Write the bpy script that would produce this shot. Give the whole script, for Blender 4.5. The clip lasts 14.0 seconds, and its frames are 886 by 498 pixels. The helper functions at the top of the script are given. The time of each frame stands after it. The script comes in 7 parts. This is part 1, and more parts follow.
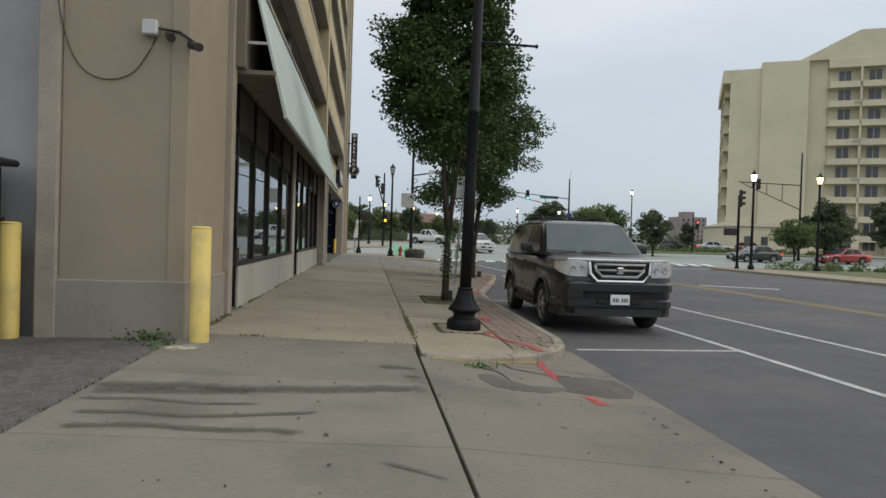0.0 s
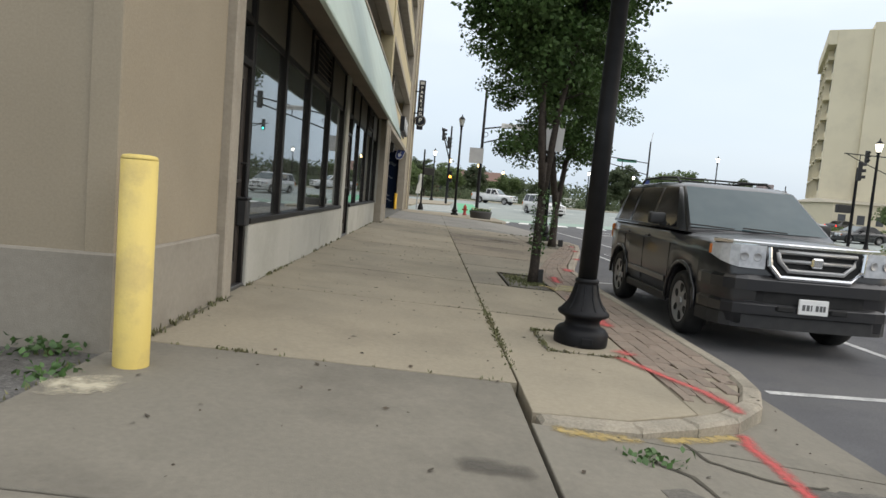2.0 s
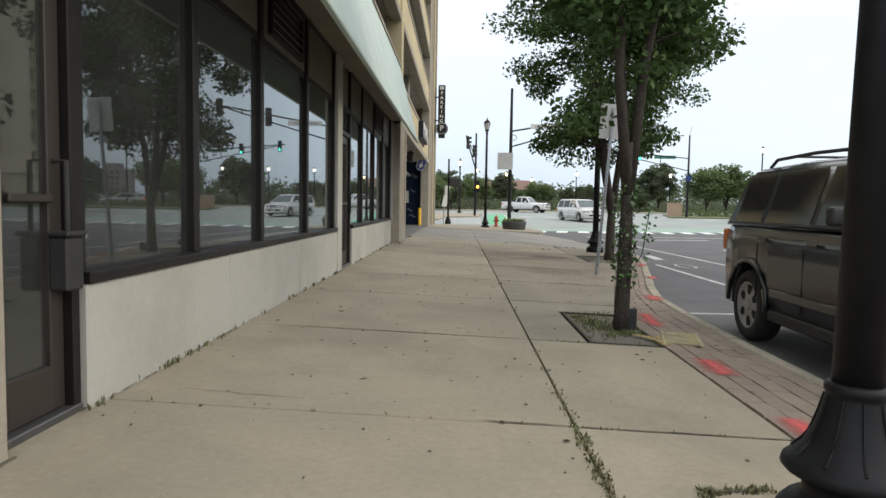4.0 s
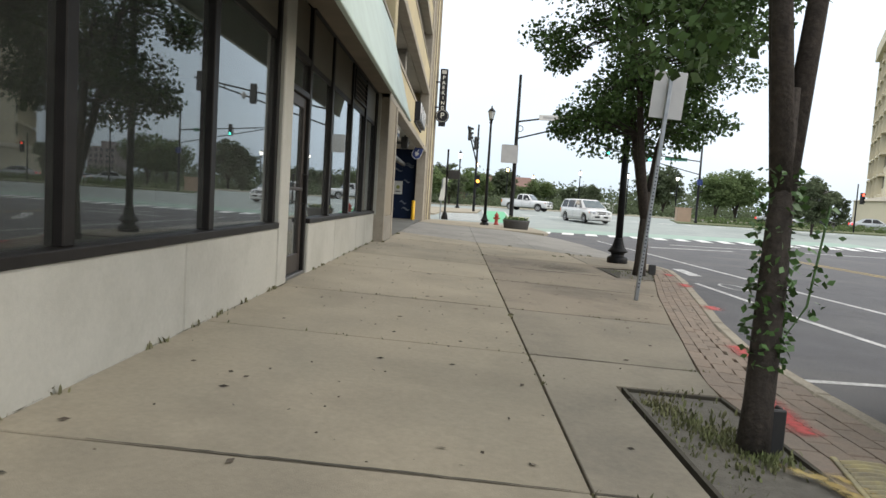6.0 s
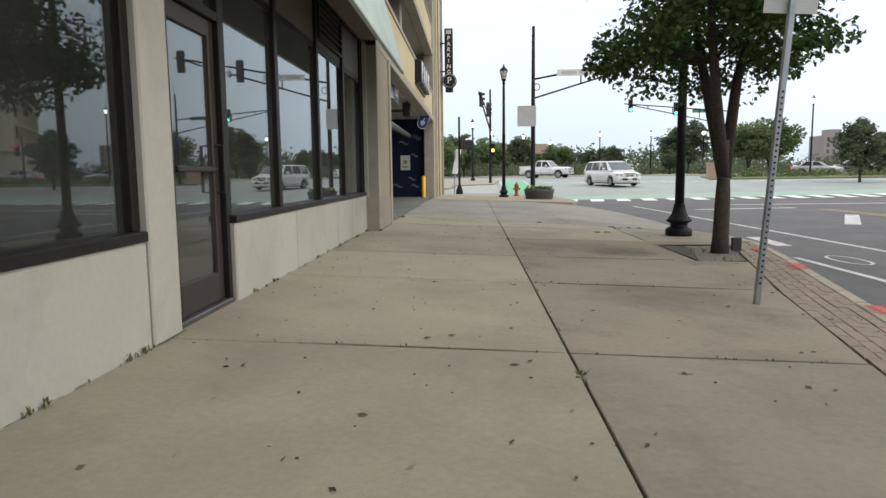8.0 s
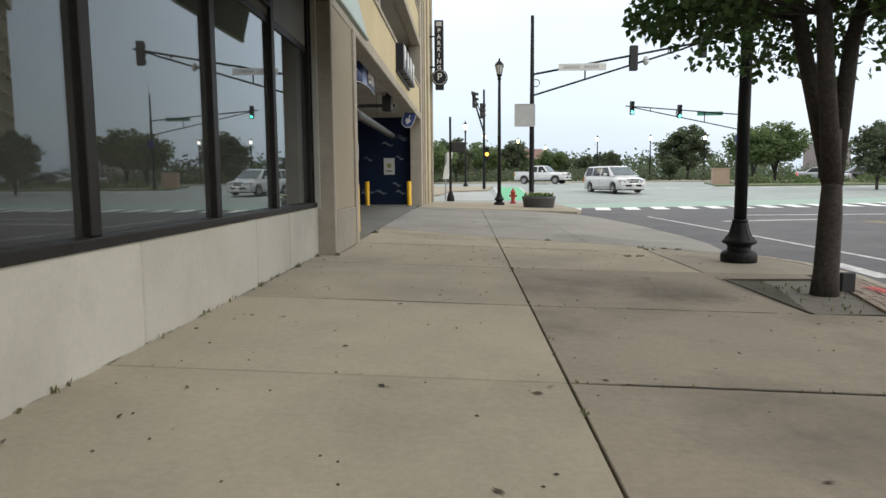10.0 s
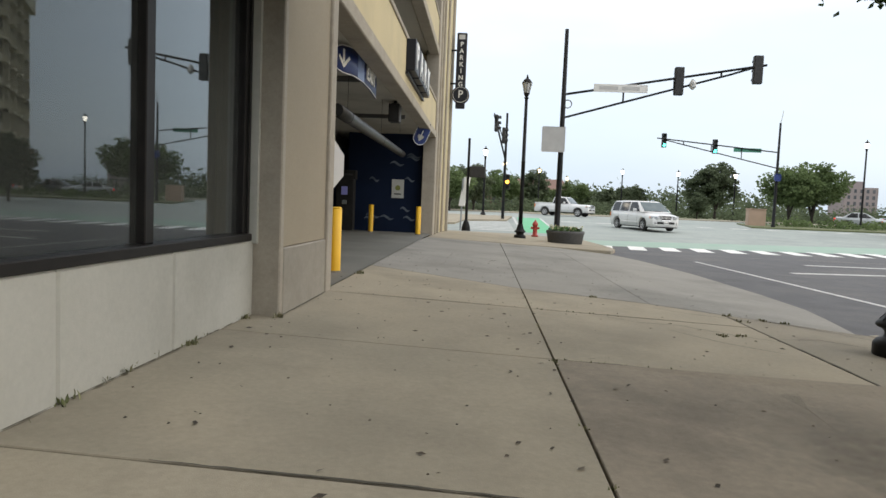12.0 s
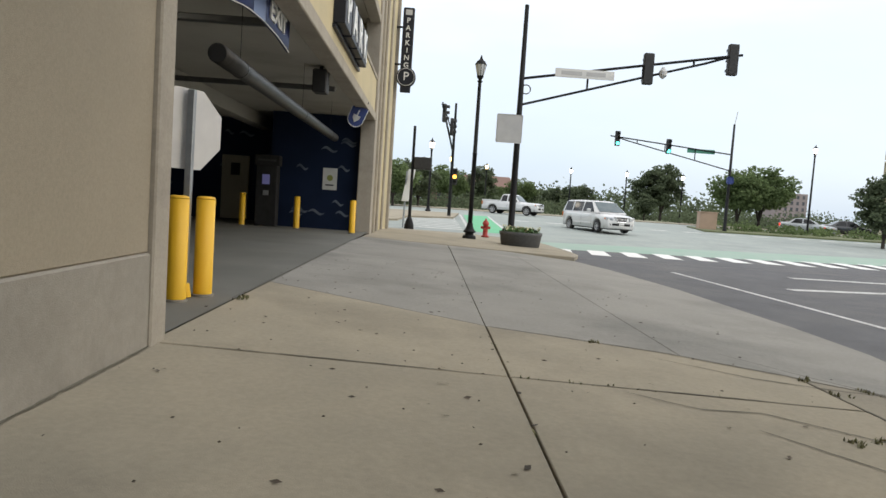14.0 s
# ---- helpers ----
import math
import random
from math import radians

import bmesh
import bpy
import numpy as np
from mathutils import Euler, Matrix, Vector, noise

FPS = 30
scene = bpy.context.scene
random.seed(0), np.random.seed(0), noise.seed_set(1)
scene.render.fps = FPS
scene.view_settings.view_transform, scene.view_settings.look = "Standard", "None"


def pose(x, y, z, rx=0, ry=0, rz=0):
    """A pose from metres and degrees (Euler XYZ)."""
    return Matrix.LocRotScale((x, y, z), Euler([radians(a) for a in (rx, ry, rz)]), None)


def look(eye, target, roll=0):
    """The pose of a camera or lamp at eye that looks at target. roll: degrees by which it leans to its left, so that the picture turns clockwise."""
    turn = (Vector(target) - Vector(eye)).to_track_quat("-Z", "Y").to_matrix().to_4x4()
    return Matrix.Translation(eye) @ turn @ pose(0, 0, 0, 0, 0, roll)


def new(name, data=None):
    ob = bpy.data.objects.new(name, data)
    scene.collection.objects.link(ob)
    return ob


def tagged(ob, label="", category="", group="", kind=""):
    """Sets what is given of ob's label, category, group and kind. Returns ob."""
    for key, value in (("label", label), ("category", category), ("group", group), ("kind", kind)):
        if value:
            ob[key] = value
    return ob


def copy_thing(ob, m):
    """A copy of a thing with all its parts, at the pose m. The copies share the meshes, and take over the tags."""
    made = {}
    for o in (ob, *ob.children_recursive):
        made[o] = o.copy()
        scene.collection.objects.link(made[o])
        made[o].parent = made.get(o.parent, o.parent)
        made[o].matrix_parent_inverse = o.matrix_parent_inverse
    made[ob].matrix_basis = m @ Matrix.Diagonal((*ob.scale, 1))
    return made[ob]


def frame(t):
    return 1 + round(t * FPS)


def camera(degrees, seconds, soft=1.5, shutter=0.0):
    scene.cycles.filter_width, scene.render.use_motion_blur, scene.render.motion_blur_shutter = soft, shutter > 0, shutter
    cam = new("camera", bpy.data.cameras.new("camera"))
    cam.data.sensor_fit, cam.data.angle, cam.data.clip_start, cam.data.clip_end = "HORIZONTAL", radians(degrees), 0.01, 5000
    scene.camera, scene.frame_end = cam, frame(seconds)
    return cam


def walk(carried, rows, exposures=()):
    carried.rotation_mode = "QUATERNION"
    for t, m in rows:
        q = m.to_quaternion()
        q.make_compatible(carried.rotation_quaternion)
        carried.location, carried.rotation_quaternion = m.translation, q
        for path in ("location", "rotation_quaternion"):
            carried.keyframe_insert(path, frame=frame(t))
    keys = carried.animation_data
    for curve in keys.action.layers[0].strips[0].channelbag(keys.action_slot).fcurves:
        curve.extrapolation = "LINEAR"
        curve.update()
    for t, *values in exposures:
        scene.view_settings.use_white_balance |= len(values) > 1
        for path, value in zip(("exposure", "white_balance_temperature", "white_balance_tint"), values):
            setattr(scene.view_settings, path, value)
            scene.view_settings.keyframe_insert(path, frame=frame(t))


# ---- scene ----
cam = camera(67.4, 14.0)
METRES, EYE, TILT, LEAN, TURN = 22.653, 1.11, 0.0, 0.0, -6.4
ROWS = [
    (0.0, 0.0, 0.0, 0.0, 0.03, -0.91, -1.75),
    (0.5, -0.0029, 0.0382, -0.0009, 4.39, -3.28, 0.05),
    (1.0, -0.0087, 0.0743, -0.0006, 4.74, -0.51, -0.91),
    (1.5, -0.0143, 0.11, -0.0008, 7.31, -0.1, -2.17),
    (2.0, -0.0203, 0.1457, -0.0011, 5.36, -4.77, -4.77),
    (2.5, -0.0252, 0.1831, -0.0006, 3.87, -2.38, -0.24),
    (3.0, -0.0283, 0.2219, -0.0014, 5.61, -1.98, -0.66),
    (3.5, -0.032, 0.262, -0.0024, 7.41, -3.31, -0.33),
    (6.0, -0.0505, 0.4382, -0.0038, 7.63, -4.27, -3.58),
    (6.5, -0.0545, 0.473, -0.0039, 7.62, -3.98, -3.16),
    (7.0, -0.0578, 0.5081, -0.0043, 8.03, -4.37, -1.97),
    (7.5, -0.0612, 0.5429, -0.0048, 8.49, -5.33, -0.47),
    (8.0, -0.0646, 0.5786, -0.0053, 8.97, -6.51, 0.65),
    (10.5, -0.0824, 0.7547, -0.0063, 8.33, -5.82, 0.39),
    (11.0, -0.0867, 0.79, -0.006, 8.8, -5.47, -0.15),
    (11.5, -0.0907, 0.8246, -0.0059, 9.44, -4.64, -1.47),
    (12.0, -0.0952, 0.8591, -0.0058, 9.89, -3.82, -2.36),
    (12.5, -0.1008, 0.8935, -0.0061, 10.9, -3.72, -2.15),
    (13.0, -0.1061, 0.9276, -0.006, 11.71, -3.79, -2.32),
    (13.5, -0.1093, 0.9609, -0.0059, 11.6, -3.53, -2.36),
    (14.0, -0.1117, 0.9933, -0.0062, 5.13, -3.94, -3.83),
]

# ---- world, sun, exposure ----
EXPOSURES = [(0.0, -0.62), (0.5, -0.36), (1.0, -0.2), (1.5, -0.16), (3.0, -0.04), (3.5, 0.02), (6.0, 0.18), (6.5, 0.22), (7.5, 0.14), (8.0, 0.1), (10.5, 0.05), (14.0, 0.0)]
walk(cam, [(t, pose(0, 0, EYE, TILT, LEAN, TURN) @ pose(METRES * x, METRES * y, METRES * z, 90 + pitch, roll, yaw)) for t, x, y, z, yaw, pitch, roll in ROWS], EXPOSURES)



def make_world():
    w = bpy.data.worlds.new("overcast_sky")
    scene.world = w
    w.use_nodes = True
    nt = w.node_tree
    nt.nodes.clear()
    out = nt.nodes.new("ShaderNodeOutputWorld")
    sky = nt.nodes.new("ShaderNodeTexSky")
    sky.sky_type = "NISHITA"
    sky.sun_disc = False
    sky.sun_elevation = radians(22)
    sky.sun_rotation = radians(100)
    sky.dust_density = 3.0
    b1 = nt.nodes.new("ShaderNodeBackground")
    b1.inputs["Strength"].default_value = 0.05
    nt.links.new(sky.outputs[0], b1.inputs["Color"])
    # cloud deck: pale overhead, blue-grey towards the horizon, soft billows
    tc = nt.nodes.new("ShaderNodeTexCoord")
    sep = nt.nodes.new("ShaderNodeSeparateXYZ")
    nt.links.new(tc.outputs["Generated"], sep.inputs[0])
    mp = nt.nodes.new("ShaderNodeMapping")
    mp.inputs["Scale"].default_value = (1.6, 1.6, 5.0)
    nt.links.new(tc.outputs["Generated"], mp.inputs["Vector"])
    nz = nt.nodes.new("ShaderNodeTexNoise")
    nz.inputs["Scale"].default_value = 1.3
    nz.inputs["Detail"].default_value = 5.0
    nt.links.new(mp.outputs[0], nz.inputs["Vector"])
    add = nt.nodes.new("ShaderNodeMath")
    add.operation = "MULTIPLY_ADD"
    nt.links.new(nz.outputs["Fac"], add.inputs[0])
    add.inputs[1].default_value = 0.34
    nt.links.new(sep.outputs["Z"], add.inputs[2])
    ramp = nt.nodes.new("ShaderNodeValToRGB")
    e = ramp.color_ramp.elements
    e[0].position, e[0].color = 0.12, (0.55, 0.65, 0.77, 1)
    e[1].position, e[1].color = 0.78, (1.3, 1.3, 1.3, 1)
    m = e.new(0.40)
    m.color = (0.72, 0.785, 0.85, 1)
    nt.links.new(add.outputs[0], ramp.inputs[0])
    b2 = nt.nodes.new("ShaderNodeBackground")
    b2.inputs["Strength"].default_value = 1.15
    nt.links.new(ramp.outputs[0], b2.inputs["Color"])
    s = nt.nodes.new("ShaderNodeAddShader")
    nt.links.new(b1.outputs[0], s.inputs[0])
    nt.links.new(b2.outputs[0], s.inputs[1])
    nt.links.new(s.outputs[0], out.inputs["Surface"])


make_world()
sun_data = bpy.data.lights.new("sun", "SUN")
sun_data.energy, sun_data.angle, sun_data.color = 0.3, radians(40), (1.0, 0.96, 0.9)
sun = new("sun", sun_data)
sun.matrix_world = look((30, 0, 40), (0, 16, 0))


# ---- materials ----
def mat(name, col, col2=None, scale=3.0, rough=0.8, bump=0.0, bscale=60.0, metal=0.0, stain=None, stain_scale=0.7, island=0.0, rnd=0.0, spec=0.5, coat=0.0, detail=6.0, speck=None):
    m = bpy.data.materials.new(name)
    m.use_nodes = True
    nt = m.node_tree
    b = nt.nodes["Principled BSDF"]
    b.inputs["Roughness"].default_value = rough
    b.inputs["Metallic"].default_value = metal
    b.inputs["Specular IOR Level"].default_value = spec
    b.inputs["Coat Weight"].default_value = coat
    b.inputs["Coat Roughness"].default_value = 0.05
    geo = nt.nodes.new("ShaderNodeNewGeometry")
    nz = nt.nodes.new("ShaderNodeTexNoise")
    nz.inputs["Scale"].default_value, nz.inputs["Detail"].default_value = scale, detail
    nt.links.new(geo.outputs["Position"], nz.inputs["Vector"])
    mix = nt.nodes.new("ShaderNodeMix")
    mix.data_type = "RGBA"
    ramp = nt.nodes.new("ShaderNodeMapRange")
    ramp.inputs[1].default_value, ramp.inputs[2].default_value = 0.3, 0.7
    nt.links.new(nz.outputs["Fac"], ramp.inputs[0])
    nt.links.new(ramp.outputs[0], mix.inputs["Factor"])
    c2 = col2 or tuple(c * 0.82 for c in col)
    mix.inputs["A"].default_value = (*col, 1)
    mix.inputs["B"].default_value = (*c2, 1)
    last = mix.outputs["Result"]
    if stain:
        n2 = nt.nodes.new("ShaderNodeTexNoise")
        n2.inputs["Scale"].default_value, n2.inputs["Detail"].default_value, n2.inputs["Roughness"].default_value = stain_scale, 8.0, 0.65
        nt.links.new(geo.outputs["Position"], n2.inputs["Vector"])
        r2 = nt.nodes.new("ShaderNodeMapRange")
        r2.inputs[1].default_value, r2.inputs[2].default_value = 0.48, 0.72
        nt.links.new(n2.outputs["Fac"], r2.inputs[0])
        mx = nt.nodes.new("ShaderNodeMix")
        mx.data_type = "RGBA"
        nt.links.new(r2.outputs[0], mx.inputs["Factor"])
        nt.links.new(last, mx.inputs["A"])
        mx.inputs["B"].default_value = (*stain, 1)
        last = mx.outputs["Result"]
    if speck:
        n4 = nt.nodes.new("ShaderNodeTexNoise")
        n4.inputs["Scale"].default_value, n4.inputs["Detail"].default_value, n4.inputs["Roughness"].default_value = speck[0], 3.0, 0.7
        nt.links.new(geo.outputs["Position"], n4.inputs["Vector"])
        r4 = nt.nodes.new("ShaderNodeMapRange")
        r4.inputs[1].default_value, r4.inputs[2].default_value = 0.25, 0.75
        r4.inputs[3].default_value, r4.inputs[4].default_value = 1 - speck[1], 1 + speck[1]
        nt.links.new(n4.outputs["Fac"], r4.inputs[0])
        h4 = nt.nodes.new("ShaderNodeHueSaturation")
        nt.links.new(r4.outputs[0], h4.inputs["Value"])
        nt.links.new(last, h4.inputs["Color"])
        last = h4.outputs["Color"]
    if island or rnd:
        hsv = nt.nodes.new("ShaderNodeHueSaturation")
        mr = nt.nodes.new("ShaderNodeMapRange")
        k = island or rnd
        mr.inputs[3].default_value, mr.inputs[4].default_value = 1 - k, 1 + k
        if island:
            nt.links.new(geo.outputs["Random Per Island"], mr.inputs[0])
        else:
            oi = nt.nodes.new("ShaderNodeObjectInfo")
            nt.links.new(oi.outputs["Random"], mr.inputs[0])
        nt.links.new(mr.outputs[0], hsv.inputs["Value"])
        nt.links.new(last, hsv.inputs["Color"])
        last = hsv.outputs["Color"]
    nt.links.new(last, b.inputs["Base Color"])
    if bump:
        n3 = nt.nodes.new("ShaderNodeTexNoise")
        n3.inputs["Scale"].default_value, n3.inputs["Detail"].default_value = bscale, 4.0
        nt.links.new(geo.outputs["Position"], n3.inputs["Vector"])
        bp = nt.nodes.new("ShaderNodeBump")
        bp.inputs["Strength"].default_value, bp.inputs["Distance"].default_value = bump, 0.01
        nt.links.new(n3.outputs["Fac"], bp.inputs["Height"])
        nt.links.new(bp.outputs[0], b.inputs["Normal"])
    return m


def soft_paint(name, col, col2, nscale=14.0, strength=1.0, rag=0.9):
    """Thin sprayed or soaked-in colour that breaks up towards the edge of its strip."""
    m = mat(name, col, col2, 16, 0.88)
    nt = m.node_tree
    uv = nt.nodes.new("ShaderNodeUVMap")
    uv.uv_map = "spread"
    ln = nt.nodes.new("ShaderNodeVectorMath")
    ln.operation = "LENGTH"
    nt.links.new(uv.outputs[0], ln.inputs[0])
    geo = nt.nodes.new("ShaderNodeNewGeometry")
    nz = nt.nodes.new("ShaderNodeTexNoise")
    nz.inputs["Scale"].default_value, nz.inputs["Detail"].default_value, nz.inputs["Roughness"].default_value = nscale, 7.0, 0.7
    nt.links.new(geo.outputs["Position"], nz.inputs["Vector"])
    ad = nt.nodes.new("ShaderNodeMath")
    ad.operation = "MULTIPLY_ADD"
    ad.inputs[1].default_value = rag
    nt.links.new(nz.outputs["Fac"], ad.inputs[0])
    nt.links.new(ln.outputs["Value"], ad.inputs[2])
    mr = nt.nodes.new("ShaderNodeMapRange")
    mr.inputs[1].default_value, mr.inputs[2].default_value = 0.05 + rag * 0.5, 0.95 + rag * 0.5
    mr.inputs[3].default_value, mr.inputs[4].default_value = strength, 0.0
    nt.links.new(ad.outputs[0], mr.inputs[0])
    nt.links.new(mr.outputs[0], nt.nodes["Principled BSDF"].inputs["Alpha"])
    return m


def glow(name, col, strength):
    m = bpy.data.materials.new(name)
    m.use_nodes = True
    b = m.node_tree.nodes["Principled BSDF"]
    b.inputs["Base Color"].default_value = (*col, 1)
    b.inputs["Emission Color"].default_value = (*col, 1)
    b.inputs["Emission Strength"].default_value = strength
    return m


def glass(name, tint=(0.55, 0.6, 0.58), r0=0.075, dust_haze=0.042):
    """Window glass: see-through, mirror gloss that grows towards grazing, and a pale dusty film that also stands in for
    interior light.
    """
    m = bpy.data.materials.new(name)
    m.use_nodes = True
    nt = m.node_tree
    nt.nodes.remove(nt.nodes["Principled BSDF"])
    out = nt.nodes["Material Output"]
    tr = nt.nodes.new("ShaderNodeBsdfTransparent")
    tr.inputs[0].default_value = (*tint, 1)
    gl = nt.nodes.new("ShaderNodeBsdfGlossy")
    gl.inputs["Roughness"].default_value = 0.015
    gl.inputs[0].default_value = (0.86, 0.9, 0.93, 1)
    lw = nt.nodes.new("ShaderNodeLayerWeight")
    lw.inputs[0].default_value = 0.5
    pw = nt.nodes.new("ShaderNodeMath")
    pw.operation = "POWER"
    pw.inputs[1].default_value = 3.6
    nt.links.new(lw.outputs["Facing"], pw.inputs[0])
    mr = nt.nodes.new("ShaderNodeMapRange")
    mr.inputs[3].default_value, mr.inputs[4].default_value = r0, 0.95
    nt.links.new(pw.outputs[0], mr.inputs[0])
    mx = nt.nodes.new("ShaderNodeMixShader")
    nt.links.new(mr.outputs[0], mx.inputs[0])
    nt.links.new(tr.outputs[0], mx.inputs[1])
    nt.links.new(gl.outputs[0], mx.inputs[2])
    df = nt.nodes.new("ShaderNodeBsdfDiffuse")
    df.inputs[0].default_value = (0.42, 0.42, 0.4, 1)
    geo = nt.nodes.new("ShaderNodeNewGeometry")
    nz = nt.nodes.new("ShaderNodeTexNoise")
    nz.inputs["Scale"].default_value, nz.inputs["Detail"].default_value = 1.6, 7.0
    nt.links.new(geo.outputs["Position"], nz.inputs["Vector"])
    dm = nt.nodes.new("ShaderNodeMapRange")
    dm.inputs[1].default_value, dm.inputs[2].default_value = 0.3, 0.75
    dm.inputs[3].default_value, dm.inputs[4].default_value = dust_haze * 0.6, dust_haze * 1.5
    nt.links.new(nz.outputs["Fac"], dm.inputs[0])
    m2 = nt.nodes.new("ShaderNodeMixShader")
    nt.links.new(dm.outputs[0], m2.inputs[0])
    nt.links.new(mx.outputs[0], m2.inputs[1])
    nt.links.new(df.outputs[0], m2.inputs[2])
    nt.links.new(m2.outputs[0], out.inputs["Surface"])
    return m


def leafy(m, share):
    """Thin leaves let some of the daylight through."""
    nt = m.node_tree
    b = nt.nodes["Principled BSDF"]
    src = b.inputs["Base Color"].links[0].from_socket
    t = nt.nodes.new("ShaderNodeBsdfTranslucent")
    nt.links.new(src, t.inputs["Color"])
    mx = nt.nodes.new("ShaderNodeMixShader")
    mx.inputs[0].default_value = share
    nt.links.new(b.outputs[0], mx.inputs[1])
    nt.links.new(t.outputs[0], mx.inputs[2])
    nt.links.new(mx.outputs[0], nt.nodes["Material Output"].inputs["Surface"])
    return m


CONC = mat("sidewalk_concrete", (0.336, 0.293, 0.216), (0.284, 0.252, 0.189), 1.3, 0.9, 0.25, 180, stain=(0.224, 0.198, 0.149), stain_scale=0.55, rnd=0.06, speck=(26, 0.10))
CONC_GREY = mat("grey_sidewalk_concrete", (0.270, 0.240, 0.184), (0.234, 0.208, 0.160), 1.2, 0.92, 0.25, 170, stain=(0.178, 0.161, 0.129), stain_scale=0.6, rnd=0.05, speck=(24, 0.11))
CONC_DARK = mat("apron_concrete", (0.270, 0.257, 0.230), (0.225, 0.216, 0.194), 0.9, 0.9, 0.25, 160, stain=(0.153, 0.149, 0.135), stain_scale=0.4, rnd=0.05, speck=(26, 0.11))
CONC_NEAR = mat("near_apron_concrete", (0.236, 0.216, 0.175), (0.196, 0.181, 0.148), 0.8, 0.9, 0.25, 160, stain=(0.122, 0.112, 0.092), stain_scale=0.5, rnd=0.06, speck=(26, 0.1))
# Darker slab colour holds real dirt and the shade under the wide tree.
CONC_STAIN_SHADE = mat("dirty_shaded_sidewalk_concrete", (0.262, 0.223, 0.168), (0.215, 0.184, 0.14), 1.0, 0.92, 0.25, 160, stain=(0.122, 0.104, 0.08), stain_scale=0.6, rnd=0.05, speck=(22, 0.12))
STREAK = soft_paint("dark_streak", (0.10, 0.092, 0.078), (0.13, 0.12, 0.1), 5.0, 0.75, 1.7)
CONC_GAR = mat("garage_floor_concrete", (0.16, 0.158, 0.14), (0.115, 0.115, 0.1), 0.8, 0.75, 0.15, 120, stain=(0.13, 0.13, 0.12))
JOINT = mat("joint_dirt", (0.075, 0.068, 0.05), (0.045, 0.044, 0.03), 9, 1.0, 0.5, 90)
KERB = mat("kerb_concrete", (0.378, 0.333, 0.261), (0.297, 0.270, 0.216), 2.5, 0.9, 0.3, 140, stain=(0.198, 0.180, 0.144), stain_scale=1.5, speck=(50, 0.28))
ASPH = mat("asphalt", (0.119, 0.119, 0.125), (0.094, 0.094, 0.100), 2.0, 0.9, 0.5, 260, stain=(0.150, 0.147, 0.144), stain_scale=0.35, speck=(55, 0.22))
ASPH_OLD = mat("old_gravelly_asphalt", (0.165, 0.16, 0.152), (0.095, 0.091, 0.086), 14, 0.95, 0.8, 120, stain=(0.075, 0.07, 0.06), stain_scale=0.9, speck=(60, 0.6))
ROADC = mat("pale_road_concrete", (0.315, 0.345, 0.325), (0.265, 0.295, 0.278), 0.5, 0.85, 0.15, 60, stain=(0.225, 0.25, 0.237), stain_scale=0.12, speck=(3, 0.1))
PAINTW = mat("road_paint_white", (0.62, 0.62, 0.6), (0.45, 0.45, 0.44), 7, 0.8, 0.2, 120, stain=(0.3, 0.3, 0.3), stain_scale=3, speck=(30, 0.35))
PAINTD = mat("fresh_white_paint", (0.8, 0.8, 0.78), (0.7, 0.7, 0.68), 5, 0.75, 0.1, 120, speck=(12, 0.15))
PAINTY = mat("road_paint_yellow", (0.5, 0.36, 0.1), (0.32, 0.25, 0.12), 6, 0.8, 0.2, 120)
PAINTG = mat("bike_lane_green", (0.10, 0.42, 0.20), (0.16, 0.42, 0.26), 2, 0.8)
PAINTG2 = mat("worn_green_paint", (0.25, 0.37, 0.295), (0.3, 0.375, 0.33), 1.2, 0.8)
PAINTR = soft_paint("red_marking_paint", (0.62, 0.085, 0.085), (0.5, 0.12, 0.11), 20.0, 0.85, 1.6)
# Serves the apron's damp stain and, by the tree pit, painted crown shade.
STAIN_SHADE = soft_paint("broad_stain_and_shade", (0.1, 0.09, 0.072), (0.13, 0.12, 0.1), 5.5, 0.26, 1.2)
PAINTYS = soft_paint("worn_yellow_paint", (0.52, 0.38, 0.12), (0.42, 0.33, 0.16), 14.0, 0.8, 3.2)
PAINTCR = soft_paint("spilt_cream_paint", (0.6, 0.55, 0.42), (0.5, 0.46, 0.35), 8.0, 0.9, 2.6)
PAVER = mat("brick_paver", (0.262, 0.206, 0.161), (0.236, 0.188, 0.149), 6, 0.9, 0.35, 150, stain=(0.205, 0.172, 0.14), stain_scale=1.5, rnd=0.09, speck=(60, 0.16))
PAVER_J = mat("brick_paver_far", (0.262, 0.206, 0.161), (0.236, 0.188, 0.149), 6, 0.9, 0.35, 150, stain=(0.205, 0.172, 0.14), stain_scale=1.5, island=0.09)
STUCCO = mat("beige_stucco", (0.335, 0.287, 0.212), (0.307, 0.264, 0.195), 1.6, 0.92, 0.35, 220, stain=(0.305, 0.262, 0.195), stain_scale=0.6, speck=(60, 0.10))
STUCCO_Y = mat("cream_spandrel_stucco", (0.552, 0.469, 0.285), (0.506, 0.432, 0.267), 0.8, 0.9, 0.2, 150, stain=(0.432, 0.377, 0.248), stain_scale=0.5)
PLINTH = mat("painted_plinth", (0.305, 0.278, 0.232), (0.272, 0.248, 0.207), 2.0, 0.88, 0.3, 160, stain=(0.215, 0.193, 0.16), stain_scale=1.1, speck=(20, 0.08))
KNEE = mat("pale_knee_wall", (0.45, 0.446, 0.402), (0.412, 0.407, 0.364), 1.3, 0.85, 0.14, 120, stain=(0.35, 0.343, 0.3), stain_scale=0.9, speck=(22, 0.05))
TRIM = mat("weathered_concrete_trim", (0.375, 0.337, 0.276), (0.335, 0.30, 0.245), 3.5, 0.92, 0.4, 120, stain=(0.275, 0.245, 0.203), stain_scale=1.6, speck=(34, 0.1))
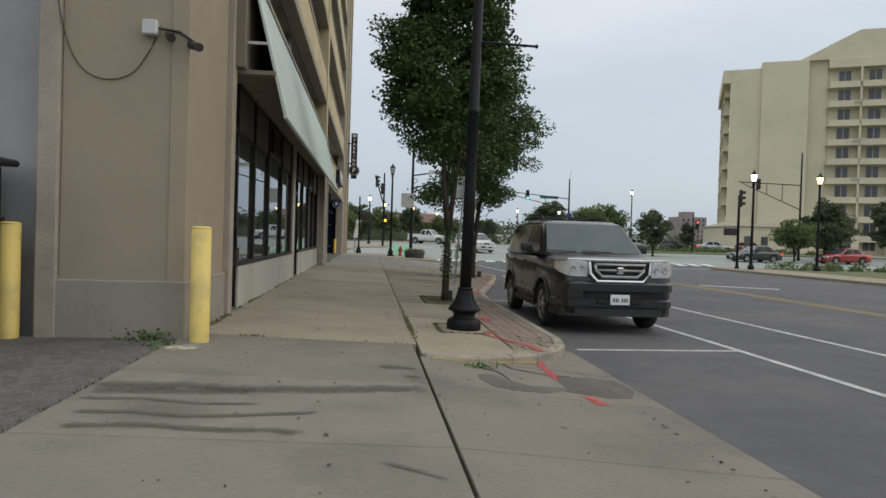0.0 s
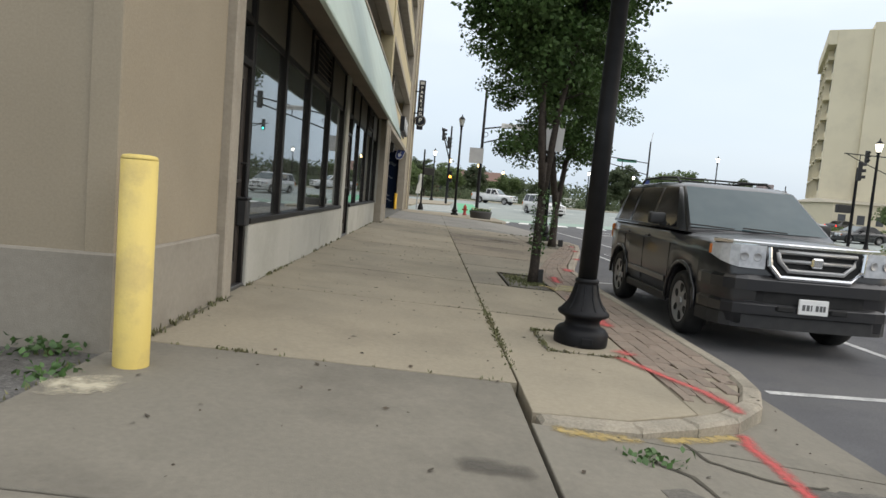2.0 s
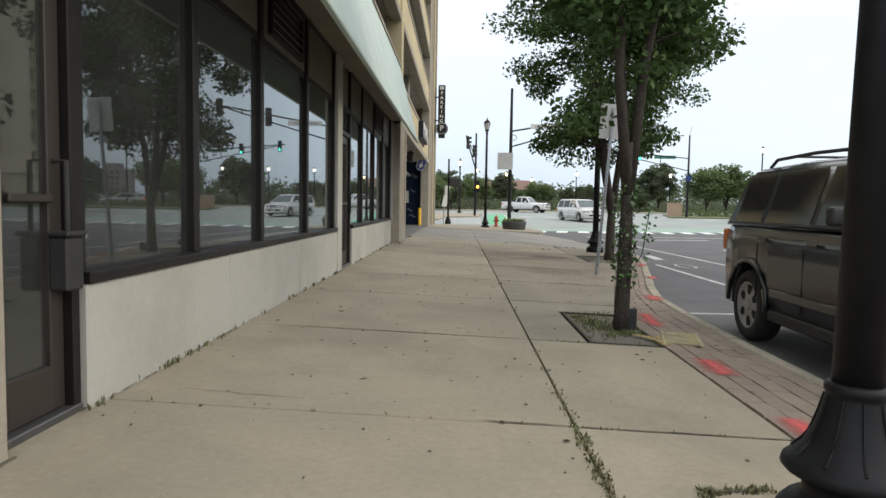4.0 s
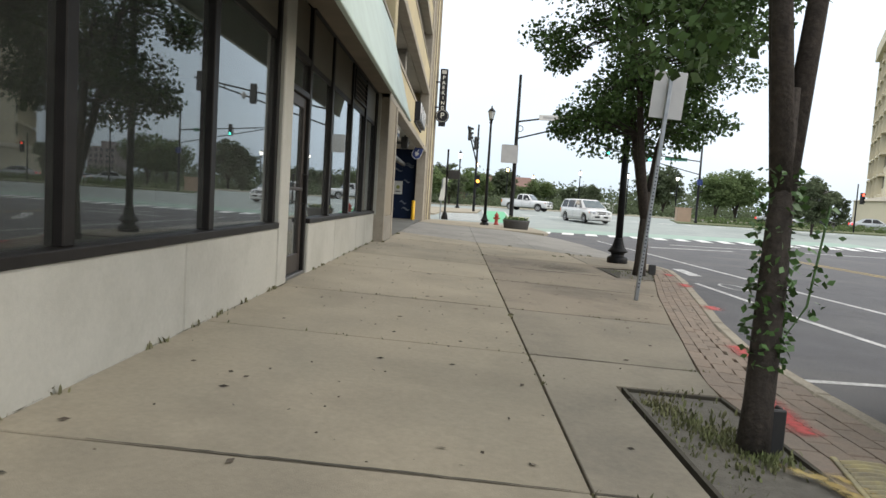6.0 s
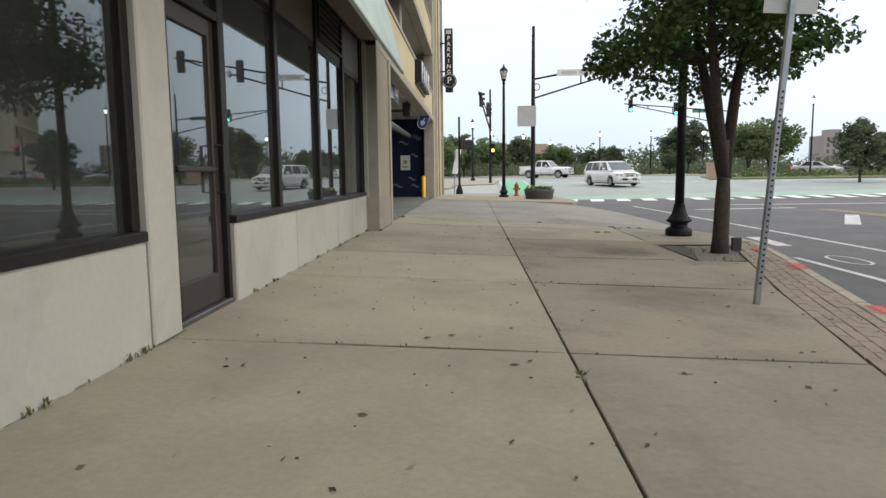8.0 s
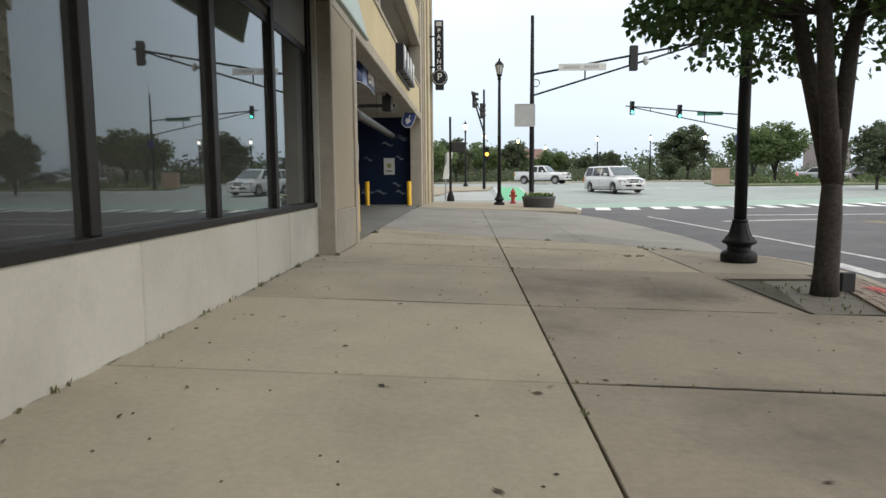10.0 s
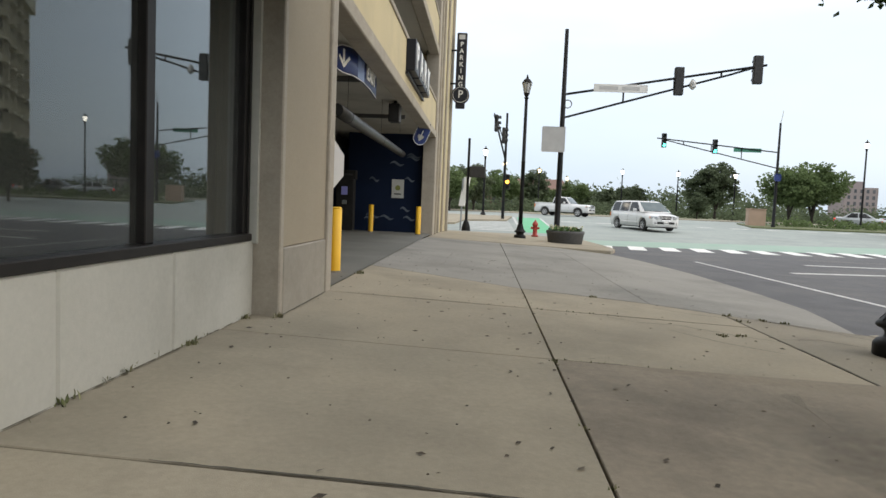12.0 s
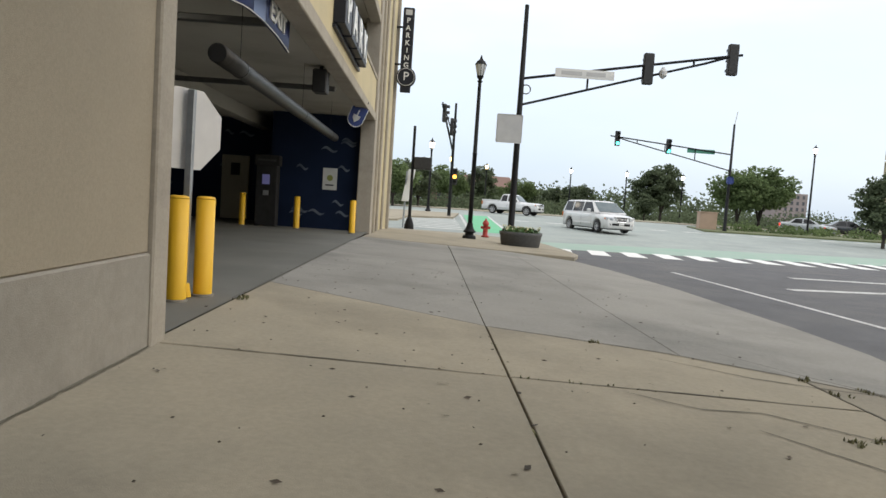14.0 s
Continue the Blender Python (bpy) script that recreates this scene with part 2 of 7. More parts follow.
WHITEWALL = mat("grey_white_wall", (0.375, 0.375, 0.375), (0.330, 0.330, 0.338), 1.2, 0.85, 0.15, 120, stain=(0.277, 0.277, 0.277), stain_scale=0.8)
FRAME = mat("dark_bronze_frame", (0.011, 0.010, 0.0095), (0.018, 0.016, 0.015), 8, 0.5, 0.05, 200, spec=0.22)
DOORM = mat("bronze_door_frame", (0.038, 0.030, 0.025), (0.03, 0.024, 0.02), 5, 0.5, 0.05, 200)
PANEL = mat("tan_transom_panel", (0.145, 0.13, 0.098), (0.12, 0.108, 0.083), 1.5, 0.6, 0.05, 90)
SOFFIT = mat("brown_soffit", (0.22, 0.185, 0.145), (0.17, 0.145, 0.115), 2, 0.8, 0.2, 90)
AWN = mat("pale_green_metal_awning", (0.50, 0.60, 0.54), (0.46, 0.55, 0.50), 1.2, 0.55, 0.06, 60, stain=(0.41, 0.49, 0.44), stain_scale=1.4)
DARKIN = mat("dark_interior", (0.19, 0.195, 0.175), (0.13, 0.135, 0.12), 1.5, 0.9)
DECK = mat("deck_concrete", (0.34, 0.32, 0.28), (0.28, 0.265, 0.235), 0.8, 0.9, 0.1, 60, stain=(0.22, 0.21, 0.19))
CEIL = mat("garage_ceiling_paint", (0.50, 0.48, 0.42), (0.44, 0.42, 0.37), 0.8, 0.85, 0.1, 60, stain=(0.34, 0.32, 0.27))
NAVY = mat("navy_mural_wall", (0.012, 0.022, 0.052), (0.009, 0.016, 0.037), 1.0, 0.6, spec=0.1)
WAVE = mat("mural_wave_white", (0.15, 0.18, 0.22), (0.05, 0.065, 0.09), 4, 0.7)
YEL = mat("yellow_bollard_paint", (0.72, 0.56, 0.16), (0.66, 0.52, 0.17), 3, 0.55, 0.15, 60, stain=(0.5, 0.38, 0.14), stain_scale=3)
CRACK = mat("crack_dirt", (0.085, 0.076, 0.058), (0.06, 0.055, 0.042), 14, 1.0)
YEL2 = mat("fresh_yellow_paint", (0.80, 0.47, 0.02), (0.74, 0.43, 0.02), 3, 0.5, 0.1, 60)
BLACKP = mat("black_painted_iron", (0.007, 0.0075, 0.009), (0.012, 0.0125, 0.014), 9, 0.5, 0.12, 60, spec=0.2)
BLACKM = mat("black_matt_plastic", (0.02, 0.02, 0.021), (0.03, 0.03, 0.03), 9, 0.6)
GALV = mat("galvanized_steel", (0.36, 0.38, 0.40), (0.28, 0.3, 0.32), 10, 0.45, 0.08, 50, metal=0.7)
ALU = mat("aluminium_sign_back", (0.55, 0.55, 0.54), (0.48, 0.48, 0.48), 4, 0.55, metal=0.25)
DUCT = mat("dull_duct_metal", (0.15, 0.15, 0.15), (0.1, 0.1, 0.1), 3, 0.4, metal=0.6)
SIGNBLUE = mat("blue_sign", (0.025, 0.045, 0.19), (0.02, 0.04, 0.16), 3, 0.35)
SIGNLIGHT = mat("pale_blue_sign", (0.16, 0.22, 0.42), (0.14, 0.2, 0.38), 3, 0.35)
SIGNDARK = mat("charcoal_sign", (0.014, 0.015, 0.022), (0.011, 0.012, 0.018), 3, 0.45, spec=0.3)
WHITE = mat("white_paint", (0.78, 0.78, 0.76), (0.72, 0.72, 0.7), 3, 0.5)
STREETG = mat("street_sign_green", (0.06, 0.25, 0.17), (0.06, 0.22, 0.15), 3, 0.4)
BARK = mat("tree_bark", (0.056, 0.045, 0.037), (0.034, 0.028, 0.023), 22, 0.95, 0.9, 45, speck=(30, 0.4))
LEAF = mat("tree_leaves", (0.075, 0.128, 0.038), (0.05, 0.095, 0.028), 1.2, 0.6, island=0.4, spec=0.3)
# Distance haze is mixed into the next two greens, paler than near leaves.
LEAF2 = mat("hazy_far_leaves", (0.140, 0.168, 0.100), (0.105, 0.132, 0.078), 0.25, 0.85, island=0.3, spec=0.1)
LEAF3 = mat("hazy_light_far_leaves", (0.165, 0.215, 0.095), (0.125, 0.172, 0.075), 0.3, 0.85, island=0.3, spec=0.1)
for far_leaf in (LEAF2, LEAF3):
    leafy(far_leaf, 0.45)
leafy(LEAF, 0.2)
VINE = mat("vine_leaves", (0.075, 0.15, 0.04), (0.055, 0.115, 0.03), 4, 0.5, island=0.35)
GRASS = mat("weed_grass", (0.12, 0.135, 0.055), (0.17, 0.15, 0.085), 5, 0.85, island=0.35)
LAWN = mat("lawn", (0.10, 0.13, 0.055), (0.14, 0.14, 0.075), 1.5, 0.95, 0.6, 60)
SOIL = mat("tree_pit_soil", (0.125, 0.117, 0.098), (0.175, 0.163, 0.138), 12, 1.0, 0.9, 70)
LITTER = mat("dead_leaf_litter", (0.085, 0.06, 0.04), (0.05, 0.045, 0.035), 20, 0.9, island=0.5)
APT = mat("apartment_concrete", (0.66, 0.60, 0.45), (0.62, 0.56, 0.42), 0.25, 0.9, 0.05, 20, stain=(0.55, 0.5, 0.38), stain_scale=0.2)
APT_D = mat("apartment_recess", (0.42, 0.38, 0.3), (0.36, 0.33, 0.26), 0.4, 0.9)
TOWER = mat("far_tower_brick", (0.30, 0.25, 0.25), (0.26, 0.22, 0.22), 0.2, 0.9)
REDBRICK = mat("far_red_brick", (0.2, 0.12, 0.095), (0.17, 0.105, 0.085), 0.4, 0.9)
BOXTAN = mat("utility_box_tan", (0.42, 0.30, 0.22), (0.37, 0.27, 0.2), 2, 0.7)
PLANT = mat("planter_dark_stone", (0.07, 0.07, 0.072), (0.10, 0.10, 0.10), 20, 0.85, 0.5, 80)
FLOWER = mat("planter_flowers", (0.55, 0.5, 0.22), (0.6, 0.58, 0.42), 6, 0.7, island=0.4)
HYD = mat("hydrant_red", (0.40, 0.045, 0.035), (0.32, 0.04, 0.03), 5, 0.5)
CARGREY = mat("dark_grey_car_paint", (0.025, 0.025, 0.027), (0.021, 0.021, 0.023), 2, 0.3, metal=0.3, coat=0.6)
CARWHITE = mat("white_car_paint", (0.66, 0.66, 0.66), (0.6, 0.6, 0.6), 2, 0.35, coat=0.7)
CARSILV = mat("silver_car_paint", (0.42, 0.44, 0.45), (0.38, 0.4, 0.41), 2, 0.35, metal=0.4, coat=0.7)
CARBLACK = mat("black_car_paint", (0.02, 0.022, 0.026), (0.016, 0.018, 0.02), 2, 0.25, coat=0.8)
CARRED = mat("red_car_paint", (0.35, 0.03, 0.03), (0.3, 0.025, 0.025), 2, 0.3, coat=0.8)
TYRE = mat("tyre_rubber", (0.018, 0.018, 0.018), (0.028, 0.027, 0.026), 12, 0.85, 0.2, 90)
RIM = mat("silver_rim", (0.42, 0.42, 0.42), (0.34, 0.34, 0.34), 6, 0.4, metal=0.6)
CHROME = mat("chrome", (0.75, 0.76, 0.78), (0.7, 0.71, 0.73), 3, 0.12, metal=1.0)
LENS = mat("headlight_lens", (0.72, 0.74, 0.77), (0.5, 0.52, 0.55), 18, 0.15, metal=0.3, coat=1.0)
AMBER = mat("amber_lens", (0.65, 0.2, 0.04), (0.55, 0.16, 0.03), 8, 0.25)
TAIL = glow("tail_light_red", (0.8, 0.03, 0.02), 1.6)
CARGLASS = mat("car_window_tinted", (0.012, 0.013, 0.015), (0.009, 0.01, 0.011), 2, 0.08, spec=0.4)
CARWIND = mat("windscreen", (0.03, 0.06, 0.07), (0.055, 0.085, 0.092), 2.5, 0.05, spec=0.5, coat=0.15)
UNDER = mat("car_underside", (0.012, 0.012, 0.012), (0.02, 0.02, 0.02), 6, 0.9)
GLASS = glass("storefront_glass", (0.58, 0.62, 0.60))
APTGLASS = mat("apartment_window_glass", (0.05, 0.055, 0.065), (0.09, 0.09, 0.1), 0.6, 0.15, spec=0.7)
LAMP_WARM = glow("lamp_warm", (1.0, 0.72, 0.32), 7.0)
LAMP_COOL = glow("lamp_white", (1.0, 0.9, 0.75), 6.0)
LAMP_OFF = mat("lamp_frosted_glass", (0.55, 0.57, 0.57), (0.5, 0.52, 0.52), 4, 0.3)
SIG_G = glow("signal_green", (0.1, 0.95, 0.7), 5.0)
SIG_R = glow("signal_red", (1.0, 0.08, 0.04), 6.0)
SIG_O = glow("signal_orange", (1.0, 0.4, 0.05), 6.0)
TUBE = glow("garage_light", (1.0, 0.96, 0.8), 9.0)


# ---- mesh helpers ----
def part(name, bm, material, parent=None, label="", smooth=False):
    me = bpy.data.meshes.new(name)
    bm.to_mesh(me)
    bm.free()
    return linked(name, me, material, parent, label, smooth)


def linked(name, me, material, parent=None, label="", smooth=False):
    if not me.materials:
        me.materials.append(material)
        if smooth:
            for p in me.polygons:
                p.use_smooth = True
    ob = new(name, me)
    if parent is not None:
        ob.parent = parent
    if label:
        ob["label"] = label
    return ob


def raw(name, verts, faces, material, parent=None, label="", smooth=False):
    me = bpy.data.meshes.new(name)
    me.from_pydata([tuple(v) for v in verts], [], faces)
    me.update()
    return linked(name, me, material, parent, label, smooth)


def thing(name, label, category, m=None, group="", kind=""):
    ob = new(name)
    if m is not None:
        ob.matrix_basis = m
    return tagged(ob, label, category, group, kind)


def box(x0, x1, y0, y1, z0, z1, bevel=0.0, bm=None, seg=1):
    own = bm is None
    bm = bmesh.new() if own else bm
    r = bmesh.ops.create_cube(bm, size=1.0)
    for v in r["verts"]:
        v.co = Vector(((x0 + x1) / 2 + v.co.x * (x1 - x0), (y0 + y1) / 2 + v.co.y * (y1 - y0), (z0 + z1) / 2 + v.co.z * (z1 - z0)))
    if bevel:
        es = {e for v in r["verts"] for e in v.link_edges}
        bmesh.ops.bevel(bm, geom=list(es), offset=bevel, segments=seg, affect="EDGES", profile=0.5)
    return bm


def lathe(profile, n=20, bm=None, at=(0, 0, 0)):
    """A turned body: profile is (radius, z) from the bottom up."""
    bm = bm or bmesh.new()
    rings = []
    for r, z in profile:
        rings.append([bm.verts.new((at[0] + r * math.cos(2 * math.pi * i / n), at[1] + r * math.sin(2 * math.pi * i / n), at[2] + z)) for i in range(n)])
    for a, b in zip(rings, rings[1:]):
        for i in range(n):
            bm.faces.new((a[i], a[(i + 1) % n], b[(i + 1) % n], b[i]))
    bm.faces.new(rings[0][::-1])
    bm.faces.new(rings[-1])
    return bm


def tube(points, radii, n=10, bm=None):
    """A round bar along points; radii one number or one a point."""
    bm = bm or bmesh.new()
    pts = [Vector(p) for p in points]
    if not isinstance(radii, (list, tuple)):
        radii = [radii] * len(pts)
    rings = []
    for i, p in enumerate(pts):
        d = (pts[min(i + 1, len(pts) - 1)] - pts[max(i - 1, 0)]).normalized()
        u = d.cross(Vector((0, 0, 1)) if abs(d.z) < 0.9 else Vector((1, 0, 0))).normalized()
        w = d.cross(u)
        rings.append([bm.verts.new(p + (u * math.cos(2 * math.pi * k / n) + w * math.sin(2 * math.pi * k / n)) * radii[i]) for k in range(n)])
    for a, b in zip(rings, rings[1:]):
        for k in range(n):
            bm.faces.new((a[k], a[(k + 1) % n], b[(k + 1) % n], b[k]))
    bm.faces.new(rings[0][::-1])
    bm.faces.new(rings[-1])
    bmesh.ops.recalc_face_normals(bm, faces=bm.faces[:])
    return bm


def prism(poly, z0, z1, bm=None, bevel=0.0):
    """An upright slab from (x, y) or (x, y, top z) corners."""
    bm = bm or bmesh.new()
    top = [bm.verts.new((p[0], p[1], p[2] if len(p) > 2 else z1)) for p in poly]
    low = [bm.verts.new((p[0], p[1], z0)) for p in poly]
    n = len(poly)
    f = bm.faces.new(top)
    bm.faces.new(low[::-1])
    for i in range(n):
        bm.faces.new((low[i], low[(i + 1) % n], top[(i + 1) % n], top[i]))
    bmesh.ops.recalc_face_normals(bm, faces=bm.faces[:])
    if bevel:
        bmesh.ops.bevel(bm, geom=[e for e in f.edges], offset=bevel, segments=1, affect="EDGES")
    return bm


def text(name, body, size, material, parent, m, depth=0.01, label="", bold=0.0):
    cu = bpy.data.curves.new(name, "FONT")
    cu.body, cu.size, cu.extrude, cu.align_x, cu.align_y = body, size, depth, "CENTER", "CENTER"
    cu.offset = bold
    tmp = bpy.data.objects.new(name, cu)
    scene.collection.objects.link(tmp)
    bpy.context.view_layer.update()
    me = bpy.data.meshes.new_from_object(tmp)
    bpy.data.objects.remove(tmp)
    me.transform(m)
    me.materials.clear()
    return linked(name, me, material, parent, label)


def lerp_table(table, v):
    if v <= table[0][0]:
        return table[0][1]
    for (a, fa), (b, fb) in zip(table, table[1:]):
        if v <= b:
            return fa + (fb - fa) * (v - a) / (b - a)
    return table[-1][1]


# ---- heights and lines of the plan ----
def road_z(y):
    return lerp_table(((38, -0.345), (48, -0.40), (72, 0.30), (100, 0.70), (160, 0.75)), y)


def walk_z(x, y):
    return max(-0.02 - 0.038 * (max(x, -1.95) + 1.95), -0.21) - 0.012 * (min(max(y, 38), 48) - 38)


def kerb_x(y):
    return lerp_table(((8.4, 2.62), (14, 2.70), (16.1, 2.83), (17.2, 3.04), (19.3, 3.58), (20.3, 3.82), (22.1, 4.28), (24.4, 4.75), (25.6, 4.7), (26.3, 4.46), (26.8, 4.22)), y)


def inner_x(y):
    return lerp_table(((8.4, 1.72), (14.6, 1.80), (16, 2.12), (19.7, 3.0), (23.7, 4.08), (28, 4.2)), y)


# ---- ground, roads ----
def sheet(name, xs, ys, zf, material, label, category):
    verts = [(x, y, zf(x, y)) for y in ys for x in xs]
    n = len(xs)
    faces = [(j * n + i, j * n + i + 1, (j + 1) * n + i + 1, (j + 1) * n + i) for j in range(len(ys) - 1) for i in range(n - 1)]
    return tagged(raw(name, verts, faces, material), label, category, kind="structure")


YS = [-1500, -200, -40, 38, 40, 42, 44, 46, 48, 54, 60, 66, 72, 80, 90, 100, 130, 160, 300, 700, 1600]
sheet("ground", [-1500, -200, -60, 0, 60, 200, 1500], YS, lambda x, y: road_z(y) - 0.12, LAWN, "wide dry lawn and earth around the streets", "ground")
sheet("road", [-1.9, 3, 8, 14, 22.5], [-60, -20, 0, 20, 38, 39, 40, 41, 42], lambda x, y: road_z(y), ASPH, "dark grey asphalt street with painted lane lines", "road")
sheet("road_intersection", [-90, -40, -8, 0, 8, 16, 24, 60, 160], [42, 44, 46, 48, 54, 60, 66, 72, 76, 80, 84], lambda x, y: road_z(y), ROADC, "pale worn concrete pavement of a wide intersection", "road")


def stripe(name, pts, width, material, label, parent=None, lift=0.005, on=None):
    """A painted line on the road along (x, y) points."""
    zf = on or (lambda x, y: road_z(y))
    pts = [Vector((p[0], p[1], 0)) for p in pts]
    fine = []
    for a, b in zip(pts, pts[1:]):
        k = max(1, int((b - a).length / 2))
        fine += [a.lerp(b, i / k) for i in range(k)]
    fine.append(pts[-1])
    vs, fs = [], []
    for i, p in enumerate(fine):
        d = (fine[min(i + 1, len(fine) - 1)] - fine[max(i - 1, 0)]).normalized()
        nrm = Vector((-d.y, d.x, 0)) * width / 2
        for q in (p + nrm, p - nrm):
            vs.append((q.x, q.y, zf(q.x, q.y) + lift))
        if i:
            fs.append((2 * i - 2, 2 * i - 1, 2 * i + 1, 2 * i))
    ob = raw(name, vs, fs, material, parent)
    return ob if parent else tagged(ob, label, "road marking", kind="structure")


stripe("lane_line", [(5.22, -20), (5.22, 8.9), (5.16, 13), (4.9, 19.4), (4.88, 23.4)], 0.11, PAINTW, "long white painted line beside the parking lane")
stripe("lane_line", [(7.3, -20), (7.25, 8), (7.15, 14.5), (6.7, 22.4), (6.4, 31), (6.1, 38.8)], 0.12, PAINTW, "long white painted bicycle lane line")
stripe("stall_line", [(2.85, 8.72), (5.16, 8.76)], 0.10, PAINTW, "white painted parking stall end line")
stripe("stall_line", [(2.95, 15.7), (5.0, 15.7)], 0.10, PAINTW, "white painted parking stall end line")
stripe("centre_line", [(11.6, -20), (11.55, 36)], 0.11, PAINTY, "worn yellow painted centre line of the street")
stripe("centre_line", [(11.9, -20), (11.85, 36)], 0.11, PAINTY, "worn yellow painted centre line of the street")
stripe("stop_line", [(9.4, 39.4), (22, 39.9)], 0.35, PAINTW, "white painted stop line before the crossing")
stripe("arrow_line", [(9.1, 29.5), (11.0, 33.0)], 0.35, PAINTW, "worn white painted turn marking on the asphalt")
stripe("stop_line", [(12.2, 23.4), (14.6, 22.2)], 0.4, PAINTW, "worn white painted bar on the asphalt")
stripe("stop_line", [(7.6, 36.2), (11.2, 36.9)], 0.3, PAINTW, "white painted bar on the asphalt")
ring_pts = [(5.5 + 0.2 * math.cos(a * math.pi / 12), 23.1 + 0.5 * math.sin(a * math.pi / 12)) for a in range(25)]
stripe("bike_symbol", ring_pts, 0.05, PAINTW, "white painted oval lane symbol on the asphalt")
stripe("bike_symbol", [(5.45, 25.0), (5.55, 26.6)], 0.28, PAINTW, "white painted lane symbol on the asphalt")
tagged(raw("road_wedge", [(x, y, road_z(y) + 0.003) for x, y in ((4.0, 42), (26, 42), (26, 46), (26, 48), (26, 50.4), (13.5, 48), (4.0, 46.1), (4.0, 46))], [(0, 1, 2, 7), (7, 2, 3, 5, 6), (3, 4, 5)], ASPH), "asphalt reaching up to the slanting crossing", "road", kind="structure")
stripe("bike_band", [(4.2, 47.85), (14, 49.8), (26, 52.2)], 3.5, PAINTG2, "worn pale green bicycle crossing band", lift=0.004)
crossing = thing("bike_crossing", "row of white painted dashes along a green crossing", "road marking", kind="structure")
for i in range(18):
    x = 4.4 + i * 1.28
    y = 45.0 + (x - 4.4) * 0.2
    stripe("dash", [(x, y - 1.4), (x + 0.5, y + 1.45)], 0.62, PAINTD, "", crossing, lift=0.009)
stripe("bike_lane", [(2.9, 53.2), (3.2, 62), (3.4, 70)], 1.7, PAINTG, "bright green painted bicycle lane", lift=0.006)
stripe("bike_lane_edge", [(2.0, 53.2), (2.3, 70)], 0.15, PAINTW, "white painted edge of the green bicycle lane", lift=0.010)
stripe("bike_lane_edge", [(3.85, 53.2), (4.3, 70)], 0.15, PAINTW, "white painted edge of the green bicycle lane", lift=0.010)
crosswalk = thing("crosswalk", "white painted bars of a pedestrian crossing", "road marking", kind="structure")
for i in range(9):
    y = 54.2 + i * 1.25
    stripe("bar", [(-1.2, y), (1.7, y)], 0.5, PAINTW, "", crosswalk, lift=0.007)
for i in range(12):
    x = 5.5 + i * 2.3
    stripe("bar", [(x, 66.2), (x + 1.2, 66.4)], 0.7, PAINTW, "", crosswalk, lift=0.007)


# near side pavement base
def strip_base(name, left, right, ys, material, label, drop, category="pavement"):
    vs, fs = [], []
    for i, y in enumerate(ys):
        for x in (left(y), right(y)):
            vs.append((x, y, walk_z(x, y) - drop))
        if i:
            fs.append((2 * i - 2, 2 * i - 1, 2 * i + 1, 2 * i))
    return tagged(raw(name, vs, fs, material), label, category, kind="structure")


pavement = strip_base("pavement", lambda y: -3.2, lambda y: inner_x(y) + 0.02, [7.7 + 0.5 * i for i in range(39)], JOINT, "pale concrete sidewalk slabs with weedy dark joints", 0.035)
strip_base("brick_bed", inner_x, lambda y: kerb_x(y) - 0.13, [8.3 + 0.4 * i for i in range(41)], JOINT, "dirt bed under the brick strip", 0.03)

# kerb along the street, with a rounded nose at the driveway
kerb = thing("kerb", "worn pale concrete kerb with a rounded end", "kerb", kind="structure")


def kerb_run(pts, hide=None):
    for i, (a, b) in enumerate(zip(pts, pts[1:])):
        a, b = Vector((*a, 0)), Vector((*b, 0))
        d = (b - a).normalized()
        n = Vector((-d.y, d.x, 0)) * 0.15
        a2, b2 = a + d * 0.004, b - d * 0.004
        poly = [(p.x, p.y, walk_z(p.x, p.y) + 0.005) for p in (a2, b2, b2 + n, a2 + n)]
        part("kerb_stone", prism(poly, -0.6, 0, bevel=0.022), KERB, kerb)


nose = [(0.62, 6.88), (1.2, 6.92), (1.6, 7.12), (1.95, 7.34), (2.3, 7.74), (2.52, 8.2), (2.62, 8.7)]
kerb_run(nose)
kerb_run([(kerb_x(8.7 + 1.5 * i), 8.7 + 1.5 * i) for i in range(11)] + [(kerb_x(y), y) for y in (24.4, 25.1, 25.6, 26.0, 26.3, 26.55, 26.8)])

part("kerb_infill", prism([(x, y, walk_z(x, y) - 0.008) for x, y in ((1.70, 7.38), (1.85, 7.46), (2.17, 7.83), (2.37, 8.26), (2.46, 8.7), (1.74, 8.7))], -0.5, 0, bevel=0.008), CONC, kerb)
# driveway at the near end: slabs run down to the street
apron = thing("driveway_apron", "stained concrete driveway apron running down to the street", "driveway", kind="structure")


def slab(parent, x0, x1, y0, y1, material, zf, gap=0.008, name="slab"):
    poly = [(x0 + gap, y0 + gap), (x1 - gap, y0 + gap), (x1 - gap, y1 - gap), (x0 + gap, y1 - gap)]
    part(name, prism([(x, y, zf(x, y)) for x, y in poly], -0.45, 0, bevel=0.005), material, parent)


def apron_z(x, y):
    return walk_z(x, y) if x < 0.5 else walk_z(0.5, y) + (x - 0.5) / 2.2 * (-0.345 + 0.01 - walk_z(0.5, y))


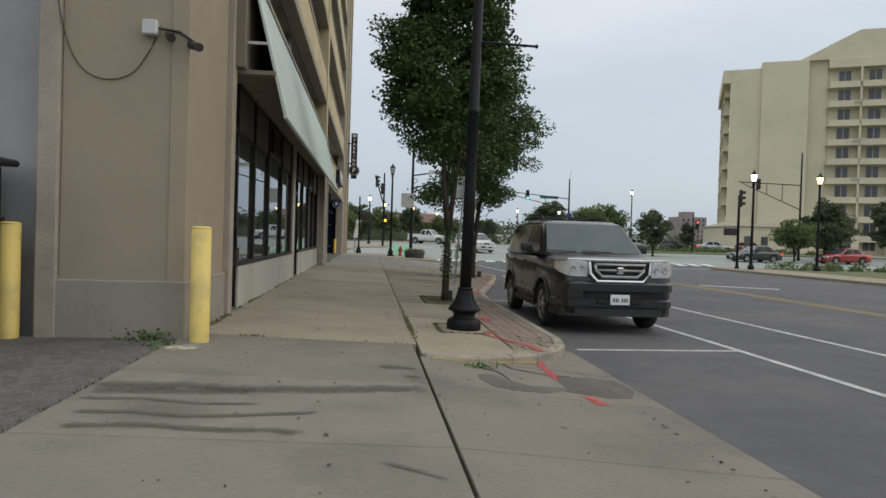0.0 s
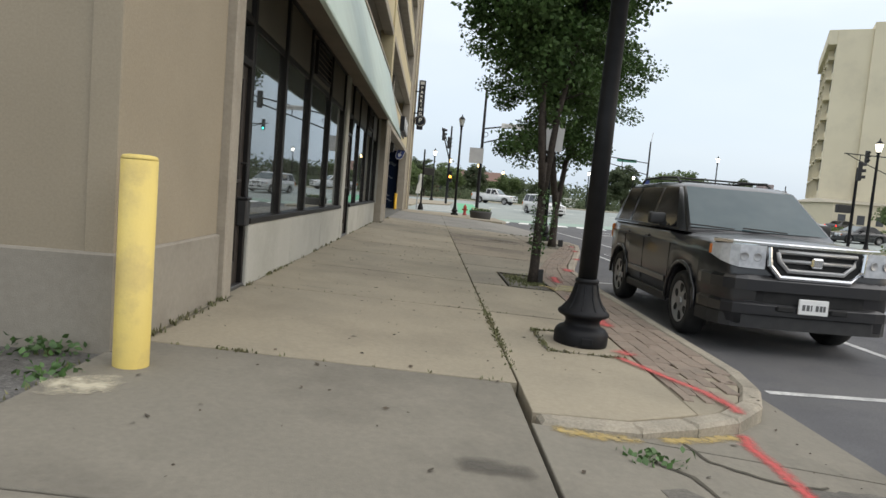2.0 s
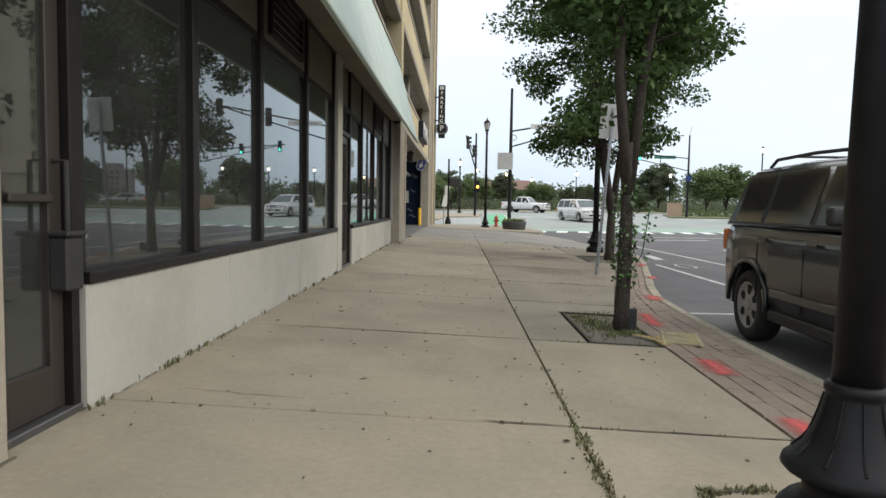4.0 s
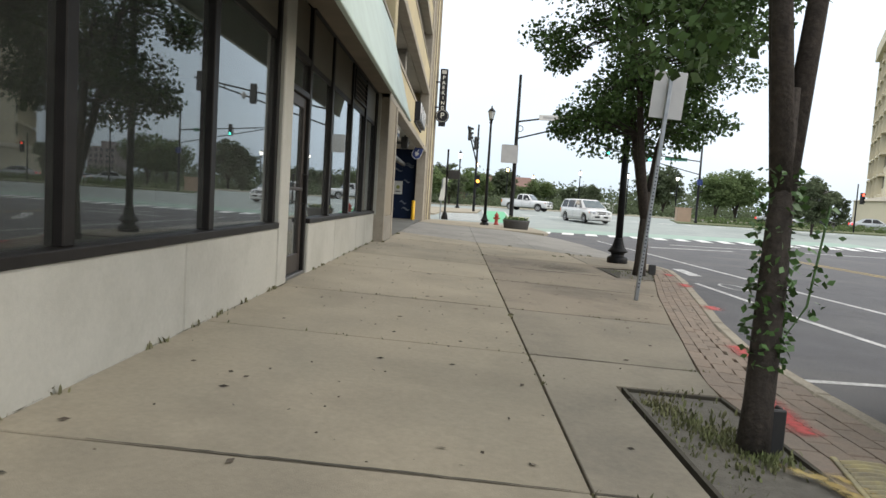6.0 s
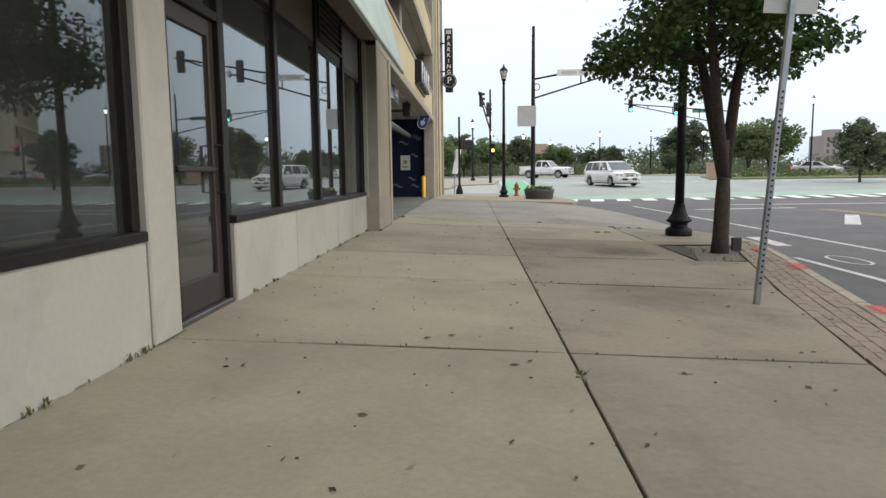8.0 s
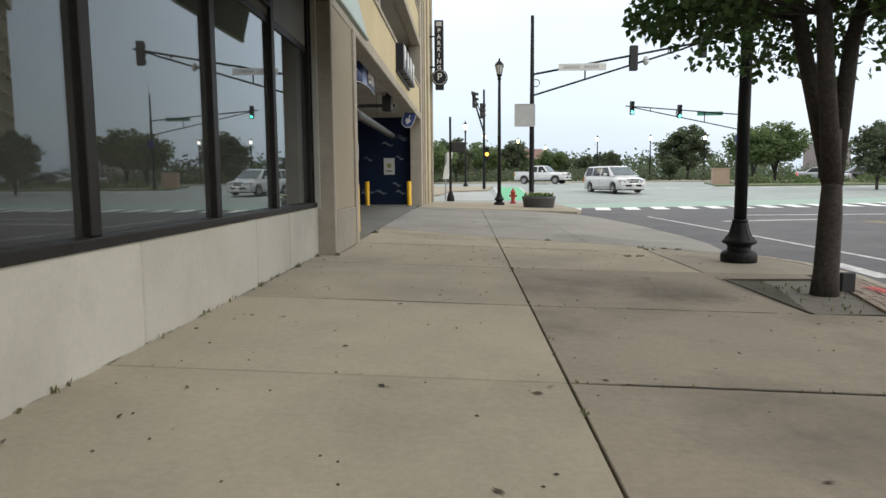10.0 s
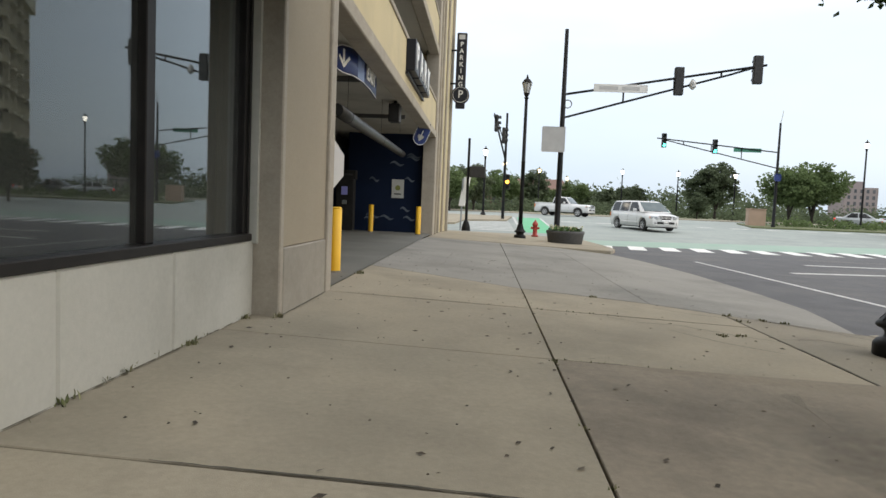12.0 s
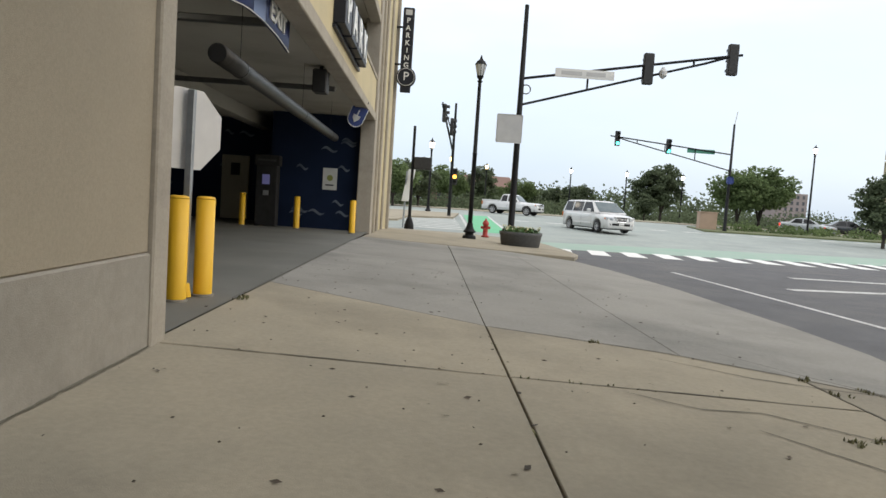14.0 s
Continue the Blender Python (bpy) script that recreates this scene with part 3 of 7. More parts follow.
tagged(raw("apron_bed", [(-2.3, -12, -0.16), (2.75, -12, -0.42), (2.75, 7.9, -0.42), (-2.3, 7.9, -0.16)], [(0, 1, 2, 3)], JOINT), "dirt under the driveway slabs", "ground", kind="structure")
for y0, y1 in ((-9, -5.6), (-5.6, -2.6), (-2.6, 0.6), (0.6, 3.85), (3.85, 5.55), (5.55, 7.615)):
    slab(apron, -1.96, 0.545, y0, y1, CONC_NEAR, apron_z)
    slab(apron, 0.555, 2.68, y0, min(y1, 6.87), CONC_NEAR, apron_z)
part("ramp", prism([(x, y, apron_z(x, y)) for x, y in ((1.0, 6.875), (2.68, 6.875), (2.68, 8.5), (2.58, 8.5), (2.5, 8.18), (2.28, 7.75), (1.93, 7.35), (1.58, 7.13), (1.18, 6.93))], -0.45, 0), CONC_NEAR, apron)
# patch of old asphalt where the kerb ends
prg = random.Random(44)


def rough_patch(name, corners, lift, material):
    """A thin ragged-edged layer on the apron."""
    ring = []
    for p, q in zip(corners, corners[1:] + corners[:1]):
        k = max(1, int(math.hypot(q[0] - p[0], q[1] - p[1]) / 0.045))
        for i in range(k):
            j = 0.016 if i else 0.0
            ring.append((p[0] + (q[0] - p[0]) * i / k + prg.uniform(-j, j), p[1] + (q[1] - p[1]) * i / k + prg.uniform(-j, j)))
    part(name, prism([(x, y, apron_z(x, y) + lift) for x, y in ring], -0.4, 0), material, apron)


PATCH = mat("worn_patch_asphalt", (0.135, 0.127, 0.112), (0.095, 0.09, 0.08), 5, 0.95, 0.6, 120, stain=(0.17, 0.158, 0.135), stain_scale=2.5, speck=(50, 0.3))
rough_patch("patch", [(1.06, 6.22), (1.06, 5.95), (1.13, 5.74), (1.28, 5.64), (1.58, 5.67), (1.78, 5.82), (1.85, 5.98), (1.68, 5.97), (1.5, 5.93), (1.36, 6.06), (1.2, 6.28)], 0.003, PATCH)
rough_patch("patch", [(1.87, 5.98), (1.8, 5.84), (2.21, 5.74), (2.45, 5.86), (2.62, 6.25), (2.58, 6.68), (2.2, 6.62), (1.9, 6.54)], 0.004, PATCH)
# alley of broken asphalt beside the pavement
sheet("alley", [-14, -8, -4, -1.97], [-12, 0, 4, 7.35], lambda x, y: -0.035 - 0.02 * (7.3 - y) * 0.2, ASPH_OLD, "broken gravelly asphalt yard beside the building", "ground")

# sidewalk slabs
CUTS = [7.622, 10.3, 12.6, 15.03, 17.2, 19.85, 22.0, 24.42, 26.85]
for y0, y1 in zip(CUTS, CUTS[1:]):
    # Both strips paint the crown's shade together with damp soil staining.
    slab(pavement, -2.0, 0.590, y0, y1, CONC, walk_z, 0.008)
for y0, y1 in zip(CUTS, CUTS[1:]):
    ym = (y0 + y1) / 2
    g = 0.010
    ya = 8.0 if y0 < 8 else y0
    if y0 < 8:
        poly = [(0.596, 7.05), (1.16, 7.09), (1.52, 7.27), (1.69, 7.37), (inner_x(y1) - g, y1 - g), (0.596, y1 - g)]
    elif y0 < 12.6 < y1 + 0.1 and y1 < 13:
        poly = [(0.596, y0 + g), (inner_x(y0) - g, y0 + g), (inner_x(y1) - g, y1 - g), (0.596, y1 - g)]
    elif 12.5 < y0 < 14:
        poly = [(0.596, y0 + g), (1.10, y0 + g), (1.10, 14.35), (1.79, 14.35), (inner_x(y1) - g, y1 - g), (0.596, y1 - g)]
    elif y0 > 24:
        poly = [(0.596, y0 + g), (2.95, y0 + g), (2.95, y1 - g), (0.596, y1 - g)]
    elif 21.9 < y0 < 23:
        poly = [(0.596, y0 + g), (2.98, y0 + g), (2.98, 24.1), (4.06, 24.1), (inner_x(y1) - g, y1 - g), (0.596, y1 - g)]
    else:
        poly = [(0.596, y0 + g), (inner_x(y0) - g, y0 + g), (inner_x(ym), ym), (inner_x(y1) - g, y1 - g), (0.596, y1 - g)]
    # Slabs beside the wide tree get its shade and their dirt as colour.
    part("slab", prism([(x, y, walk_z(x, y)) for x, y in poly], -0.45, 0, bevel=0.005), CONC if y0 > 24 else CONC_STAIN_SHADE if y0 > 17 else CONC_GREY if y0 > 12 else CONC, pavement)


def odd_slab(parent, pts, material, zf):
    part("slab", prism([(x, y, zf(x, y)) for x, y in pts], -0.45, 0, bevel=0.005), material, parent)


# the last slabs end on the slanting edge of the garage driveway
odd_slab(pavement, [(-1.718, 26.86), (0.582, 26.86), (0.582, 28.62), (-1.718, 30.06)], CONC, walk_z)
odd_slab(pavement, [(0.596, 26.86), (2.95, 26.86), (2.95, 27.7), (2.1, 28.17), (0.596, 28.6)], CONC, walk_z)
odd_slab(pavement, [(2.965, 24.43), (kerb_x(24.43) - 0.16, 24.43), (kerb_x(25.6) - 0.16, 25.6), (4.28, 26.3), (4.1, 26.72), (3.74, 27.02), (2.965, 27.69)], CONC_GREY, walk_z)


# second driveway, in front of the garage
def drive_edge(y):
    return lerp_table(((26.8, 4.28), (28.5, 4.62), (29.5, 4.78), (31.1, 4.82), (34.8, 4.72), (38.0, 4.38), (40.4, 4.0)), y)


def drive_z(x, y):
    w = walk_z(x, y)
    if x > 2.2:
        w = walk_z(2.2, y) + (x - 2.2) / (drive_edge(y) - 2.2) * (road_z(y) + 0.012 - walk_z(2.2, y))
    return w


drive = thing("garage_driveway", "grey worn concrete driveway across the sidewalk", "driveway", kind="structure")
tagged(raw("drive_bed", [(-1.7, 28.7, -0.2), (4.0, 27.2, -0.42), (4.4, 31, -0.42), (4.2, 36, -0.45), (3.8, 41, -0.5), (-1.7, 41, -0.3)], [(0, 1, 2, 3, 4, 5)], JOINT), "dirt under the driveway slabs", "ground", kind="structure")
odd_slab(drive, [(-1.72, 30.075), (0.582, 28.635), (0.582, 34.795), (-1.72, 34.795)], CONC_DARK, drive_z)
odd_slab(drive, [(0.588, 28.615), (2.1, 28.185), (2.196, 28.13), (2.196, 34.795), (0.588, 34.795)], CONC_DARK, drive_z)
odd_slab(drive, [(2.2, 28.13), (2.95, 27.715), (3.75, 27.035), (4.11, 26.735), (4.2, 26.8)] + [(drive_edge(y), y) for y in (27.4, 28.5, 29.5, 31.1, 33.0, 34.795)] + [(2.2, 34.795)], CONC_DARK, drive_z)
for y0, y1 in ((34.8, 38.0), (38.0, 40.4)):
    slab(drive, -1.72, 0.582, y0, y1, CONC_DARK, drive_z, 0.004)
    slab(drive, 0.588, 2.2, y0, y1, CONC_DARK, drive_z, 0.004)
    odd_slab(drive, [(2.2, y0 + 0.004), (drive_edge(y0), y0 + 0.004), (drive_edge(y1), y1 - 0.004), (2.2, y1 - 0.004)], CONC_DARK, drive_z)

# corner pavement
corner = thing("corner_pavement", "concrete corner sidewalk with a rounded kerb", "pavement", kind="structure")
arc = [(1.9 + 2.6 * math.cos(a), 49.0 + 2.9 * math.sin(a)) for a in [i * math.pi / 14 for i in range(8)]]
pts = [(-1.72, 40.42), (4.0, 40.42), (4.35, 41.5), (4.5, 43)] + arc + [(-14, 51.9), (-14, 46.8), (-1.72, 46.8)]
part("slab", prism([(x, y, walk_z(x, y)) for x, y in pts[:4]] + [(x, y, walk_z(x, y)) for x, y in pts[4:-3]] + [(x, y, walk_z(x, y)) for x, y in pts[-3:]], -0.8, 0, bevel=0.015), CONC, corner)
kc = [(4.02, 40.4), (4.37, 41.5), (4.52, 43)] + [(x + 0.02, y + 0.02) for x, y in arc] + [(-14, 51.92)]
for a, b in zip(kc, kc[1:]):
    a, b = Vector((*a, 0)), Vector((*b, 0))
    n = (b - a).normalized()
    n = Vector((-n.y, n.x, 0)) * 0.16
    part("kerb_stone", prism([(p.x, p.y, walk_z(p.x, p.y) + 0.006) for p in (a, b, b + n, a + n)], -0.8, 0, bevel=0.02), KERB, corner)

# garage floor inside
tagged(raw("garage_floor", [(-14, 26.9, 0.0), (-1.72, 26.9, -0.022), (-1.72, 46.5, -0.03), (-14, 46.5, 0.0)], [(0, 1, 2, 3)], CONC_GAR), "smooth grey concrete garage floor", "floor", kind="structure")


# ---- the building ----
def wall(name, boxes, material, label, category="wall", bevel=0.0):
    bm = bmesh.new()
    for b in boxes:
        box(*b, bevel=bevel, bm=bm)
    return tagged(part(name, bm, material), label, category, kind="structure")


# corner pier with its plinth
wall("wall_corner", [(-3.2, -1.945, 7.3, 9.22, 0.5, 14.0)], STUCCO, "beige stucco corner pier of the building", bevel=0.012)
wall("wall_plinth", [(-3.22, -1.91, 7.265, 9.22, -0.2, 0.57)], PLINTH, "grey-beige painted plinth of the corner pier", bevel=0.015)
wall("trim_corner", [(-2.02, -1.86, 9.22, 9.45, -0.2, 14.0)], TRIM, "rough weathered concrete edge strip", "trim", bevel=0.012)
wall("trim_stucco_edge", [(-2.11, -1.93, 7.283, 7.31, 0.5, 14.0)], STUCCO, "beige stucco edge strip on the pier", "trim", bevel=0.006)
wall("trim_alley", [(-3.42, -3.2, 7.25, 7.7, -0.2, 14.0)], TRIM, "grey concrete pilaster beside the alley wall", "trim", bevel=0.02)
wall("wall_alley", [(-14, -3.42, 7.6, 7.9, -0.2, 14.0)], WHITEWALL, "grey-white painted wall facing the yard")
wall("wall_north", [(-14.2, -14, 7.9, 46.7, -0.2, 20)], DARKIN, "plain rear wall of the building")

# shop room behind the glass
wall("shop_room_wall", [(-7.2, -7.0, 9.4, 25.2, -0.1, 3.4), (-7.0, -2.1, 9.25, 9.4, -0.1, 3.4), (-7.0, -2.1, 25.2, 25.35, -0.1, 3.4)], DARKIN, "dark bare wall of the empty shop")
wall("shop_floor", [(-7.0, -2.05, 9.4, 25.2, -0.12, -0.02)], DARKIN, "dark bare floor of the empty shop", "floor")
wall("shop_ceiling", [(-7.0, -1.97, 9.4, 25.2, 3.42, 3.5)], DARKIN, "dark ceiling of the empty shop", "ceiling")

GX = -2.0          # glass plane


def storefront(name, y0, y1, mullions, vents, label):
    """Knee wall, sill, mullions, panes and opaque panels of one bay."""
    w = thing(name, label, "window", kind="structure")
    cuts = [y0] + mullions + [y1]
    part("window_sill", box(-2.06, -1.892, y0, y1, 0.612, 0.672, 0.006), FRAME, w)
    part("head_rail", box(-2.04, -1.93, y0, y1, 3.28, 3.36, 0.005), FRAME, w)
    for k, y in enumerate(cuts):
        d = 0.052 if 0 < k < len(cuts) - 1 else 0.06
        part("mullion", box(-2.05, -1.95, y - d, y + d, 0.672, 3.28, 0.006), FRAME, w)
    for a, b in zip(cuts, cuts[1:]):
        part("transom", box(-2.045, -1.984, a + 0.05, b - 0.05, 2.57, 2.65, 0.005), FRAME, w)
        pane = part("pane", box(GX - 0.006, GX + 0.0, a + 0.03, b - 0.03, 0.64, 2.58), GLASS, w)
        pane.visible_shadow = False
        if (a, b) == vents:
            part("panel", box(-2.03, -1.985, a + 0.05, b - 0.05, 2.65, 3.28), PANEL, w)
            c = (a + b) / 2
            hw = 0.42 * (b - a) if b - a < 1.8 else 0.62
            part("vent_backing", box(-1.985, -1.978, c - hw, c + hw, 2.75, 3.19), UNDER, w)
            for y_a, y_b, z_a, z_b in ((c - hw - 0.05, c - hw, 2.72, 3.22), (c + hw, c + hw + 0.05, 2.72, 3.22), (c - hw, c + hw, 2.72, 2.755), (c - hw, c + hw, 3.185, 3.22)):
                part("vent_frame", box(-1.99, -1.935, y_a, y_b, z_a, z_b, 0.004), FRAME, w)
            for i in range(5):
                bm = box(-0.003, 0.003, 0.002 - hw, hw - 0.002, -0.032, 0.032)
                o = part("louvre_slat", bm, SOFFIT, w, "tan louvre slat")
                o.matrix_basis = pose(-1.955, c, 2.80 + 0.086 * i, 0, -42, 0)
        else:
            part("panel", box(-2.03, -1.985, a + 0.05, b - 0.05, 2.65, 3.28), PANEL, w, "opaque tan panel above the glass")
    return w


def knee(y0, y1, cuts):
    w = thing("knee_wall", "pale painted concrete knee wall under the shop windows", "wall", kind="structure")
    ys = [y0] + cuts + [y1]
    for a, b in zip(ys, ys[1:]):
        part("wall_block", box(-2.12, -1.905, a + 0.003, b - 0.003, -0.2, 0.612, 0.014), KNEE, w)


def shop_door(name, y0, y1, label, letter_box):
    d = thing(name, label, "door", kind="structure")
    part("threshold", box(-2.10, -1.93, y0, y1, -0.1, 0.015, 0.006), DUCT, d, "worn metal threshold")
    for a, b in ((y0, y0 + 0.06), (y1 - 0.06, y1)):
        part("jamb", box(-2.06, -1.94, a, b, 0.0, 3.28, 0.006), FRAME, d)
    part("head_rail", box(-2.05, -1.945, y0 + 0.06, y1 - 0.06, 2.16, 2.23, 0.005), FRAME, d)
    part("panel", box(-2.03, -1.985, y0 + 0.06, y1 - 0.06, 2.65, 3.28), PANEL, d)
    part("transom", box(-2.045, -1.945, y0 + 0.06, y1 - 0.06, 2.57, 2.65, 0.005), FRAME, d)
    p = part("transom_pane", box(-2.0, -1.995, y0 + 0.05, y1 - 0.05, 2.22, 2.58), GLASS, d)
    p.visible_shadow = False
    leaf = part("door_leaf", box(-2.035, -1.985, y0 + 0.065, y0 + 0.17, 0.02, 2.155, 0.005), DOORM, d, "bronze metal door frame")
    part("stile", box(-2.035, -1.985, y1 - 0.17, y1 - 0.065, 0.02, 2.155, 0.005), DOORM, leaf)
    part("top_rail", box(-2.035, -1.985, y0 + 0.17, y1 - 0.17, 2.03, 2.155, 0.004), DOORM, leaf)
    part("bottom_rail", box(-2.035, -1.985, y0 + 0.17, y1 - 0.17, 0.02, 0.24, 0.004), DOORM, leaf)
    p = part("pane", box(-2.014, -2.008, y0 + 0.16, y1 - 0.16, 0.23, 2.04), GLASS, leaf)
    p.visible_shadow = False
    h = y1 - 0.12 if not letter_box else y1 - 0.13
    part("handle", tube([(-1.985, h, 0.86), (-1.92, h, 0.86), (-1.92, h, 1.22), (-1.985, h, 1.22)], 0.013, 8), BLACKM, leaf, "black pull handle")
    part("push_bar", box(-1.985, -1.955, y0 + 0.17, y1 - 0.17, 1.02, 1.06, 0.008), DOORM, leaf)
    return d


shop_door("door_1", 9.46, 10.11, "narrow bronze glazed shop door, closed", True)
storefront("window_1", 10.13, 16.98, [11.64, 13.26, 15.18], (13.26, 15.18), "dark bronze shop window bay reflecting the street")
knee(10.12, 16.98, [12.2, 14.6])
wall("trim_pilaster", [(-2.12, -1.90, 17.0, 17.38, -0.2, 3.3)], KNEE, "pale concrete pilaster between the shop bays", "trim", bevel=0.012)
shop_door("door_2", 17.41, 18.42, "bronze glazed shop door with pull handle, closed", False)
storefront("window_2", 18.44, 25.02, [19.92, 21.73, 23.42], (21.73, 23.42), "dark bronze shop window bay reflecting the street")
knee(18.44, 25.1, [20.3, 22.5, 23.65])
wall("trim_window_end", [(-2.1, -1.865, 25.06, 25.1, 0.585, 3.3)], KNEE, "narrow pale strip between window and pier", "trim", bevel=0.004)
wall("trim_window_jamb", [(-2.1, -1.93, 25.02, 25.058, 0.672, 3.28)], FRAME, "deep dark window jamb beside the pier", "trim", bevel=0.005)

# black letter box on the first door
lb = thing("letter_box", "small black letter box fixed beside the shop door", "letter box")
part("box_body", box(-1.985, -1.89, 9.93, 10.07, 0.60, 0.86, 0.012), BLACKM, lb)
part("lid", box(-1.985, -1.88, 9.92, 10.08, 0.862, 0.885, 0.006), BLACKM, lb)

# soffit and the sloped metal awning
wall("soffit", [(-1.985, -1.345, 9.47, 25.0, 3.30, 3.36)], SOFFIT, "brown soffit above the shop windows", "trim", bevel=0.006)
wall("wall_fascia", [(-2.0, -1.74, 9.3, 25.1, 3.36, 4.86)], SOFFIT, "brown wall band behind the awning")
awning = thing("awning", "pale green sloped sheet-metal awning over the shopfront", "awning")
AX, AZ, BX, BZ = -1.185, 2.75, -1.70, 4.74      # lower and upper edge
ay = [9.5 + i * (25.0 - 9.5) / 6 for i in range(7)]
for a, b in zip(ay, ay[1:]):
    vs = [(AX, a, AZ), (AX, b, AZ), (BX, b, BZ), (BX, a, BZ), (AX - 0.04, a, AZ - 0.01), (AX - 0.04, b, AZ - 0.01), (BX - 0.025, b, BZ), (BX - 0.025, a, BZ)]
    raw("metal_panel", vs, [(0, 1, 2, 3), (7, 6, 5, 4), (0, 4, 5, 1), (3, 2, 6, 7), (0, 3, 7, 4), (1, 5, 6, 2)], AWN, awning)
part("edge_rail", box(AX - 0.045, AX + 0.012, 9.48, 25.02, AZ - 0.035, AZ + 0.004, 0.006), AWN, awning)
for y_ in (9.48, 24.98):
    part("end_bracket", box(-1.9, -1.455, y_, y_ + 0.035, 3.72, 3.76, 0.004), ALU, awning, "pale end bracket")
part("top_flashing", box(-1.78, -1.67, 9.48, 25.02, BZ - 0.002, BZ + 0.07, 0.008), TRIM, awning)

# pier between shop and garage
wall("wall_pier", [(-2.3, -1.69, 25.2, 26.72, 0.55, 3.45)], STUCCO, "beige stucco pier beside the garage mouth", bevel=0.01)
wall("wall_pier_plinth", [(-2.3, -1.672, 25.2, 26.72, -0.2, 0.55)], PLINTH, "grey-beige plinth of the pier", bevel=0.012)
wall("trim_pier", [(-2.25, -1.675, 25.1, 25.2, -0.2, 4.45), (-2.3, -1.655, 26.72, 26.95, -0.2, 3.25)], TRIM, "rough concrete edge of the pier", "trim", bevel=0.012)
wall("wall_garage_south", [(-14, -2.3, 25.4, 26.9, -0.2, 3.45)], DECK, "plain concrete side wall in the garage")

# parking decks above: spandrels, slabs, columns
FH = 2.76
deck = thing("parking_deck", "cream parking structure with open upper decks", "parking garage", kind="structure")
for k in range(6):
    z = 3.22 + FH * k
    y0 = 25.1 if k == 0 else 9.3
    part("spandrel", box(-1.95, -1.72, y0, 42.1, z + 0.22, z + 1.16, 0.01), STUCCO_Y, deck)
    part("spandrel_lip", box(-2.0, -1.68, y0, 42.1, z, z + 0.22, 0.015), TRIM, deck, "grey concrete lip")
    part("coping", box(-1.99, -1.69, y0, 42.1, z + 1.16, z + 1.26, 0.012), TRIM, deck)
    part("deck_slab", box(-14, -1.96, 9.3 if k else 26.9, 46.4, z + 0.12, z + 0.36), CEIL, deck)
    if k:
        for y in (11.5, 17.2, 33.5):
            part("column", box(-2.55, -2.1, y - 0.25, y + 0.25, z - FH + 0.36, z + 0.12, 0.02), DECK, deck)
part("column", box(-2.1, -1.66, 25.1, 25.6, 4.45, 20, 0.02), STUCCO_Y, deck)
part("column", box(-2.1, -1.66, 42.1, 42.75, -0.2, 20, 0.02), TRIM, deck)
part("end_wall", box(-14, -1.74, 42.75, 50.5, 3.4, 20, 0.02), STUCCO_Y, deck)
part("end_wall", box(-2.1, -1.74, 42.75, 50.5, -0.3, 3.4, 0.02), STUCCO_Y, deck)
for y in (43.6, 44.9, 47.2):
    part("wall_rib", box(-1.74, -1.66, y, y + 0.25, -0.25, 20, 0.02), TRIM, deck)
part("corner_rib", box(-2.1, -1.62, 50.3, 50.75, -0.3, 20, 0.03), TRIM, deck)
# Dark sheet added at the back to make the open decks look shaded.
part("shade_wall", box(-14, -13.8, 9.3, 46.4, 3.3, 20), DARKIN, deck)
part("rear_corner_wall", box(-14, -2.1, 50.5, 50.7, -0.3, 20), STUCCO_Y, deck)


# ---- vehicles ----
def wheel(parent, x, y, r, side):
    w = part("wheel", lathe([(r * 0.62, -0.11), (r * 0.93, -0.115), (r, -0.07), (r, 0.07), (r * 0.93, 0.115), (r * 0.66, 0.118), (r * 0.64, 0.06)], 28), TYRE, parent, "black rubber tyre", True)
    w.matrix_basis = pose(x, y, r, 0, 90 * side, 0)
    part("rim", lathe([(r * 0.66, 0.05), (r * 0.665, 0.116), (r * 0.61, 0.112), (r * 0.57, 0.085), (r * 0.30, 0.098), (r * 0.1, 0.10)], 28), RIM, w, "silver rim", True)
    for k in range(6):
        a = k * math.pi / 3
        bm = lathe([(0.052, 0.0), (0.05, 0.012), (0.04, 0.013)], 10)
        for q in bm.verts:
            q.co = Vector((q.co.x * 1.25, q.co.y * 0.85, q.co.z)) + Vector((r * 0.44, 0, 0.086))
        bmesh.ops.rotate(bm, verts=bm.verts[:], cent=(0, 0, 0), matrix=Matrix.Rotation(a, 3, "Z"))
        part("rim_hole", bm, UNDER, w, "dark opening in the rim")
    part("hub_cap", lathe([(0.06, 0.09), (0.055, 0.116), (0.02, 0.12)], 14), RIM, w, "silver hub cap")


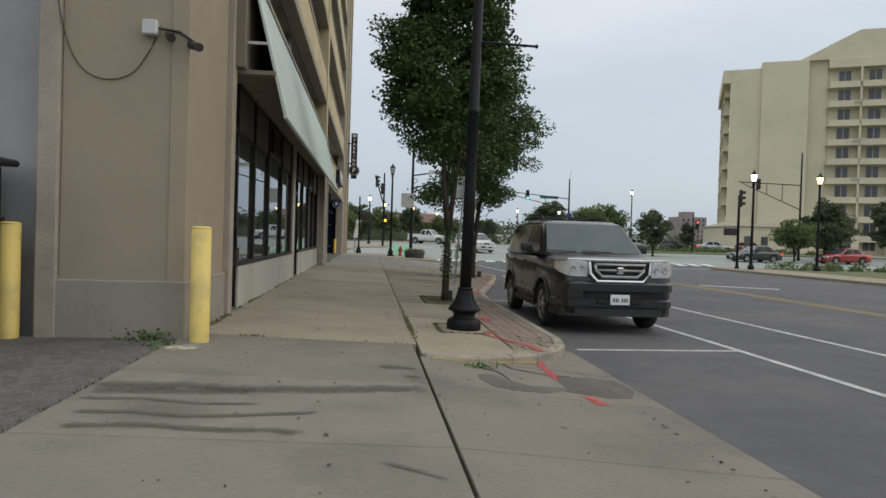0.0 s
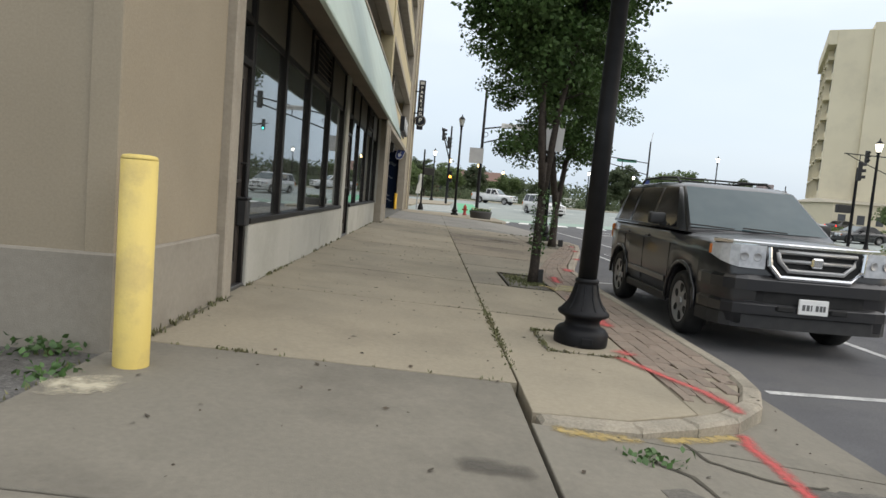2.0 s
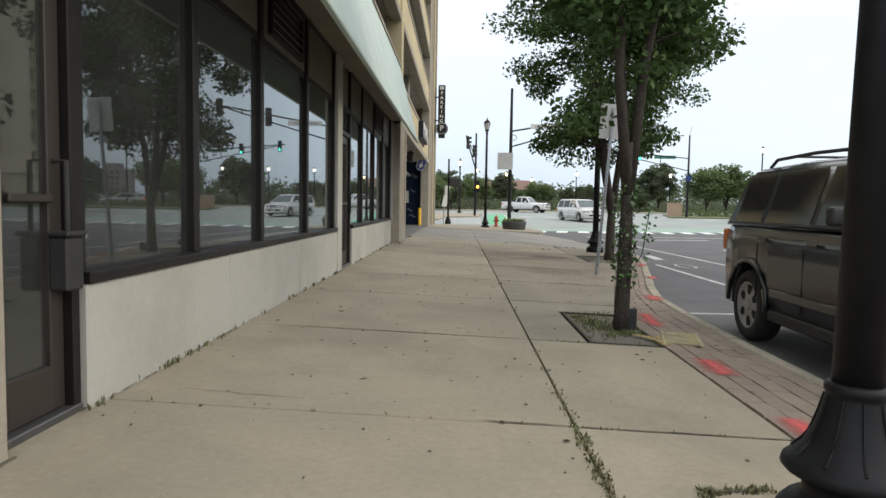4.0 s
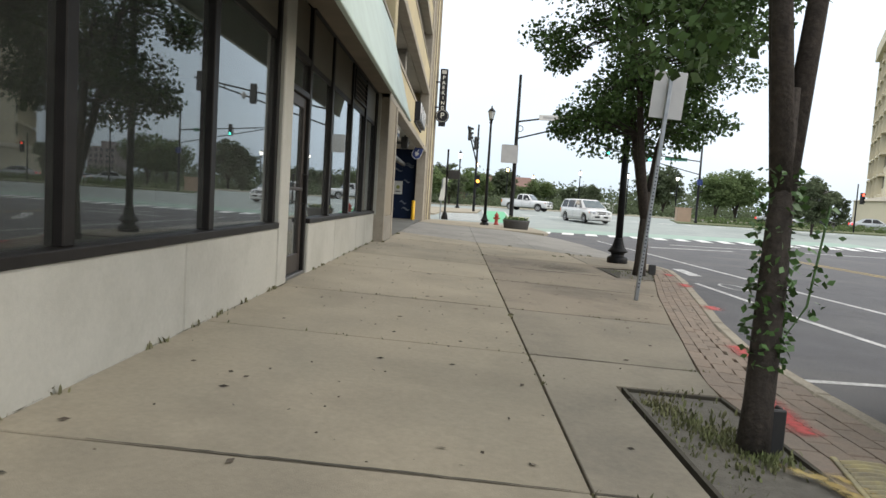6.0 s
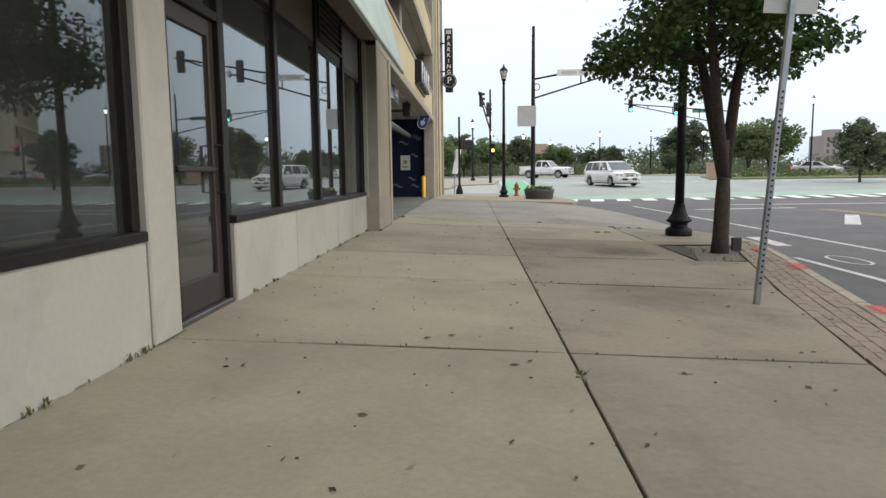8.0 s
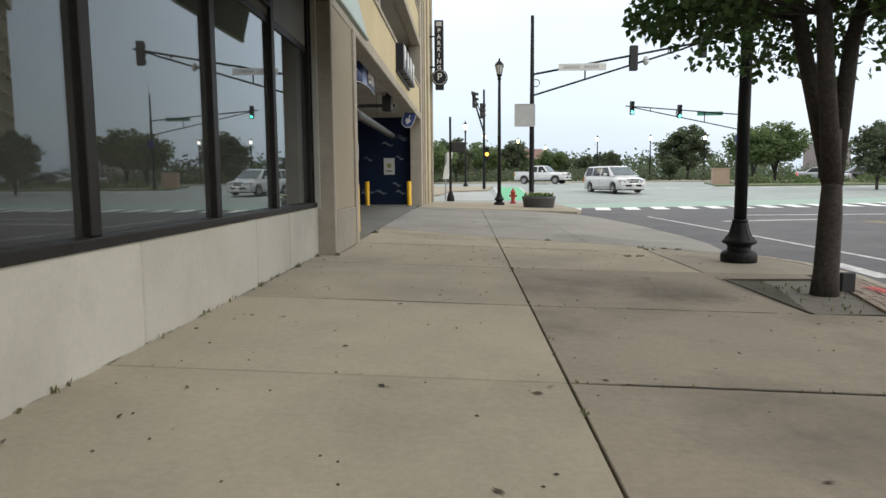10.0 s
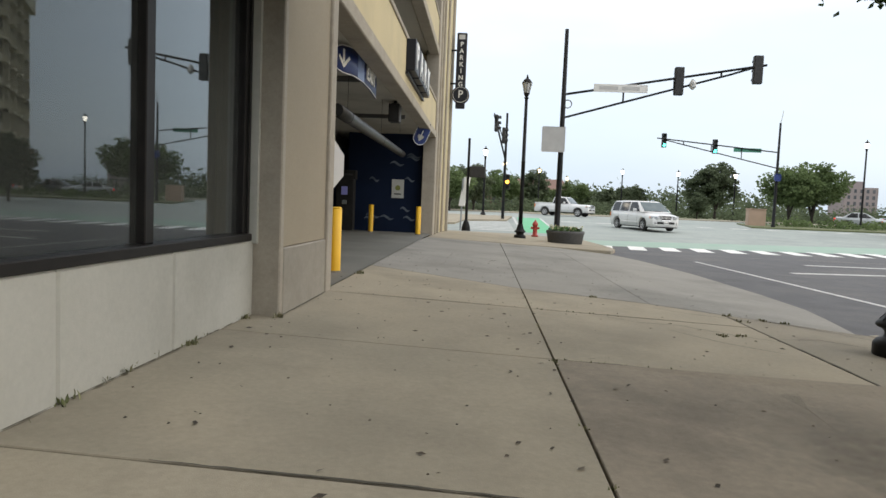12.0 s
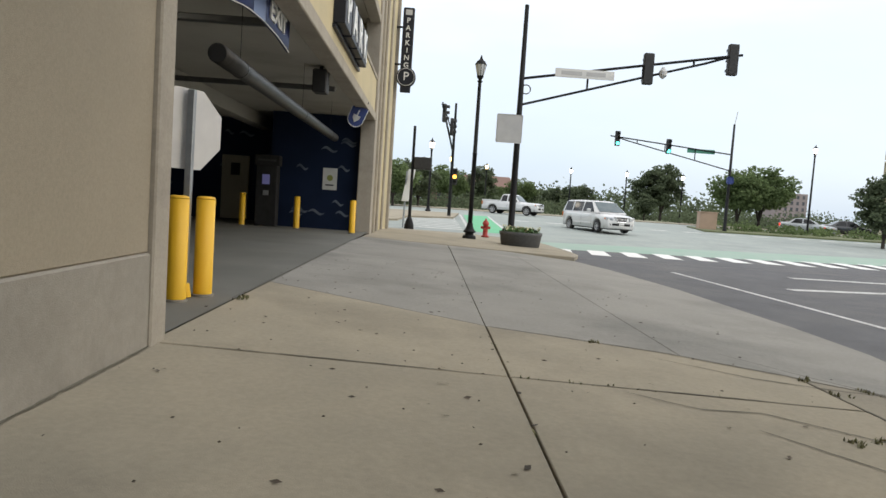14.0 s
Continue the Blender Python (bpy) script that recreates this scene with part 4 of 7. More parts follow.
def vehicle(name, label, m, paint, p, group=""):
    """A parked vehicle on the ground, its front towards -y. p: the main sizes in metres."""
    v = thing(name, label, p.get("cat", "car"), m, group)
    L, W, H, belt, cowl = p["L"] / 2, p["W"] / 2, p["H"], p["belt"], p["cowl"]
    rw, wf, wr, nose_z, low = p["r"], p["wf"], p["wr"], p["nose"], p["low"]
    ra = rw + 0.075

    def bottom(y):
        z = low
        for yw in (wf, wr):
            if abs(y - yw) < ra:
                z = max(z, rw + math.sqrt(ra * ra - (y - yw) ** 2))
        return z

    def top(y):
        return lerp_table(((-L, nose_z - 0.30), (-L + 0.05, nose_z - 0.05), (-L + 0.22, nose_z), (cowl, belt - 0.02), (cowl + 0.3, belt), (L - 0.12, belt + 0.02), (L - 0.02, belt - 0.25), (L, belt - 0.3)), y)

    def half(y):
        return W * lerp_table(((-L, 0.80), (-L + 0.10, 0.90), (-L + 0.35, 0.97), (-L + 0.8, 1.0), (L - 0.6, 1.0), (L - 0.15, 0.96), (L, 0.88)), y)

    ys = {-L, -L + 0.05, -L + 0.1, -L + 0.22, -L + 0.35, cowl, cowl + 0.3, L - 0.6, L - 0.15, L - 0.05, L, 0.1, 0.6}
    for yw in (wf, wr):
        for k in range(-9, 10):
            ys.add(yw + ra * math.sin(k / 9 * math.pi / 2))
        ys |= {yw - ra - 0.005, yw + ra + 0.005}
    ys = sorted(y for y in ys if -L <= y <= L)
    bm = bmesh.new()
    rows = []
    for y in ys:
        t, h, b = top(y), half(y), bottom(y)
        mid = max(b + 0.03, 0.62 * t)
        ring = [(0, t + 0.03), (0.55 * h, t + 0.02), (0.86 * h, t - 0.015), (0.965 * h, t - 0.07), (h, max(mid, t - 0.22)), (1.005 * h, mid), (0.985 * h, b + 0.012), (0.95 * h, b), (h - 0.28, b + 0.01), (0, b + 0.02)]
        pts = [(x, z) for x, z in ring] + [(-x, z) for x, z in ring[-2:0:-1]]
        rows.append([bm.verts.new((x, y, z)) for x, z in pts])
    n = len(rows[0])
    for a, b in zip(rows, rows[1:]):
        for i in range(n):
            bm.faces.new((a[i], b[i], b[(i + 1) % n], a[(i + 1) % n]))
    bm.faces.new(rows[0])
    bm.faces.new(rows[-1][::-1])
    bmesh.ops.recalc_face_normals(bm, faces=bm.faces[:])
    part("body", bm, paint, v, "", True)
    part("underbody", box(-W + 0.3, W - 0.3, -L + 0.25, L - 0.25, low - 0.06, low + 0.32, 0.03), UNDER, v, "dark underside")
    # cabin: belt rectangle to roof rectangle
    c0, c1, r0, r1 = p["cab"]
    wb, wt = W * 0.945, W * 0.745
    zb, zt = belt - 0.03, H

    def side(y_s, s, off=0.0):
        return wb + (wt - wb) * s + off, zb + (zt - zb) * s

    bm = bmesh.new()
    secs = []
    for s in (0.0, 0.5, 0.9, 0.98, 1.0):
        ya, yb = c0 + (r0 - c0) * s, c1 + (r1 - c1) * s
        x, z = side(0, s)
        if s > 0.95:
            x, ya, yb = x - (s - 0.9) * 0.9, ya + (s - 0.9) * 1.2, yb - (s - 0.9) * 1.0
        secs.append([bm.verts.new(q) for q in ((-x, ya, z), (-x * 0.6, ya - 0.06 * (1 - s), z), (x * 0.6, ya - 0.06 * (1 - s), z), (x, ya, z), (x, (ya + yb) / 2, z + (0.02 if s == 1 else 0)), (x, yb, z), (-x, yb, z), (-x, (ya + yb) / 2, z + (0.02 if s == 1 else 0)))])
    for a, b in zip(secs, secs[1:]):
        for i in range(8):
            bm.faces.new((a[i], a[(i + 1) % 8], b[(i + 1) % 8], b[i]))
    bm.faces.new(secs[-1])
    bmesh.ops.recalc_face_normals(bm, faces=bm.faces[:])
    sharp = [e for e in bm.edges if len(e.link_faces) == 2 and e.calc_face_angle() > 0.5]
    bmesh.ops.bevel(bm, geom=sharp, offset=0.035, segments=3, affect="EDGES")
    part("cabin", bm, paint, v, "", True)
    # windscreen and rear glass
    def front_pt(u, s, off):
        ya = c0 + (r0 - c0) * s - 0.06 * (1 - s) * (1 if abs(u) < 0.62 else (1 - abs(u)) / 0.4) - off
        x, z = side(0, s)
        return (u * x, ya, z + off * 0.4)
    us = [-0.93, -0.6, 0.6, 0.93]
    vs = [front_pt(u, s, 0.008) for s in (0.09, 0.9) for u in us]
    raw("windscreen", vs, [(0, 1, 5, 4), (1, 2, 6, 5), (2, 3, 7, 6)], CARWIND, v, "clean reflecting windscreen", True)
    for sx in (-0.35, 0.3):
        x, z = side(0, 0.1)
        part("wiper", tube([(sx, c0 + (r0 - c0) * 0.08 - 0.085, z + 0.01), (sx - 0.52, c0 + (r0 - c0) * 0.12 - 0.07, z + 0.03)], 0.009, 6), BLACKM, v)
    raw("rear_window", [(u * (wb + (wt - wb) * s), c1 + (r1 - c1) * s + 0.008, zb + (zt - zb) * s) for s in (0.15, 0.85) for u in (-0.85, 0.85)], [(0, 1, 3, 2)], CARGLASS, v)
    for sg in (-1, 1):
        for a, b in p["win"]:
            q = []
            for s, ye in ((0.07, a), (0.07, b), (0.88, b), (0.88, a)):
                ya, yb = c0 + (r0 - c0) * s + 0.10, c1 + (r1 - c1) * s - 0.08
                x, z = side(0, s, 0.007)
                q.append((sg * x, min(max(ye, ya), yb), z))
            raw("side_window", q, [(0, 1, 2, 3) if sg > 0 else (3, 2, 1, 0)], CARGLASS, v, "dark tinted glass")
        mx = cowl + 0.55
        mir = part("mirror", box(-0.11, 0.11, -0.06, 0.06, -0.075, 0.075, 0.03, seg=2), BLACKM if p.get("black_mirror", True) else paint, v, "door mirror", True)
        mir.matrix_basis = pose(sg * (W + 0.10), mx, belt + 0.10)
        part("mirror_arm", box(sg * (W - 0.12) - 0.06, sg * (W - 0.12) + 0.1 * sg + 0.06, mx - 0.02, mx + 0.02, belt + 0.0, belt + 0.04), BLACKM, v)
        for y in p.get("seams", ()):
            part("door_seam", box(sg * (W * 1.001) - 0.005, sg * (W * 1.001) + 0.005, y - 0.005, y + 0.005, low + 0.12, belt - 0.2), UNDER, v)
        for y in p.get("handles", ()):
            part("door_handle", box(sg * (W + 0.012) - 0.014, sg * (W + 0.012) + 0.014, y - 0.09, y + 0.09, belt - 0.17, belt - 0.135, 0.008), paint, v)
        part("side_trim", box(sg * (W + 0.004) - 0.012, sg * (W + 0.004) + 0.012, wf + ra + 0.1, wr - ra - 0.1, low + 0.20, low + 0.28, 0.008), paint, v)
        if not p.get("wide_front"):
            lamp = part("headlight", box(-0.22, 0.22, -0.12, 0.10, -0.105, 0.095, 0.03, seg=2), LENS, v, "clear headlight", True)
            lamp.matrix_basis = pose(sg * (W * 0.69), -L + 0.13, nose_z - 0.14, 0, 0, sg * 24)
            for hx in (-0.1, 0.07):
                part("bulb_reflector", lathe([(0.052, 0.0), (0.048, 0.006), (0.02, 0.001)], 14), DUCT, lamp, "round reflector").matrix_basis = pose(hx, -0.118, -0.01, 90, 0, 0)
            part("indicator", box(sg * W * 0.93 - 0.022, sg * W * 0.93 + 0.022, -L + 0.17, -L + 0.25, nose_z - 0.19, nose_z - 0.09, 0.01), AMBER, v, "amber side indicator")
        else:
            # wrap-round lens: a bent shell that follows the corner of the nose
            cols = ((0.52, -0.02, 0.925, 1.165), (0.66, -0.022, 0.925, 1.168), (0.79, -0.012, 0.93, 1.168), (0.87, 0.045, 0.95, 1.165), (0.93, 0.135, 0.98, 1.16), (0.968, 0.30, 1.03, 1.15))
            vs_ = []
            for x, y, z0, z1 in cols:
                vs_ += [(sg * x, -L + y, z0), (sg * x, -L + y, z1), (sg * (x - 0.03), -L + y + 0.12, z0), (sg * (x - 0.03), -L + y + 0.12, z1)]
            fs_ = [(0, 1, 3, 2), (20, 22, 23, 21)]
            for o in range(0, 20, 4):
                fs_ += [(o, o + 4, o + 5, o + 1), (o + 1, o + 5, o + 7, o + 3), (o, o + 2, o + 6, o + 4)]
            lamp = raw("headlight", vs_, fs_ if sg > 0 else [f[::-1] for f in fs_], LENS, v, "clear wrap-round headlight")
            for hx, hy in ((0.61, -0.024), (0.745, -0.02)):
                part("bulb_reflector", lathe([(0.046, 0.0), (0.042, 0.008), (0.015, 0.002)], 16), RIM, lamp, "round reflector").matrix_basis = pose(sg * hx, -L + hy, 1.045, 90, 0, sg * 12)
            part("indicator", box(-0.022, 0.022, -0.008, 0.008, -0.05, 0.05, 0.006), AMBER, v, "amber side indicator").matrix_basis = pose(sg * 0.968, -L + 0.305, 1.085, 0, 0, sg * 66)
            for yw in (wf, wr):
                arc_ = [(sg * (W + 0.004), yw + (ra + 0.025) * math.cos(k * math.pi / 14), rw + (ra + 0.025) * math.sin(k * math.pi / 14)) for k in range(15)]
                part("arch_trim", tube(arc_, 0.026, 6), paint, v, "", True)
            part("mirror_shell", box(sg * (W + 0.02) - 0.05, sg * (W + 0.02) + 0.05, cowl + 0.50, cowl + 0.57, belt + 0.0, belt + 0.08, 0.02), BLACKM, v)
            part("rocker_trim", box(sg * (W - 0.02) - 0.025, sg * (W - 0.02) + 0.025, wf + ra + 0.06, wr - ra - 0.06, low - 0.04, low + 0.07, 0.015), BLACKM, v, "black sill trim")
            part("window_trim", tube([(sg * (wb + 0.012), c0 + 0.2, belt - 0.005), (sg * (wb + 0.012), c1 - 0.12, belt + 0.0)], 0.010, 6), BLACKM, v)
        part("tail_light", box(sg * W * 0.86 - 0.09, sg * W * 0.86 + 0.09, L - 0.12, L + 0.005, belt - 0.32, belt - 0.08, 0.02), p.get("tail", AMBER), v, "rear light")
        part("fog_light", lathe([(0.07, 0.0), (0.065, 0.02), (0.045, 0.006)], 14), BLACKM, v, "round dark fog light").matrix_basis = pose(sg * W * 0.74, -L + (0.08 if p.get("wide_front") else 0.015), low + (0.3 if p.get("wide_front") else 0.22), 90, 0, sg * 24)
        for yw in (wf, wr):
            wheel(v, sg * (W - 0.125), yw, rw, sg)
    if p.get("wide_front"):
        fy = -L - 0.02
        part("hood_trim", prism([(x * W, -L - 0.03 + 0.42 * abs(x) ** 3.2) for x in (-0.95, -0.8, -0.6, -0.3, 0, 0.3, 0.6, 0.8, 0.95)] + [(0.9 * W, -L + 0.42), (-0.9 * W, -L + 0.42)], 1.168, 1.205, bevel=0.012), CHROME, v, "broad chrome strip on the bonnet edge")
        raw("grille", [(-0.49, fy, 1.165), (0.49, fy, 1.165), (0.47, fy - 0.005, 0.97), (0.36, fy - 0.01, 0.855), (-0.36, fy - 0.01, 0.855), (-0.47, fy - 0.005, 0.97), (-0.49, -L + 0.2, 1.165), (0.49, -L + 0.2, 1.165), (0.47, -L + 0.2, 0.97), (0.36, -L + 0.2, 0.855), (-0.36, -L + 0.2, 0.855), (-0.47, -L + 0.2, 0.97)], [(5, 4, 3, 2, 1, 0)] + [(i, (i + 1) % 6, (i + 1) % 6 + 6, i + 6) for i in range(6)], UNDER, v, "black grille opening")
        part("grille_surround", tube([(-0.50, fy - 0.01, 1.16), (-0.48, fy - 0.02, 0.97), (-0.37, fy - 0.025, 0.855), (0.37, fy - 0.025, 0.855), (0.48, fy - 0.02, 0.97), (0.50, fy - 0.01, 1.16)], [0.026, 0.03, 0.03, 0.03, 0.03, 0.026], 8), CHROME, v, "chrome grille surround")
        loop = [(-0.41, 1.12), (-0.39, 1.03), (-0.29, 0.93), (0.29, 0.93), (0.39, 1.03), (0.41, 1.12), (-0.41, 1.12)]
        part("grille_bar", tube([(x, fy - 0.022, z) for x, z in loop], 0.024, 8), RIM, v, "silver grille loop", True)
        part("grille_bar", tube([(-0.37, fy - 0.018, 1.03), (0.37, fy - 0.018, 1.03)], 0.022, 8), RIM, v, "silver grille bar", True)
        part("badge", box(-0.065, 0.065, fy - 0.06, fy - 0.02, 0.975, 1.085, 0.02), CHROME, v, "plain chrome badge")
        bow = [(-x * W, -L + y) for x, y in ((1.006, 0.42), (0.978, 0.23), (0.915, 0.055), (0.82, -0.025), (0.7, -0.055), (0.45, -0.07), (0.2, -0.075))]
        bow += [(-x, y) for x, y in bow[::-1]]
        tail_ = [(1.0 * W, -L + 0.52), (-1.0 * W, -L + 0.52)]
        part("bumper", prism(bow + tail_, 0.70, 0.862, bevel=0.05), paint, v, "dark grey bumper")
        part("intake", prism([(x * 0.72, min(y, -L) + 0.03) for x, y in bow] + [(0.5, -L + 0.4), (-0.5, -L + 0.4)], 0.575, 0.70), UNDER, v, "black lower intake")
        part("bumper_skirt", prism([(x * 0.995, y + 0.015) for x, y in bow] + tail_, 0.45, 0.58, bevel=0.03), paint, v, "dark grey lower bumper")
        part("chin", prism([(x * 0.985, y + 0.05) for x, y in bow] + tail_, 0.30, 0.455, bevel=0.02), BLACKM, v, "black plastic chin")
        for x in (-0.28, 0.28):
            part("tow_slot", box(x - 0.09, x + 0.09, -L - 0.09, -L + 0.05, 0.50, 0.555, 0.01), UNDER, v)
    else:
        g = p.get("grille", 0.36)
        gz = nose_z - 0.165
        raw("grille", [(-g, -L - 0.012, gz + 0.105), (g, -L - 0.012, gz + 0.105), (g * 0.78, -L - 0.014, gz - 0.14), (-g * 0.78, -L - 0.014, gz - 0.14), (-g, -L + 0.1, gz + 0.105), (g, -L + 0.1, gz + 0.105), (g * 0.78, -L + 0.1, gz - 0.14), (-g * 0.78, -L + 0.1, gz - 0.14)], [(3, 2, 1, 0), (0, 1, 5, 4), (2, 3, 7, 6), (1, 2, 6, 5), (3, 0, 4, 7)], UNDER, v, "black grille opening")
        part("grille_surround", tube([(-g, -L - 0.02, gz + 0.11), (-g * 0.80, -L - 0.024, gz - 0.15), (g * 0.80, -L - 0.024, gz - 0.15), (g, -L - 0.02, gz + 0.11)], 0.034, 8), CHROME, v, "chrome grille surround")
        part("grille_bar", box(-g * 0.86, g * 0.86, -L - 0.03, -L + 0.02, gz - 0.055, gz + 0.055, 0.022, seg=2), RIM, v, "silver grille bar")
        part("grille_slot", box(-g * 0.62, -0.07, -L - 0.034, -L - 0.02, gz - 0.014, gz + 0.014), UNDER, v)
        part("grille_slot", box(0.07, g * 0.62, -L - 0.034, -L - 0.02, gz - 0.014, gz + 0.014), UNDER, v)
        part("badge", box(-0.05, 0.05, -L - 0.042, -L - 0.028, gz - 0.04, gz + 0.04, 0.01), CHROME, v, "plain chrome badge")
        part("hood_trim", box(-W * 0.5, W * 0.5, -L - 0.012, -L + 0.09, nose_z - 0.06, nose_z - 0.022, 0.014), CHROME if p.get("chrome", True) else paint, v, "chrome strip on the bonnet edge")
        part("intake", box(-W * 0.58, W * 0.58, -L - 0.015, -L + 0.05, low + 0.17, low + 0.29, 0.012), UNDER, v, "black lower intake")
        bow = [(x * W, -L - 0.035 + 0.30 * abs(x) ** 4) for x in (-0.94, -0.8, -0.55, -0.25, 0, 0.25, 0.55, 0.8, 0.94)]
        part("bumper_lip", prism(bow + [(0.9 * W, -L + 0.3), (-0.9 * W, -L + 0.3)], low + 0.31, low + 0.41, bevel=0.02), paint, v)
        part("bumper_skirt", prism([(x, y + 0.05) for x, y in bow] + [(0.9 * W, -L + 0.4), (-0.9 * W, -L + 0.4)], low - 0.05, low + 0.15, bevel=0.02), BLACKM, v, "black lower bumper")
    pf = 0.035 if p.get("wide_front") else 0.0
    pl = part("number_plate", box(-0.155, 0.155, -L - pf - 0.06, -L - pf - 0.035, low + 0.15, low + 0.31, 0.006), WHITE, v, "white plate with dark bars")
    for x0, x1 in ((-0.12, -0.09), (-0.075, -0.045), (-0.03, -0.018), (0.02, 0.05), (0.062, 0.088), (0.098, 0.122)):
        part("plate_bar", box(x0, x1, -L - pf - 0.064, -L - pf - 0.059, low + 0.195, low + 0.255), DUCT, pl)
    if p.get("rails"):
        for sg in (-1, 1):
            x = sg * wt * 0.86
            part("roof_rail", tube([(x, r0 + 0.35, H), (x, r0 + 0.5, H + 0.075), (x, (r0 + r1) / 2, H + 0.09), (x, r1 - 0.35, H + 0.075), (x, r1 - 0.2, H)], 0.018, 8), BLACKM, v, "black roof rail")
        for y in (r0 + 0.75, r1 - 0.7):
            part("roof_bar", tube([(-wt * 0.86, y, H + 0.085), (wt * 0.86, y, H + 0.085)], 0.014, 6), BLACKM, v)
    if p.get("bed"):
        part("bed_inside", box(-W * 0.84, W * 0.84, c1 + 0.15, L - 0.1, belt - 0.2, belt + 0.045), UNDER, v, "open load bed")
        for sg in (-1, 1):
            part("bed_rail", box(sg * W * 0.91 - 0.06, sg * W * 0.91 + 0.06, c1 + 0.05, L - 0.05, belt - 0.05, belt + 0.075, 0.015), paint, v)
        part("tailgate", box(-W * 0.85, W * 0.85, L - 0.09, L - 0.02, belt - 0.3, belt + 0.075, 0.015), paint, v)
    return v


SUV = dict(L=4.65, W=1.98, H=1.86, belt=1.25, cowl=-1.02, r=0.38, wf=-1.28, wr=1.47, nose=1.2, low=0.34, wide_front=True, cab=(-1.12, 2.27, -0.27, 2.03), win=((-0.77, 0.25), (0.35, 1.25), (1.36, 2.0)), seams=(-0.79, 0.3, 1.25), handles=(0.13, 1.11), grille=0.46, rails=True, tail=AMBER, cat="suv")
SEDAN = dict(L=4.7, W=1.8, H=1.44, belt=0.96, cowl=-0.85, r=0.32, wf=-1.4, wr=1.35, nose=0.78, low=0.22, cab=(-0.95, 1.75, -0.1, 0.95), win=((-0.7, 0.35), (0.43, 1.4)), seams=(-0.6, 0.4, 1.2), grille=0.30, chrome=False, cat="car", tail=TAIL)
VAN = dict(L=4.8, W=1.95, H=1.72, belt=1.08, cowl=-1.35, r=0.33, wf=-1.5, wr=1.45, nose=0.92, low=0.24, cab=(-1.55, 2.38, -0.55, 2.15), win=((-1.1, 0.1), (0.2, 1.2), (1.3, 2.15)), seams=(-0.9, 0.15, 1.25), grille=0.34, chrome=False, black_mirror=False, cat="minivan")
PICKUP = dict(L=5.1, W=1.85, H=1.68, belt=1.08, cowl=-0.95, r=0.36, wf=-1.6, wr=1.5, nose=1.02, low=0.36, cab=(-0.95, 0.85, -0.35, 0.7), win=((-0.75, 0.1), (0.2, 0.75)), seams=(-0.75, 0.2), grille=0.44, chrome=True, bed=True, black_mirror=False, cat="pickup truck")
vehicle("suv", "dark grey suv with chrome grille parked at the kerb", pose(4.0, 12.48, -0.345, 0, 0, -1.0), CARGREY, SUV)
vehicle("pickup_truck", "white pickup truck with extended cab in the intersection", pose(7.2, 79.2, road_z(79.2) + 0.005, 0, 0, 60), CARWHITE, PICKUP)
vehicle("minivan", "white minivan on the pale intersection", pose(9.7, 60.5, road_z(60.5) + 0.005, 0, 0, 18), CARWHITE, VAN)
vehicle("parked_car", "black sedan with lit rear lights beyond the crossing", pose(34.6, 56.5, road_z(56.5), 0, 0, -82), CARBLACK, SEDAN)
vehicle("parked_car", "red sedan standing beyond the hedge", pose(43.6, 57.0, road_z(57), 0, 0, -86), CARRED, SEDAN)
for x, y, rz, pt, lb in ((35.5, 84, 60, CARSILV, "silver car parked on the far lot"), (41, 86.5, 75, CARBLACK, "black car parked on the far lot"), (46.5, 85, 70, CARSILV, "silver car parked on the far lot"), (52, 86, 110, CARGREY, "grey car parked on the far lot")):
    vehicle("parked_car", lb, pose(x, y, road_z(y) + (0.02 if y < 84 else -0.1), 0, 0, rz), pt, SEDAN, "cars parked far off")


